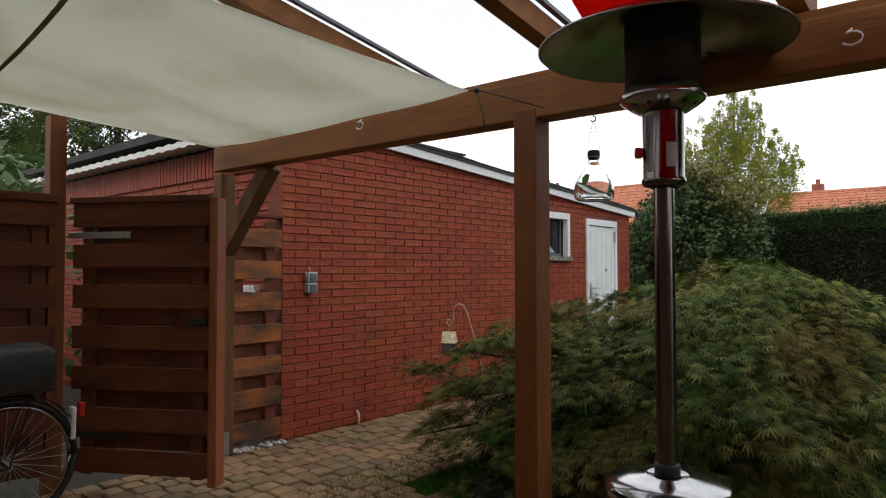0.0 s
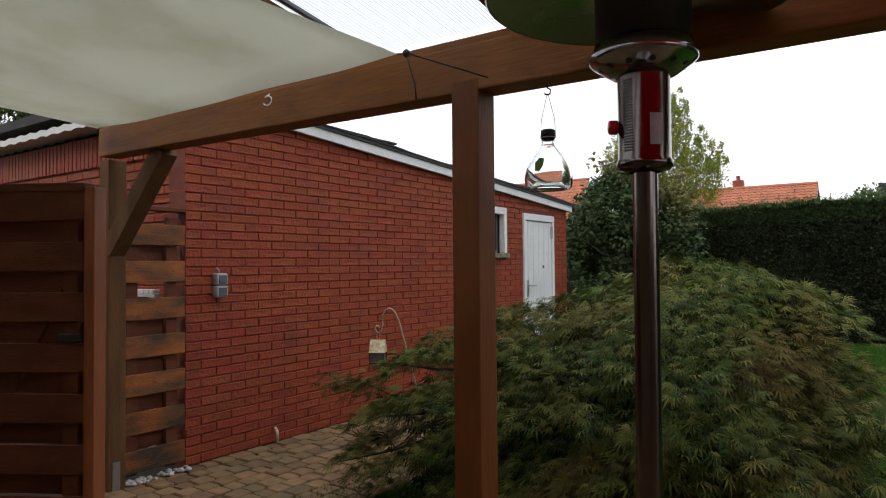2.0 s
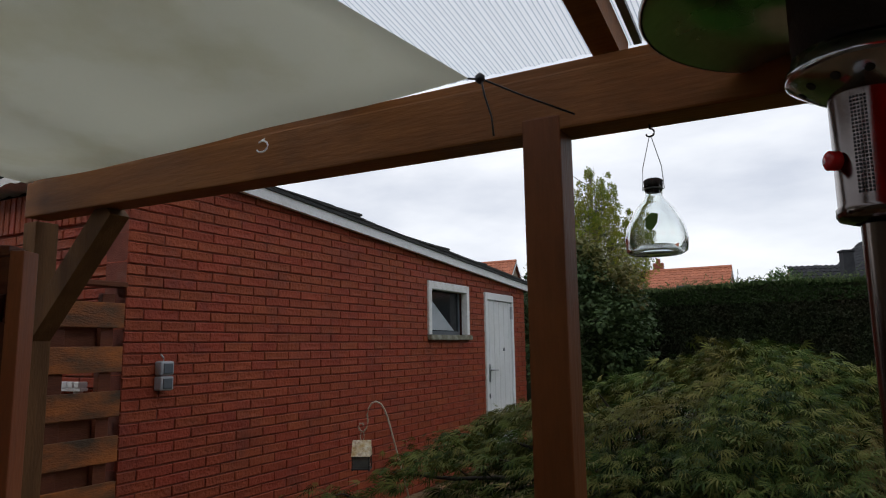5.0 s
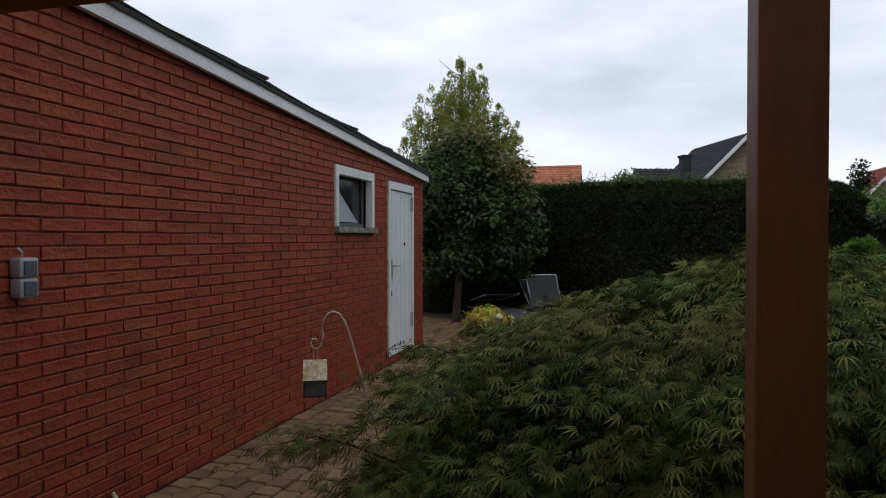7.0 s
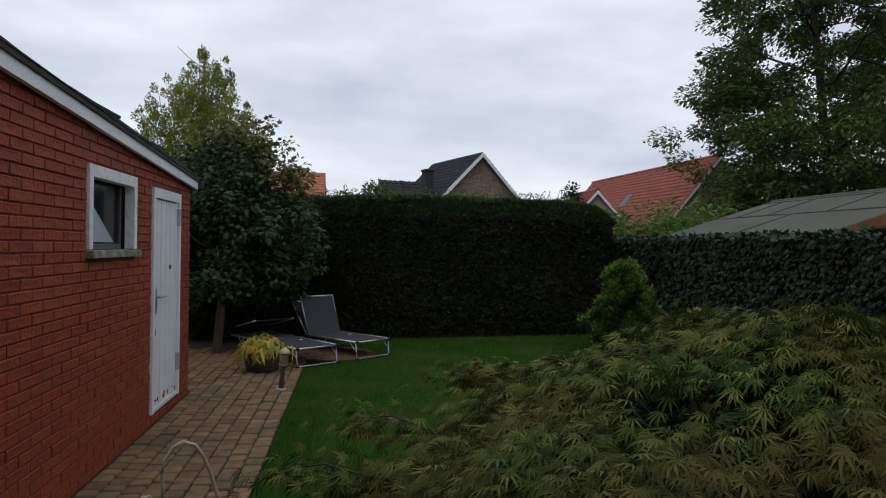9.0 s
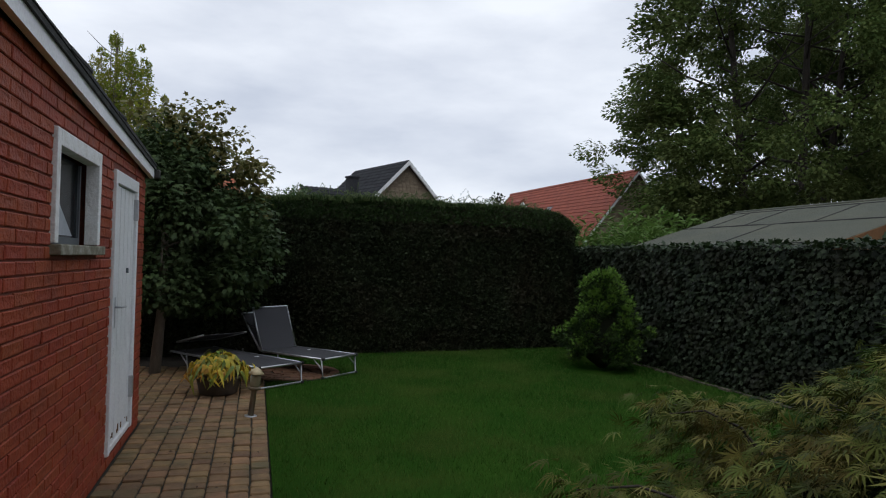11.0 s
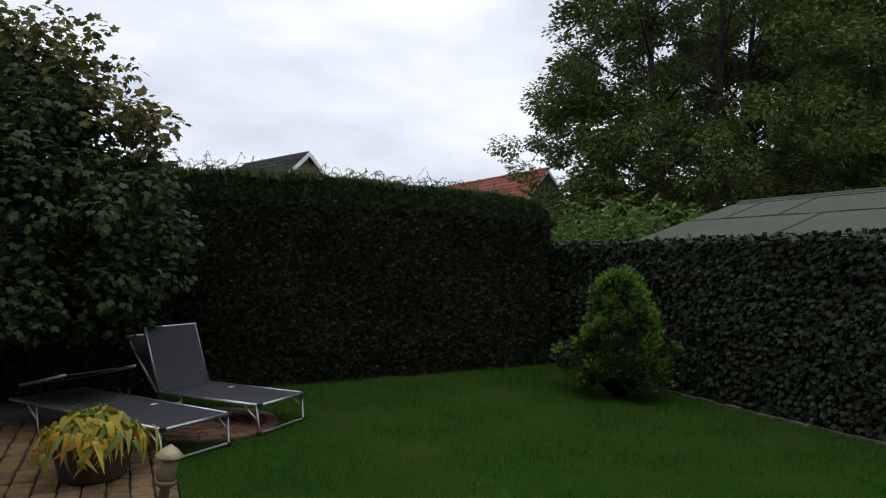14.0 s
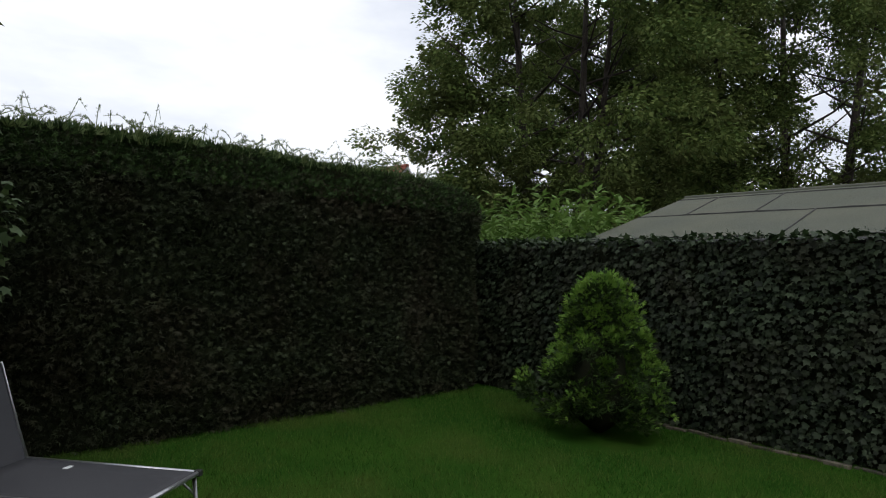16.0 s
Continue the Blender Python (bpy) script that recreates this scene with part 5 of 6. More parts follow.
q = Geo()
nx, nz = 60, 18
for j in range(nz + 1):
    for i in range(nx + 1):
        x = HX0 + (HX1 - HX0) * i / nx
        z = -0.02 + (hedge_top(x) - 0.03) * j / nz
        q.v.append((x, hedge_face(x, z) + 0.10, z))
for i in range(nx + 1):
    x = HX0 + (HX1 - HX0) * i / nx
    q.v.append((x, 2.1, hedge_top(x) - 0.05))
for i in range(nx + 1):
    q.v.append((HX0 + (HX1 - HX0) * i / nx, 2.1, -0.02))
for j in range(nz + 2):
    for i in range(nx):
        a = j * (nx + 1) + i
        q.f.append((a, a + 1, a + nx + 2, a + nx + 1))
# solid dark sheet behind the sprays, its colour standing for shade
part("core", q, CORE, hedge, "near-black backing painted as inner shade", True)


def hedge_leaves(n, x0, x1, size, mat, name, zlo=0.0, depth=0.10):
    x = x0 + (x1 - x0) * rng.random(n)
    z = np.array([zlo + (hedge_top(float(a)) - zlo) * r for a, r in zip(x, rng.random(n) ** 0.9)])
    y = np.array([hedge_face(float(a), float(b)) for a, b in zip(x, z)]) + depth * (rng.random(n) - 0.25)
    d = unit(np.stack([rng.normal(0, 0.55, n), -0.75 * np.ones(n), 0.35 + rng.normal(0, 0.5, n)], 1))
    leaves(name, np.stack([x, y, z], 1), d, unit(rnd(n) + np.array((0, -0.3, 0.8))), size * (0.6 + 0.8 * rng.random(n)), *SPRAY, mat, hedge)


hedge_leaves(70000, -5.2, HX1, 0.05, HEDGE, "sprays")
hedge_leaves(17000, -5.2, HX1, 0.048, HEDGETOP, "green_sprays", 2.12, 0.08)
n = 12000
x = HX0 + (HX1 - HX0) * rng.random(n)
y = 0.25 + 0.145 * np.maximum(0, x + 1.5) + 0.9 * rng.random(n) ** 1.5
z = np.array([hedge_top(float(a)) for a in x]) - 0.05 + 0.06 * rng.random(n)
leaves("top_sprays", np.stack([x, y, z], 1), unit(np.stack([rng.normal(0, 0.6, n), rng.normal(-0.3, 0.5, n), np.ones(n)], 1)), rnd(n), 0.05 + 0.06 * rng.random(n), *SPRAY, HEDGETOP, hedge)
n = 1500
x = -4.0 + 6.3 * rng.random(n)
y = 0.22 + 0.145 * np.maximum(0, x + 1.5) + 0.5 * rng.random(n)
z = np.array([hedge_top(float(a)) for a in x]) - 0.02
leaves("young_growth", np.stack([x, y, z], 1), unit(np.stack([rng.normal(0, 0.5, n), rng.normal(-0.2, 0.4, n), np.ones(n)], 1)), rnd(n), 0.05 + 0.08 * rng.random(n), *SPRAY, HEDGETIP, hedge, "paler young tips along the top")
q = Geo()
P, D = [], []
for i in range(400):
    x = -3.8 + 5.7 * rng.random()
    b = Vector((x, 0.22 + 0.145 * max(0, x + 1.5) + 0.45 * rng.random() ** 1.4, hedge_top(x) - 0.05))
    L = 0.08 + 0.16 * rng.random() ** 1.4
    s = rng.normal(0, 0.5)
    pts = [b, b + Vector((s * L * 0.3, 0, L * 0.7)), b + Vector((s * L, -0.03, L * (1.0 + 0.2 * rng.normal()))), b + Vector((s * L * 1.7, -0.05, L * 0.95))]
    q.tube(pts, 0.0045, 4, 0.0018)
    for k in range(7):
        t = 1.2 + 1.7 * k / 7
        c = pts[int(t)].lerp(pts[int(t) + 1], t - int(t))
        P.append(tuple(c))
        D.append((s * 0.5 + 0.6 * rng.normal(), 0.5 * rng.normal(), 0.8))
tagged(part("shoot_growth", q, HEDGETIP, hedge, "thin curved shoots above the clipped top"), kind="stuff")
n = len(P)
leaves("shoot_sprays", P, D, rnd(n), 0.018 + 0.02 * rng.random(n), *SPRAY, HEDGETIP, hedge)

# ---- ivy wall ----
ivy = tagged(empty("ivy_hedge", (IVY_X, 9, 0)), "ivy-covered garden wall with glossy dark leaves", "hedge")


def ivy_face(y, z):
    return 0.03 + 0.06 * noise.noise(Vector((y * 1.1, z * 1.4, 4.0))) + 0.03 * noise.noise(Vector((y * 4.0, z * 4.0, 9.0)))


def ivy_top(y):
    return 1.775 + 0.04 * noise.noise(Vector((y * 1.7, 0, 6.0)))


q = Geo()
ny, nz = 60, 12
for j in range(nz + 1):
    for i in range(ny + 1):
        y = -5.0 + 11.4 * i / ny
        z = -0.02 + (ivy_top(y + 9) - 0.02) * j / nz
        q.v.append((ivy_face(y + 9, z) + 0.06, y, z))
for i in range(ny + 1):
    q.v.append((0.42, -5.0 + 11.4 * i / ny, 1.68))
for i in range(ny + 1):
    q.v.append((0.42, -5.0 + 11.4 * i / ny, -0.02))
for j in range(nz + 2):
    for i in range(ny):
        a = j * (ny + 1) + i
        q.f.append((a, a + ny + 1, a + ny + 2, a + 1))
# dark sheet that paints the shade behind the ivy leaves
part("core", q, CORE, ivy, "near-black backing painted as shade between the ivy leaves", True)


def ivy_leaves(n, y0, y1, size):
    y = y0 + (y1 - y0) * rng.random(n)
    z = 0.03 + 1.765 * rng.random(n)
    x = np.array([ivy_face(float(a) + 9, float(b)) for a, b in zip(y, z)]) + 0.06 * (rng.random(n) - 0.35)
    d = unit(np.stack([-0.5 + rng.normal(0, 0.25, n), rng.normal(0, 0.45, n), -0.85 + rng.normal(0, 0.35, n)], 1))
    leaves("ivy_leaves", np.stack([x, y, z], 1), d, unit(np.stack([-np.ones(n), rng.normal(0, 0.4, n), 0.6 + rng.normal(0, 0.35, n)], 1)), size * (0.6 + 0.7 * rng.random(n)), *LOBED, IVY, ivy)


ivy_leaves(17000, -3.0, 6.3, 0.065)
ivy_leaves(2000, -5.0, -3.0, 0.075)
n = 3200
y = -5 + 11.4 * rng.random(n)
x = -0.02 + 0.42 * rng.random(n)
z = np.array([ivy_top(float(a) + 9) for a in y]) - 0.02 + 0.07 * rng.random(n)
leaves("top_leaves", np.stack([x, y, z], 1), unit(np.stack([rng.normal(-0.4, 0.5, n), rng.normal(0, 0.5, n), rng.normal(0.1, 0.3, n)], 1)), unit(np.array((-0.2, 0, 1.0)) + rnd(n, 0.35)), 0.05 + 0.05 * rng.random(n), *LOBED, IVYTOP, ivy, "paler leaves along the top")
# stone edging at the ivy foot
for i in range(34):
    y = 7.0 + i * 0.2
    o = part("edging_stone", Geo().box(-0.032, -0.095, -0.02, 0.032, 0.095, 0.006 + 0.014 * rng.random(), 0.006), surf("edging_stone", (0.105, 0.092, 0.065), (0.035, 0.032, 0.022), 0.9, 12, 70, 0.4, rand=0.5) if i == 0 else bpy.data.materials["edging_stone"])
    o.matrix_world = pose(IVY_X - 0.06 + 0.015 * rng.normal(), y, 0, 0, 0, 4 * rng.normal())
    tagged(o, "grey weathered edging stone at the lawn border", "edging stone", "edging stones")

# ---- golden cypress ----
cyp = tagged(empty("cypress_bush", (1.86, 12.3, 0)), "small bright green cypress bush with golden tips", "bush")
P, D, N, S, G = [], [], [], [], []
for i in range(84):
    h = ((i + 0.5) / 84) ** 1.2
    rm = 0.55 * (1 - h) ** 0.72 * min(1.0, 0.70 + 2.2 * h) + 0.03
    a = i * 2.39996 + 0.25 * rng.normal()
    rm *= 1 + 0.16 * math.sin(3 * a + 6 * h) + 0.13 * math.sin(5 * a - 11 * h)
    k = (1.0, 0.8, 1.08, 0.62)[i % 4] + 0.07 * rng.normal()
    c = np.array((rm * k * math.cos(a), rm * k * math.sin(a), 0.17 + 1.17 * h + 0.03 * rng.normal()))
    ax = unit(np.array((math.cos(a), math.sin(a), 0.55 + 0.5 * h)))
    m = 150
    q = unit(rnd(m)) * (0.085 + 0.07 * rng.random()) * rng.random((m, 1)) ** 0.4
    q += ax * 0.05 * rng.random((m, 1))
    P.append(c + q)
    D.append(unit(unit(q) * 0.8 + ax * 0.9 + rnd(m, 0.2)))
    N.append(unit(rnd(m, 0.5) + np.array((0, 0, 0.6)) + ax * 0.3))
    S.append(0.036 + 0.030 * rng.random(m))
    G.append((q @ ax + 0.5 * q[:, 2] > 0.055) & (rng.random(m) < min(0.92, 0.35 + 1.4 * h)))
P, D, N, S, G = (np.concatenate(a) for a in (P, D, N, S, G))
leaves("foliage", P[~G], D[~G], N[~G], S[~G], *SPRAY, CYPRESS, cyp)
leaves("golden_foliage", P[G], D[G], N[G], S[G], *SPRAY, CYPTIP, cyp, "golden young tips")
# dark filler body, shade put into its colour
part("core", Geo().lathe([(0.05, 0.02), (0.22, 0.15), (0.30, 0.4), (0.17, 0.85), (0.04, 1.2), (0.0, 1.25)], 14), CORE, cyp, "near-black backing painted as inner shade", True)

# ---- trees ----
def limbset(g, base, top, spread, count, r0, rng2):
    """A tapered trunk with limbs; returns the limb ends."""
    base, top = Vector(base), Vector(top)
    g.tube([base, base.lerp(top, 0.3) + Vector((0.03, 0.02, 0)), base.lerp(top, 0.7), top], r0, 10, r0 * 0.25)
    ends = []
    for i in range(count):
        t = 0.3 + 0.65 * i / count
        s = base.lerp(top, t)
        a = i * 2.4 + 0.5 * rng2.random()
        L = spread * (0.6 + 0.5 * rng2.random()) * (1.15 - 0.6 * t)
        e = s + Vector((math.cos(a) * L, math.sin(a) * L, L * (0.35 + 0.4 * rng2.random())))
        g.tube([s, s.lerp(e, 0.5) + Vector((0, 0, -0.06 * L)), e], r0 * 0.4 * (1.2 - t), 6, r0 * 0.06)
        ends.append(e)
    return ends


tree = tagged(empty("maple_tree", (-4.23, 12.65, 0)), "young dense leafy tree at the end of the path", "tree")
q = Geo()
limbset(q, (0, 0, -0.03), (0.1, 0.1, 3.0), 0.9, 14, 0.075, rng)
part("trunk", q, BARK, tree, "slim grey trunk with limbs", True)
cent, rad = [], []
for i in range(250):
    h = rng.random()
    z = 0.85 + 2.25 * h
    rm = 1.24 * math.sin(math.pi * (0.16 + 0.80 * h)) ** 0.7
    a = 2 * math.pi * rng.random()
    rm *= 1 + 0.13 * math.sin(3 * a + 9 * h) + 0.09 * math.sin(5 * a - 13 * h)
    k = 0.45 + 0.58 * rng.random() ** 0.6
    c = (0.12 + rm * k * math.cos(a), 0.15 + 0.8 * rm * k * math.sin(a), z)
    if z > 3.05 - 0.75 * max(0.0, c[0]) + 0.16 * math.sin(6 * c[0]):
        continue
    cent.append(c)
    rad.append(0.20 + 0.11 * rng.random())
P, D, N, S = clumps(cent, rad, 118, 0.068, 0.75, squash=0.8)
leaves("crown", P, D, N, S, *LOBED, TREELEAF, tree, "dark green lobed leaves")
cent = [(0.2 + 1.1 * t, -0.3 + 0.7 * rng.random(), 3.14 - 0.70 * t + 0.19 * rng.normal()) for t in rng.random(60)] + [(0.2 * rng.normal(), 0.2 * rng.normal(), 3.1 + 0.25 * rng.random()) for i in range(8)]
P, D, N, S = clumps(cent, [0.17] * len(cent), 26, 0.08, 0.4, squash=0.9)
leaves("yellow_foliage", P, D, N, S, *LOBED, TREETIP, tree, "yellowing leaves at the twig ends")

birch = tagged(empty("birch_tree", (-7.3, 25.8, 0)), "slender light green birch rising behind the hedge", "tree")
q = Geo()
ends = limbset(q, (0, 0, -0.03), (0.0, 0, 5.0), 1.0, 34, 0.07, rng)
part("trunk", q, BARK, birch, "pale slim trunk with fine limbs", True)
cent, rad, outd = [], [], []
q = Geo()
for i in range(54):
    a = i * 2.4 + 0.4 * rng.random()
    rb = 1.42 * ((i + 0.5) / 54) ** 0.6
    top = 5.60 - 2.1 * (rb / 1.42) ** 0.9 - 0.5 * rng.random()
    s = Vector((0.25 * rb * math.cos(a), 0.25 * rb * math.sin(a), 1.6 + 0.9 * rng.random() + (1.2 if i < 14 else 0)))
    e = Vector((rb * math.cos(a), rb * math.sin(a), top))
    mid = s.lerp(e, 0.45) + Vector((0.25 * rb * math.cos(a), 0.25 * rb * math.sin(a), -0.1))
    q.tube([s, mid, s.lerp(e, 0.8) + Vector((0.08 * rb * math.cos(a), 0.08 * rb * math.sin(a), 0)), e], 0.012, 5, 0.002)
    for k in range(12):
        t = 0.12 + 0.88 * (k + rng.random()) / 12
        c = s.lerp(mid, t / 0.45) if t < 0.45 else mid.lerp(e, (t - 0.45) / 0.55)
        w = 0.20 * (1.0 - t) + 0.075
        cent.append((c.x + w * rng.normal(), c.y + w * rng.normal(), c.z - 0.05 * rng.random()))
        rad.append(0.035 + 0.14 * (1.05 - t) + 0.02 * rng.random())
        outd.append((0.25 * math.cos(a), 0.25 * math.sin(a), 0.8))
P, D, N, S = clumps(cent, rad, 92, 0.040, 0.1, out=outd, squash=1.7)
leaves("crown", P, D, N, S, *OVAL, BIRCHLEAF, birch, "small light green leaves")
part("leader_branch", q, BARK, birch, "fine upright twigs")
birch.matrix_world = pose(-7.3, 25.8, 0) @ Matrix.Diagonal((1.68, 1.68, 1.6, 1.0))

big = tagged(empty("large_tree", (18.8, 26.5, 0)), "large old dark green tree behind the gardens", "tree")
q = Geo()
for s in ((0, 0), (1.6, 0.8), (-1.4, 1.0)):
    limbset(q, (s[0], s[1], -0.03), (s[0] * 2.2 + 0.4, s[1] * 1.5, 15), 5.2, 20, 0.26, rng)
part("trunk", q, DARKBARK, big, "several dark upright stems", True)
cent, rad, outd = [], [], []
for i in range(590):
    h = rng.random()
    z = 1.6 + 15.0 * h
    rm = 7.6 * math.sin(math.pi * (0.15 + 0.8 * h)) ** 0.5
    a = 2 * math.pi * rng.random()
    rm *= (1 + 0.16 * math.sin(3 * a + 5 * h) + 0.10 * math.sin(7 * a - 9 * h)) * (0.83 + 0.17 * min(1.0, 3.0 * h))
    k = 0.35 + 0.68 * rng.random() ** 0.55
    cent.append((rm * k * math.cos(a), rm * k * math.sin(a), z))
    rad.append(0.55 + 0.55 * rng.random())
    outd.append((math.cos(a), math.sin(a), -0.1))
for i in range(18):
    cent.append((-5.3 + 0.6 * rng.normal(), 1.6 + 0.8 * rng.normal(), 7.7 + 0.8 * rng.normal()))
    rad.append(0.45 + 0.35 * rng.random())
    outd.append((-0.9, 0.2, 0.0))
for i in range(80):
    a = math.pi + 0.55 * rng.normal()
    rr = 4.0 + 2.1 * rng.random()
    cent.append((rr * math.cos(a), rr * math.sin(a), 1.5 + 3.4 * rng.random()))
    rad.append(0.5 + 0.4 * rng.random())
    outd.append((math.cos(a), math.sin(a), -0.1))
P, D, N, S = clumps(cent, rad, 270, 0.175, 0.2, out=outd, squash=0.6)
leaves("crown", P, D, N, S, *OVAL, BIGLEAF, big, "dense dark leaves with gaps to the sky")
big2 = copy_thing(big, pose(26.6, 21.3, 0, 0, 0, 130))
big3 = copy_thing(big, pose(30.0, 34.0, 0, 0, 0, 250))
for o in (big, big2, big3):
    o["group"] = "large trees behind the gardens"

# weeds beyond the ivy wall
weeds = tagged(empty("tall_weeds", (3.6, 15.2, 0)), "bright green tall weeds growing behind the ivy wall", "weeds", kind="stuff")
P, D, N, S = [], [], [], []
q = Geo()
for i in range(330):
    b = np.array((-0.5 + 2.6 * rng.random(), -1.9 + 5.5 * rng.random(), 0.0))
    hgt = 2.05 + 0.5 * rng.random() - 0.1 * abs(b[0])
    s = rng.normal(0, 0.12, 2)
    if i % 4 == 0:
        q.tube([b, b + np.array((s[0] * 0.4, s[1] * 0.4, hgt * 0.6)), b + np.array((s[0], s[1], hgt))], 0.006, 4, 0.003)
    m = 26
    t = 0.5 + 0.5 * rng.random(m)
    P.append(b + np.stack([s[0] * t, s[1] * t, hgt * t], 1))
    a = 2 * np.pi * rng.random(m)
    D.append(unit(np.stack([np.cos(a), np.sin(a), 0.4 + 0.4 * rng.normal(size=m)], 1)))
    N.append(unit(np.array((0, 0, 1.0)) + rnd(m, 0.3)))
    S.append(0.11 + 0.1 * rng.random(m))
S = [a * 1.15 for a in S]
leaves("weed_leaves", *(np.concatenate(a) for a in (P, D, N, S)), [(x * 1.7, y, z) for x, y, z in LONG[0]], LONG[1], WEED, weeds)
part("stalk_growth", q, WEED, weeds, "pale stalks")

# shrub and tree beyond the gate
sh = tagged(empty("garden_shrub", (-7.6, 2.2, 0)), "light green shrub beyond the gate", "shrub")
cent = [(0.6 * rng.normal(), 0.6 * rng.normal(), 0.3 + 2.1 * rng.random()) for i in range(60)]
P, D, N, S = clumps(cent, [0.3] * 60, 40, 0.13, 0.2)
leaves("foliage", P, D, N, S, *OVAL, SHRUB, sh)
part("stem", Geo().tube([(0, 0, -0.03), (0.05, 0, 1.2), (0, 0.1, 2.2)], 0.04, 8, 0.01), BARK, sh)
copy_thing(big, pose(-32.0, 14.0, 0, 0, 0, 40))

# ---- shed behind the ivy wall ----
shed = tagged(empty("garden_shed", (0, 0, 0)), "wooden garden shed with grey-green felt roof", "shed")
SX0, SX1, SRX, SY0, SY1 = 2.88, 7.08, 4.98, 9.27, 13.33
EZ, RZ = 1.775, 2.445
part("shed_wall", Geo().box(SX0 + 0.25, SY0 + 0.25, -0.04, SX1 - 0.25, SY1 - 0.2, 1.78), GREYWOOD, shed, "brown boarded walls")
gy = SY0 + 0.26
HONEY = surf("honey_timber", (0.30, 0.16, 0.07), (0.36, 0.20, 0.09), 0.7, 4, 30, 0.3, stretch=(1, 1, 5), coords="World")
for k in range(9):
    z = 1.62 + 0.09 * k
    hw = (SRX - SX0 - 0.1) * max(0.05, min(1.0, (RZ - 0.06 - z) / (RZ - EZ)))
    part("gable_board", Geo().box(SRX - hw, gy - 0.02 - 0.004 * (k % 2), z, SRX + hw, gy, z + 0.087), HONEY, shed, "honey-brown gable board" if k == 0 else "")
for s in (-1, 1):
    ex = SX0 if s < 0 else SX1
    q = Geo().add([(ex, SY0, EZ), (SRX, SY0, RZ), (SRX, SY1, RZ), (ex, SY1, EZ), (ex, SY0, EZ + 0.035), (SRX, SY0, RZ + 0.035), (SRX, SY1, RZ + 0.035), (ex, SY1, EZ + 0.035)], [(0, 1, 2, 3), (7, 6, 5, 4), (0, 4, 5, 1), (1, 5, 6, 2), (2, 6, 7, 3), (3, 7, 4, 0)])
    part("roof_slope", q, GREENFELT, shed)
    for t in (0.02, 0.5, 0.93):
        x, z = ex + (SRX - ex) * t, EZ + (RZ - EZ) * t
        q = Geo()
        for yk in np.linspace(SY0, SY1, 20):
            j = 0.006 * rng.normal()
            q.v += [(x - 0.014, yk, z + 0.030), (x + 0.014, yk, z + 0.030), (x + 0.014, yk, z + 0.047 + j * 0.4), (x - 0.014, yk, z + 0.044 + j * 0.4)]
        for i in range(19):
            for k in range(4):
                q.f.append((4 * i + k, 4 * i + (k + 1) % 4, 4 * i + 4 + (k + 1) % 4, 4 * i + 4 + k))
        part("felt_lap", q, FELT, shed, "dark lapped felt edge")
    for yk, t0, t1 in ((10.6, 0.5, 0.93), (11.9, 0.5, 0.93), (11.2, 0.02, 0.5), (12.7, 0.5, 0.93)):
        xa, za, xb, zb = ex + (SRX - ex) * t0, EZ + (RZ - EZ) * t0, ex + (SRX - ex) * t1, EZ + (RZ - EZ) * t1
        part("felt_joint", Geo().tube([(xa, yk, za + 0.04), (xb, yk + 0.08, zb + 0.04)], 0.008, 5), FELT, shed)
    part("verge_board", Geo().add([(ex, SY0 - 0.02, EZ - 0.09), (SRX, SY0 - 0.02, RZ - 0.09), (SRX, SY0 - 0.02, RZ + 0.03), (ex, SY0 - 0.02, EZ + 0.03), (ex, SY0 - 0.002, EZ - 0.09), (SRX, SY0 - 0.002, RZ - 0.09), (SRX, SY0 - 0.002, RZ + 0.03), (ex, SY0 - 0.002, EZ + 0.03)], [(0, 1, 2, 3), (7, 6, 5, 4), (0, 4, 5, 1), (1, 5, 6, 2), (2, 6, 7, 3), (3, 7, 4, 0)]), GREYWOOD, shed)
part("ridge_cap", Geo().tube([(SRX, SY0, RZ + 0.03), (SRX, SY1, RZ + 0.03)], 0.03, 8), GREENFELT, shed, "", True)
part("eave_gutter", Geo().tube([(SX0 - 0.02, SY0, EZ), (SX0 - 0.02, SY1, EZ)], 0.022, 8), BLACKPL, shed, "dark gutter", True)

# ---- houses ----
def tiled(a, b, c, d, rows, cols, mat, parent, label=""):
    """Roof slope a-b at the eave, d-c at the ridge, laid with lapped tiles."""
    a, b, c, d = (Vector(p) for p in (a, b, c, d))
    nrm = (b - a).cross(d - a).normalized()
    if nrm.z < 0:
        nrm.negate()
    q = Geo()
    for r in range(rows):
        for k in range(cols):
            u0, u1, v0, v1 = k / cols, (k + 1) / cols, r / rows, (r + 1.08) / rows

            def at(u, v):
                return (a.lerp(b, u)).lerp(d.lerp(c, u), v)
            um = (u0 + u1) / 2
            q.add([at(u0, v0) + nrm * 0.03, at(um, v0) + nrm * 0.085, at(u1, v0) + nrm * 0.03, at(u1, min(1, v1)), at(um, min(1, v1)) + nrm * 0.05, at(u0, min(1, v1)), at(u0, v0) - nrm * 0.02, at(u1, v0) - nrm * 0.02], [(0, 1, 4, 5), (1, 2, 3, 4), (6, 7, 2, 1, 0)])
    return part("roof", q, mat, parent, label)


def slab(q, a, b, c, d, t=0.12):
    a, b, c, d = (Vector(p) for p in (a, b, c, d))
    dn = Vector((0, 0, -t))
    q.add([a, b, c, d, a + dn, b + dn, c + dn, d + dn], [(0, 1, 2, 3), (7, 6, 5, 4), (0, 4, 5, 1), (1, 5, 6, 2), (2, 6, 7, 3), (3, 7, 4, 0)])
    return q


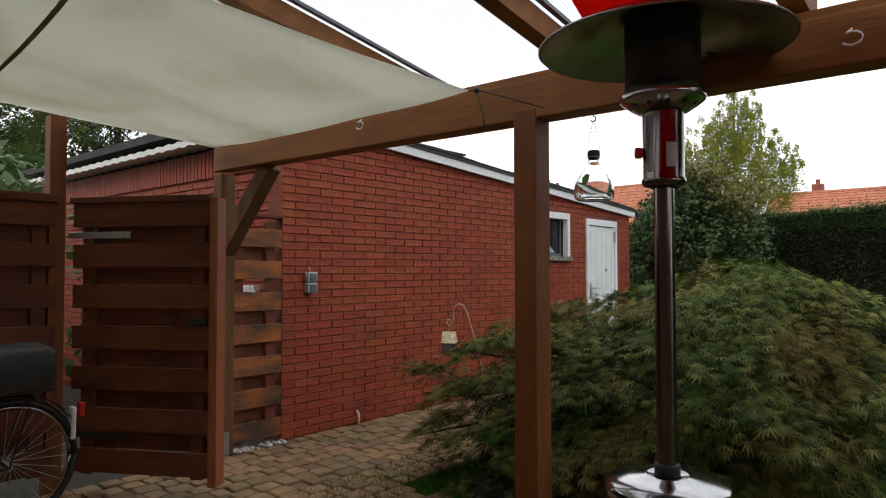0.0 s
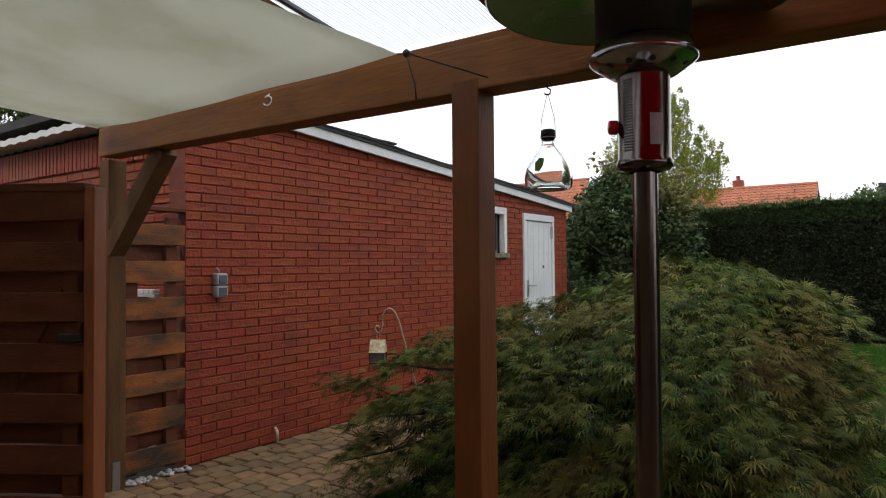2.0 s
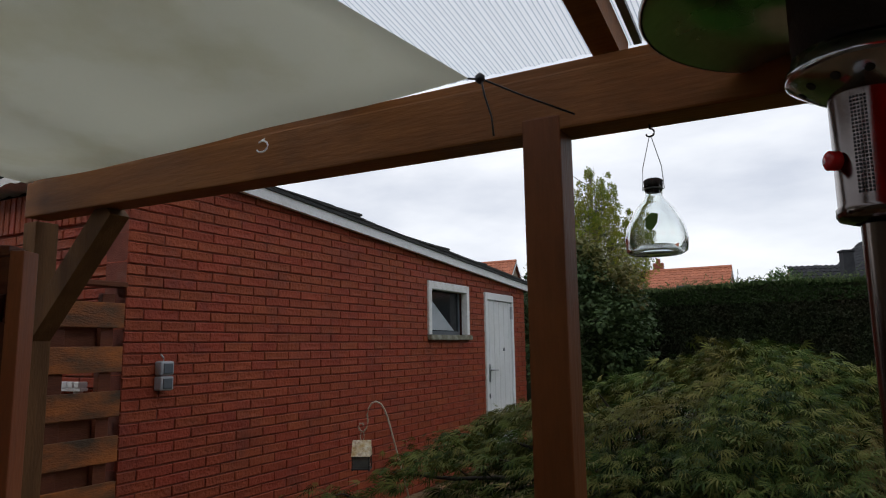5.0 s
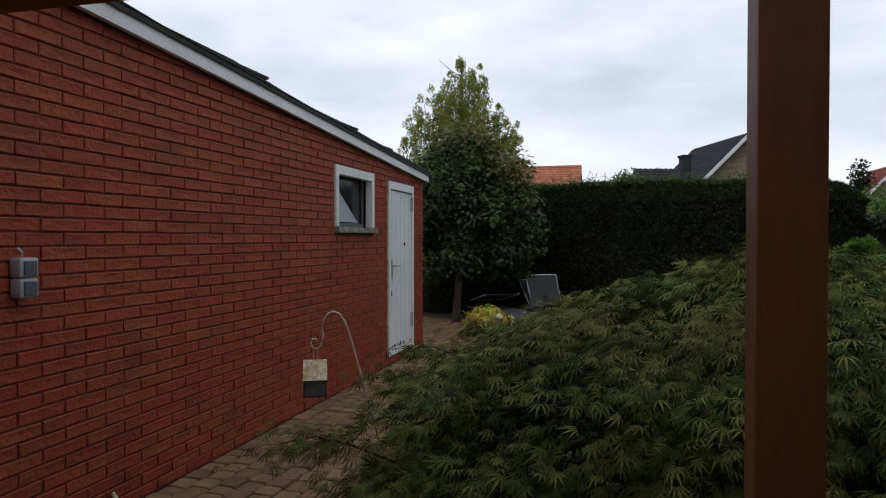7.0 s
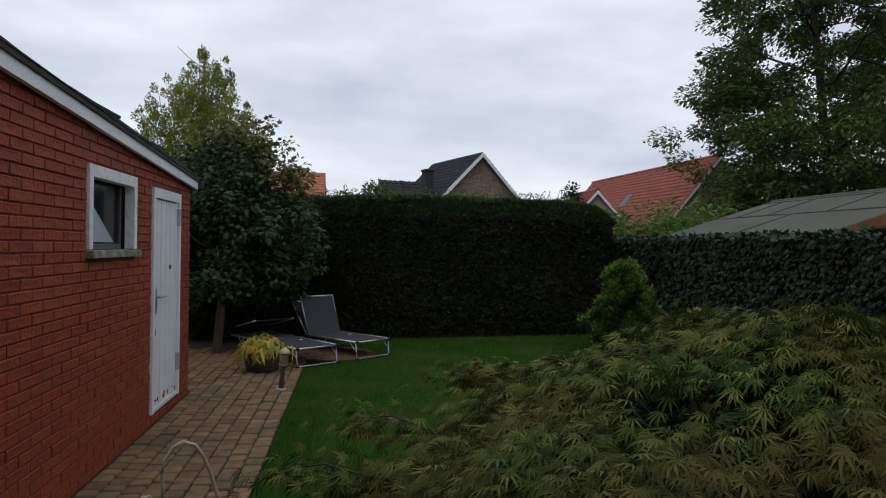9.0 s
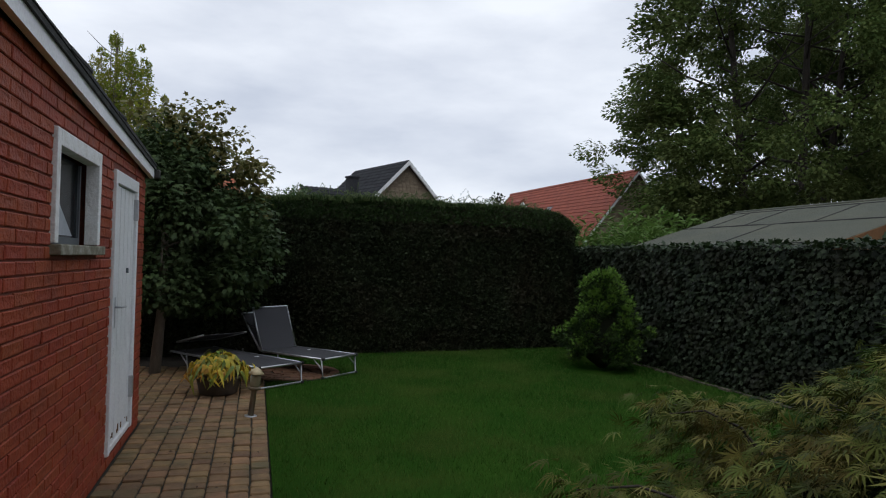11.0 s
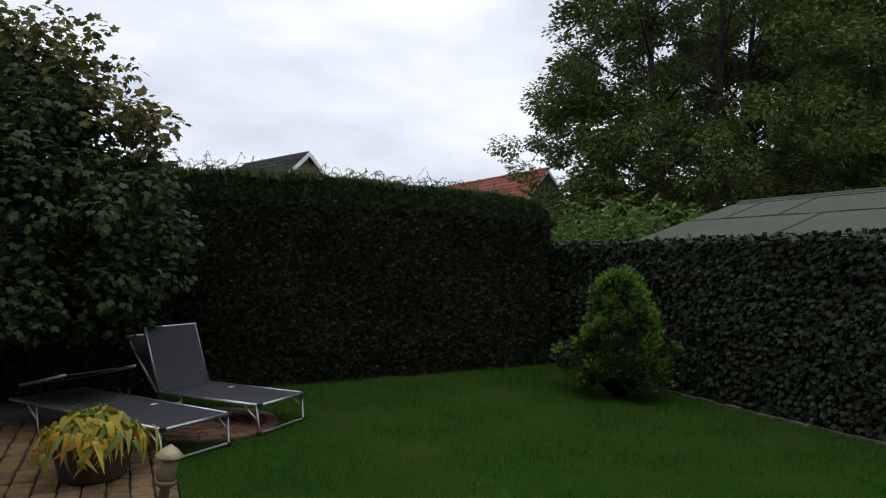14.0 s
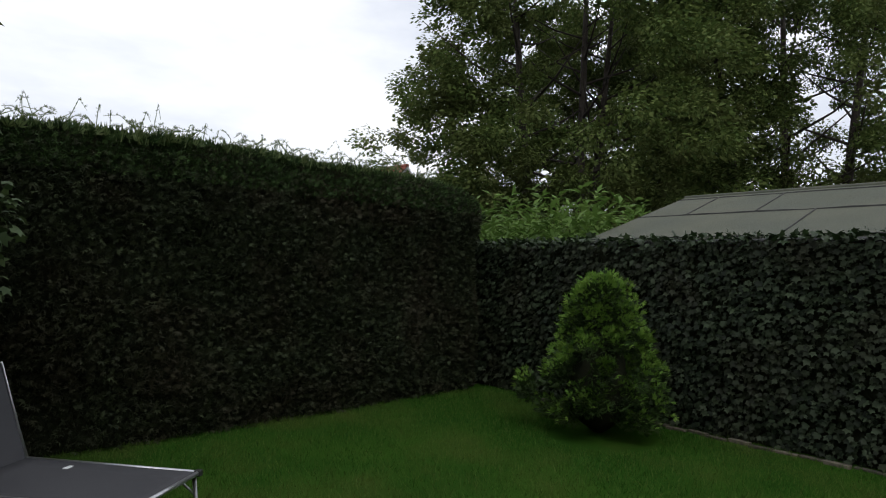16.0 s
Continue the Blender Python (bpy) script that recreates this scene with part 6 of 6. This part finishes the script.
house = tagged(empty("gable_house", (4.2, 37, -0.27), 19), "house with buff brick gable, white verge boards, slate roof", "house")
apex, eave, hw, dep = 6.8, 2.9, 3.95, 5.6
q = Geo().add([(-hw, 0, -0.05), (hw, 0, -0.05), (hw, 0, eave), (0, 0, apex - 0.1), (-hw, 0, eave), (-hw, dep, -0.05), (hw, dep, -0.05), (hw, dep, eave), (0, dep, apex - 0.1), (-hw, dep, eave)], [(0, 1, 2, 3, 4), (9, 8, 7, 6, 5), (0, 4, 9, 5), (1, 6, 7, 2)])
part("wall", q, BUFF, house)
q = Geo()
for r in range(34):
    z = 3.0 + 0.1 * r
    w = (hw - 0.1) * (apex - 0.25 - z) / (apex - eave)
    if w < 0.1:
        break
    x = -w + (0.12 if r % 2 else 0)
    while x < w - 0.2:
        q.box(x + 0.01, -0.03, z + 0.008, min(w, x + 0.23), 0.0, z + 0.092)
        x += 0.24
part("gable_bricks", q, BUFF, house, "rows of buff and brown bricks")
for s in (-1, 1):
    tiled((s * (hw + 0.3), -0.35, eave - 0.3), (s * (hw + 0.3), dep, eave - 0.3), (0, dep, apex), (0, -0.35, apex), 20, 34, TILEG, house, "slate grey tiles")
    q = Geo().add([(s * (hw + 0.3), -0.4, eave - 0.52), (0, -0.4, apex - 0.22), (0, -0.4, apex - 0.01), (s * (hw + 0.3), -0.4, eave - 0.31), (s * (hw + 0.3), -0.3, eave - 0.52), (0, -0.3, apex - 0.22), (0, -0.3, apex - 0.01), (s * (hw + 0.3), -0.3, eave - 0.31)], [(0, 1, 2, 3), (7, 6, 5, 4), (0, 4, 5, 1), (1, 5, 6, 2), (2, 6, 7, 3), (3, 7, 4, 0)])
    part("verge_board", q, WHITE, house, "white verge board")
part("wing_wall", Geo().box(-4.4, 1.6, -0.05, -2.0, 6.0, 3.2), BUFF, house)
tiled((-4.5, 0.8, 3.15), (-1.2, 0.8, 3.15), (-1.2, 3.0, 5.4), (-4.5, 3.0, 5.4), 12, 12, TILEG, house, "slate grey tiles of the side wing")
part("wing_gable", Geo().add([(-4.45, 0.8, 3.1), (-4.45, 5.2, 3.1), (-4.45, 3.0, 5.35)], [(0, 1, 2)]), BUFF, house)
part("chimney", Geo().box(-2.95, 0.3, 3.0, -2.5, 0.8, 5.72, 0.02).box(-3.0, 0.25, 5.72, -2.45, 0.85, 5.82, 0.02), TILEG, house, "dark clad chimney")


def plain_house(name, at, rz, length, ridge, eave, half, mat, label, chimney=None):
    e = tagged(empty(name), label, "house")
    part("wall", Geo().add([(-length / 2, -half, -0.05), (length / 2, -half, -0.05), (length / 2, half, -0.05), (-length / 2, half, -0.05), (-length / 2, -half, eave), (length / 2, -half, eave), (length / 2, half, eave), (-length / 2, half, eave), (-length / 2, 0, ridge - 0.1), (length / 2, 0, ridge - 0.1)], [(0, 1, 5, 4), (1, 2, 6, 9, 5), (2, 3, 7, 6), (3, 0, 4, 8, 7)]), BUFF, e)
    for s in (-1, 1):
        tiled((-length / 2 - 0.2, s * (half + 0.3), eave - 0.3), (length / 2 + 0.2, s * (half + 0.3), eave - 0.3), (length / 2 + 0.2, 0, ridge), (-length / 2 - 0.2, 0, ridge), 22, int(length / 0.3), mat, e)
    part("ridge_tiles", Geo().tube([(-length / 2 - 0.2, 0, ridge), (length / 2 + 0.2, 0, ridge)], 0.12, 8), mat, e)
    for s in (-1, 1):
        part("verge_board", Geo().add([(s * (length / 2 + 0.22), -half - 0.3, eave - 0.5), (s * (length / 2 + 0.22), 0, ridge - 0.2), (s * (length / 2 + 0.22), half + 0.3, eave - 0.5), (s * (length / 2 + 0.22), half + 0.3, eave - 0.3), (s * (length / 2 + 0.22), 0, ridge), (s * (length / 2 + 0.22), -half - 0.3, eave - 0.3)], [(0, 1, 4, 5), (1, 2, 3, 4)]), WHITE, e, "white verge board")
    if chimney is not None:
        part("chimney", Geo().box(chimney - 0.3, 0.2, ridge - 0.8, chimney + 0.3, 0.7, ridge + 0.55, 0.03).lathe([(0.12, 0), (0.12, 0.25), (0.15, 0.27)], 12, (chimney, 0.45, ridge + 0.55)), TILER, e, "brick chimney")
    sk = part("skylight", Geo().box(-0.4, -0.02, -0.55, 0.4, 0.03, 0.55, 0.01), PANE, e, "small roof window")
    sk.matrix_world = pose(0.8, -half * 0.45, eave + (ridge - eave) * 0.55 + 0.1, -math.degrees(math.atan2(half + 0.3, ridge - eave + 0.3)), 0, 0)
    place(e, pose(*at, 0, 0, rz))
    return e


plain_house("orange_roof_house", (-7.45, 44.0, -0.15), 0, 6.4, 6.05, 2.6, 3.6, TILEO, "house with an orange tiled roof beyond the hedge", -0.9)
plain_house("orange_roof_house", (-24.0, 44.0, -0.15), 0, 12.0, 7.4, 2.6, 3.8, TILEO, "long house with an orange tiled roof", -2.0)
plain_house("red_roof_house", (17.25, 45.7, -0.3), -86, 16.6, 7.2, 2.4, 4.0, TILER, "house with a deep red tiled roof")
plain_house("red_roof_porch", (10.6, 38.5, -0.25), 90, 3.0, 5.0, 3.9, 1.0, TILER, "small red-roofed gable with white verge boards")

# bushes and a conifer at the horizon
for x, y, hgt, w, kind in ((-1.2, 36, 4.7, 1.0, 0), (0.3, 39, 5.0, 0.7, 1), (9.4, 37.5, 5.0, 0.7, 2), (-3.0, 35, 4.0, 1.2, 0)):
    e = tagged(empty("distant_bush" if kind < 2 else "distant_conifer", (x, y, 0)), ("rounded green bush", "thin-leaved young tree", "small dark conifer")[kind] + " beyond the hedge", "bush" if kind < 2 else "conifer")
    cent = []
    for i in range(46):
        h = rng.random()
        rm = w * (math.sin(math.pi * (0.2 + 0.75 * h)) ** 0.6 if kind < 2 else (1 - h) * 1.1 + 0.05)
        a = 2 * math.pi * rng.random()
        cent.append((rm * rng.random() ** 0.5 * math.cos(a), rm * rng.random() ** 0.5 * math.sin(a), hgt * (0.45 + 0.55 * h)))
    P, D, N, S = clumps(cent, [0.4 if kind != 1 else 0.28] * 46, 40 if kind != 1 else 16, 0.16, 0.0)
    leaves("crown", P, D, N, S, *OVAL, (SHRUB, BIGLEAF, HEDGE)[kind], e)
    part("trunk", Geo().tube([(0, 0, -0.05), (0, 0, hgt * 0.9)], 0.08, 6, 0.02), DARKBARK, e)

# ---- bricks of the garage wall ----
BL_, BH_, MJ = 0.2615, 0.0672, 0.0085
brick_meshes = []
for k in range(6):
    def jit(s):
        return s * float(rng.normal())
    q = Geo()
    L, H, T = BL_ - MJ, BH_ - MJ, 0.028
    vs = [(-T, 0, 0), (-T, L, 0), (-T, L, H), (-T, 0, H)]
    vs += [(-0.004, jit(0.001), jit(0.0008)), (-0.004, L + jit(0.001), jit(0.0008)), (-0.004, L + jit(0.001), H + jit(0.0008)), (-0.004, jit(0.001), H + jit(0.0008))]
    vs += [(jit(0.0012), 0.005, 0.005), (jit(0.0012), L - 0.005, 0.005), (jit(0.0012), L - 0.005, H - 0.005), (jit(0.0012), 0.005, H - 0.005)]
    # a rough dent across the face
    vs += [(-0.002 + jit(0.0012), L * (0.35 + 0.3 * rng.random()), H * (0.35 + 0.3 * rng.random()))]
    fs = [(0, 1, 5, 4), (1, 2, 6, 5), (2, 3, 7, 6), (3, 0, 4, 7), (4, 5, 9, 8), (5, 6, 10, 9), (6, 7, 11, 10), (7, 4, 8, 11), (8, 9, 12), (9, 10, 12), (10, 11, 12), (11, 8, 12)]
    q.add(vs, fs)
    brick_meshes.append(q)
brick_data = [mesh("brick", q.v, q.f, BRICK) for q in brick_meshes]
rest = Geo()


def brick(k, m, ys, single):
    if single:
        o = new("brick", brick_data[k])
        o.matrix_world = m @ Matrix.Diagonal((1, ys, 1, 1))
        o.parent = wall_east
    else:
        mm = m @ Matrix.Diagonal((1, ys, 1, 1))
        rest.add([mm @ Vector(v) for v in brick_meshes[k].v], brick_meshes[k].f)


for row in range(42):
    z = 0.003 + BH_ * row
    y = WALL_Y0 - (0.0 if row % 2 else 0.131)
    while y < WALL_Y1 - 0.02:
        a, b = max(y, WALL_Y0), min(y + BL_, WALL_Y1)
        y += BL_
        spans = [(a, b)]
        for o0, o1, p0, p1 in (WIN, DOOR):
            if z + BH_ > p0 + 0.005 and z < p1 - 0.005:
                new_spans = []
                for s0, s1 in spans:
                    if s1 <= o0 or s0 >= o1:
                        new_spans.append((s0, s1))
                    else:
                        if s0 < o0:
                            new_spans.append((s0, o0))
                        if s1 > o1:
                            new_spans.append((o1, s1))
                spans = new_spans
        for s0, s1 in spans:
            if s1 - s0 < 0.03 or z + BH_ > roof_z(s1) + 0.06:
                continue
            brick(int(rng.integers(6)), pose(WALL_X + 0.0012 * rng.normal(), s0 + 0.001, z, 0.3 * rng.normal(), 0, 0), (s1 - s0 - MJ) / (BL_ - MJ), s0 < 5.4 and len(wall_east.children) < 290)
tagged(part("brick_rest", rest, BRICKJ, wall_east), kind="stuff")
# the gable wall behind the gate, with a soldier course
rest = Geo()
for row in range(38):
    z = 0.003 + BH_ * row
    x = WALL_X - (0.0 if row % 2 else 0.131)
    if z > 2.18:
        continue
    while x > -9.4:
        brick_k = int(rng.integers(6))
        if x <= WALL_X:
            rest.add([pose(x - BL_, WALL_Y0, z) @ (Matrix(((0, 1, 0, 0), (-1, 0, 0, 0), (0, 0, 1, 0), (0, 0, 0, 1))) @ Vector(v)) for v in brick_meshes[brick_k].v], brick_meshes[brick_k].f)
        else:
            rest.add([pose(WALL_X - 0.131, WALL_Y0, z) @ (Matrix(((0, 1, 0, 0), (-1, 0, 0, 0), (0, 0, 1, 0), (0, 0, 0, 1))) @ Vector((v[0], v[1] * 0.5, v[2]))) for v in brick_meshes[brick_k].v], brick_meshes[brick_k].f)
        x -= BL_
x = WALL_X
while x > -9.4:
    k = int(rng.integers(6))
    rest.add([pose(x - BH_, WALL_Y0, 2.235) @ (Matrix(((0, 0, 1, 0), (-1, 0, 0, 0), (0, 1, 0, 0), (0, 0, 0, 1))) @ Vector(v)) for v in brick_meshes[k].v], brick_meshes[k].f)
    x -= BH_
tagged(part("brick_rest", rest, BRICKJ, wall_front), kind="stuff")

# ---- pavers ----
paving = tagged(part("paving", Geo().box(-5.7, 3.4, -0.05, LAWN_X - 0.01, 13.2, -0.014).box(-4.6, -1.66, -0.05, 3.0, 3.4, -0.014).box(LAWN_X - 0.01, 3.4, -0.05, -2.5, 4.6, -0.015), JOINT), "uneven grey-brown concrete block paving of path and terrace", "paving", kind="structure")
PW = 0.137
pm = {}
for L in (0.116, 0.14, 0.168):
    for k in range(3):
        q = Geo()
        w, l, cc = PW - 0.011, L - 0.011, 0.013
        rim = [(cc, 0), (w - cc, 0), (w, cc), (w, l - cc), (w - cc, l), (cc, l), (0, l - cc), (0, cc)]
        rim = [(x + 0.0022 * float(rng.normal()), y + 0.0022 * float(rng.normal())) for x, y in rim]
        vs = [(x, y, -0.03) for x, y in rim] + [(x, y, -0.005) for x, y in rim]
        vs += [(w / 2 + (x - w / 2) * 0.91, l / 2 + (y - l / 2) * 0.91, 0.003) for x, y in rim]
        fs = [(8 * s + t, 8 * s + (t + 1) % 8, 8 * s + 8 + (t + 1) % 8, 8 * s + 8 + t) for s in (0, 1) for t in range(8)]
        q.add(vs, fs + [tuple(range(16, 24))])
        pm[(L, k)] = (q, mesh("paver", q.v, q.f, PAVER))
rest = Geo()
count = 0
cols = int((3.0 + 4.0) / PW)
for c in range(cols + 1):
    x = -3.985 + c * PW
    y = -1.6 + 0.1 * float(rng.random())
    ymax = 13.1 if x + PW <= LAWN_X + 0.06 else (4.5 if x < -2.6 else 3.3)
    while y < ymax:
        L = (0.116, 0.14, 0.14, 0.168)[int(rng.integers(4))]
        k = int(rng.integers(3))
        m = pose(x, y, 0.003 * rng.normal(), 0.8 * rng.normal(), 0.8 * rng.normal(), 0.9 * rng.normal())
        if x < -2.7 and 5.6 < y < 10.4 and count < 295:
            o = new("paver", pm[(L, k)][1])
            o.matrix_world = m
            o.parent = paving
            count += 1
        else:
            rest.add([m @ Vector(v) for v in pm[(L, k)][0].v], pm[(L, k)][0].f)
        y += L
for c in range(-12, 0):
    x = -3.985 + c * PW
    y = 10.02 + 0.1 * float(rng.random())
    while y < 13.1:
        L = (0.116, 0.14, 0.14, 0.168)[int(rng.integers(4))]
        k = int(rng.integers(3))
        m = pose(x, y, 0.003 * rng.normal(), 0.8 * rng.normal(), 0.8 * rng.normal(), 0.9 * rng.normal())
        rest.add([m @ Vector(v) for v in pm[(L, k)][0].v], pm[(L, k)][0].f)
        y += L
tagged(part("paver_rest", rest, PAVERJ, paving), kind="stuff")
# crumbs of soil and fallen leaves on the path
P, D, N, S = [], [], [], []
n = 46
x, y = -3.9 + 1.0 * rng.random(n), 3.2 + 8 * rng.random(n)
tagged(leaves("fallen_leaves", np.stack([x, y, 0.008 + 0.004 * rng.random(n)], 1), unit(rnd(n) * np.array((1, 1, 0.15))), np.tile((0.0, 0.0, 1.0), (n, 1)) + rnd(n, 0.25), 0.02 + 0.02 * rng.random(n), *OVAL, leafmat("dry_leaf", ((0.03, 0.02, 0.012), (0.07, 0.04, 0.02)), 0.8, 0.1)), "dry fallen leaves on the paving", "fallen leaves", kind="stuff")
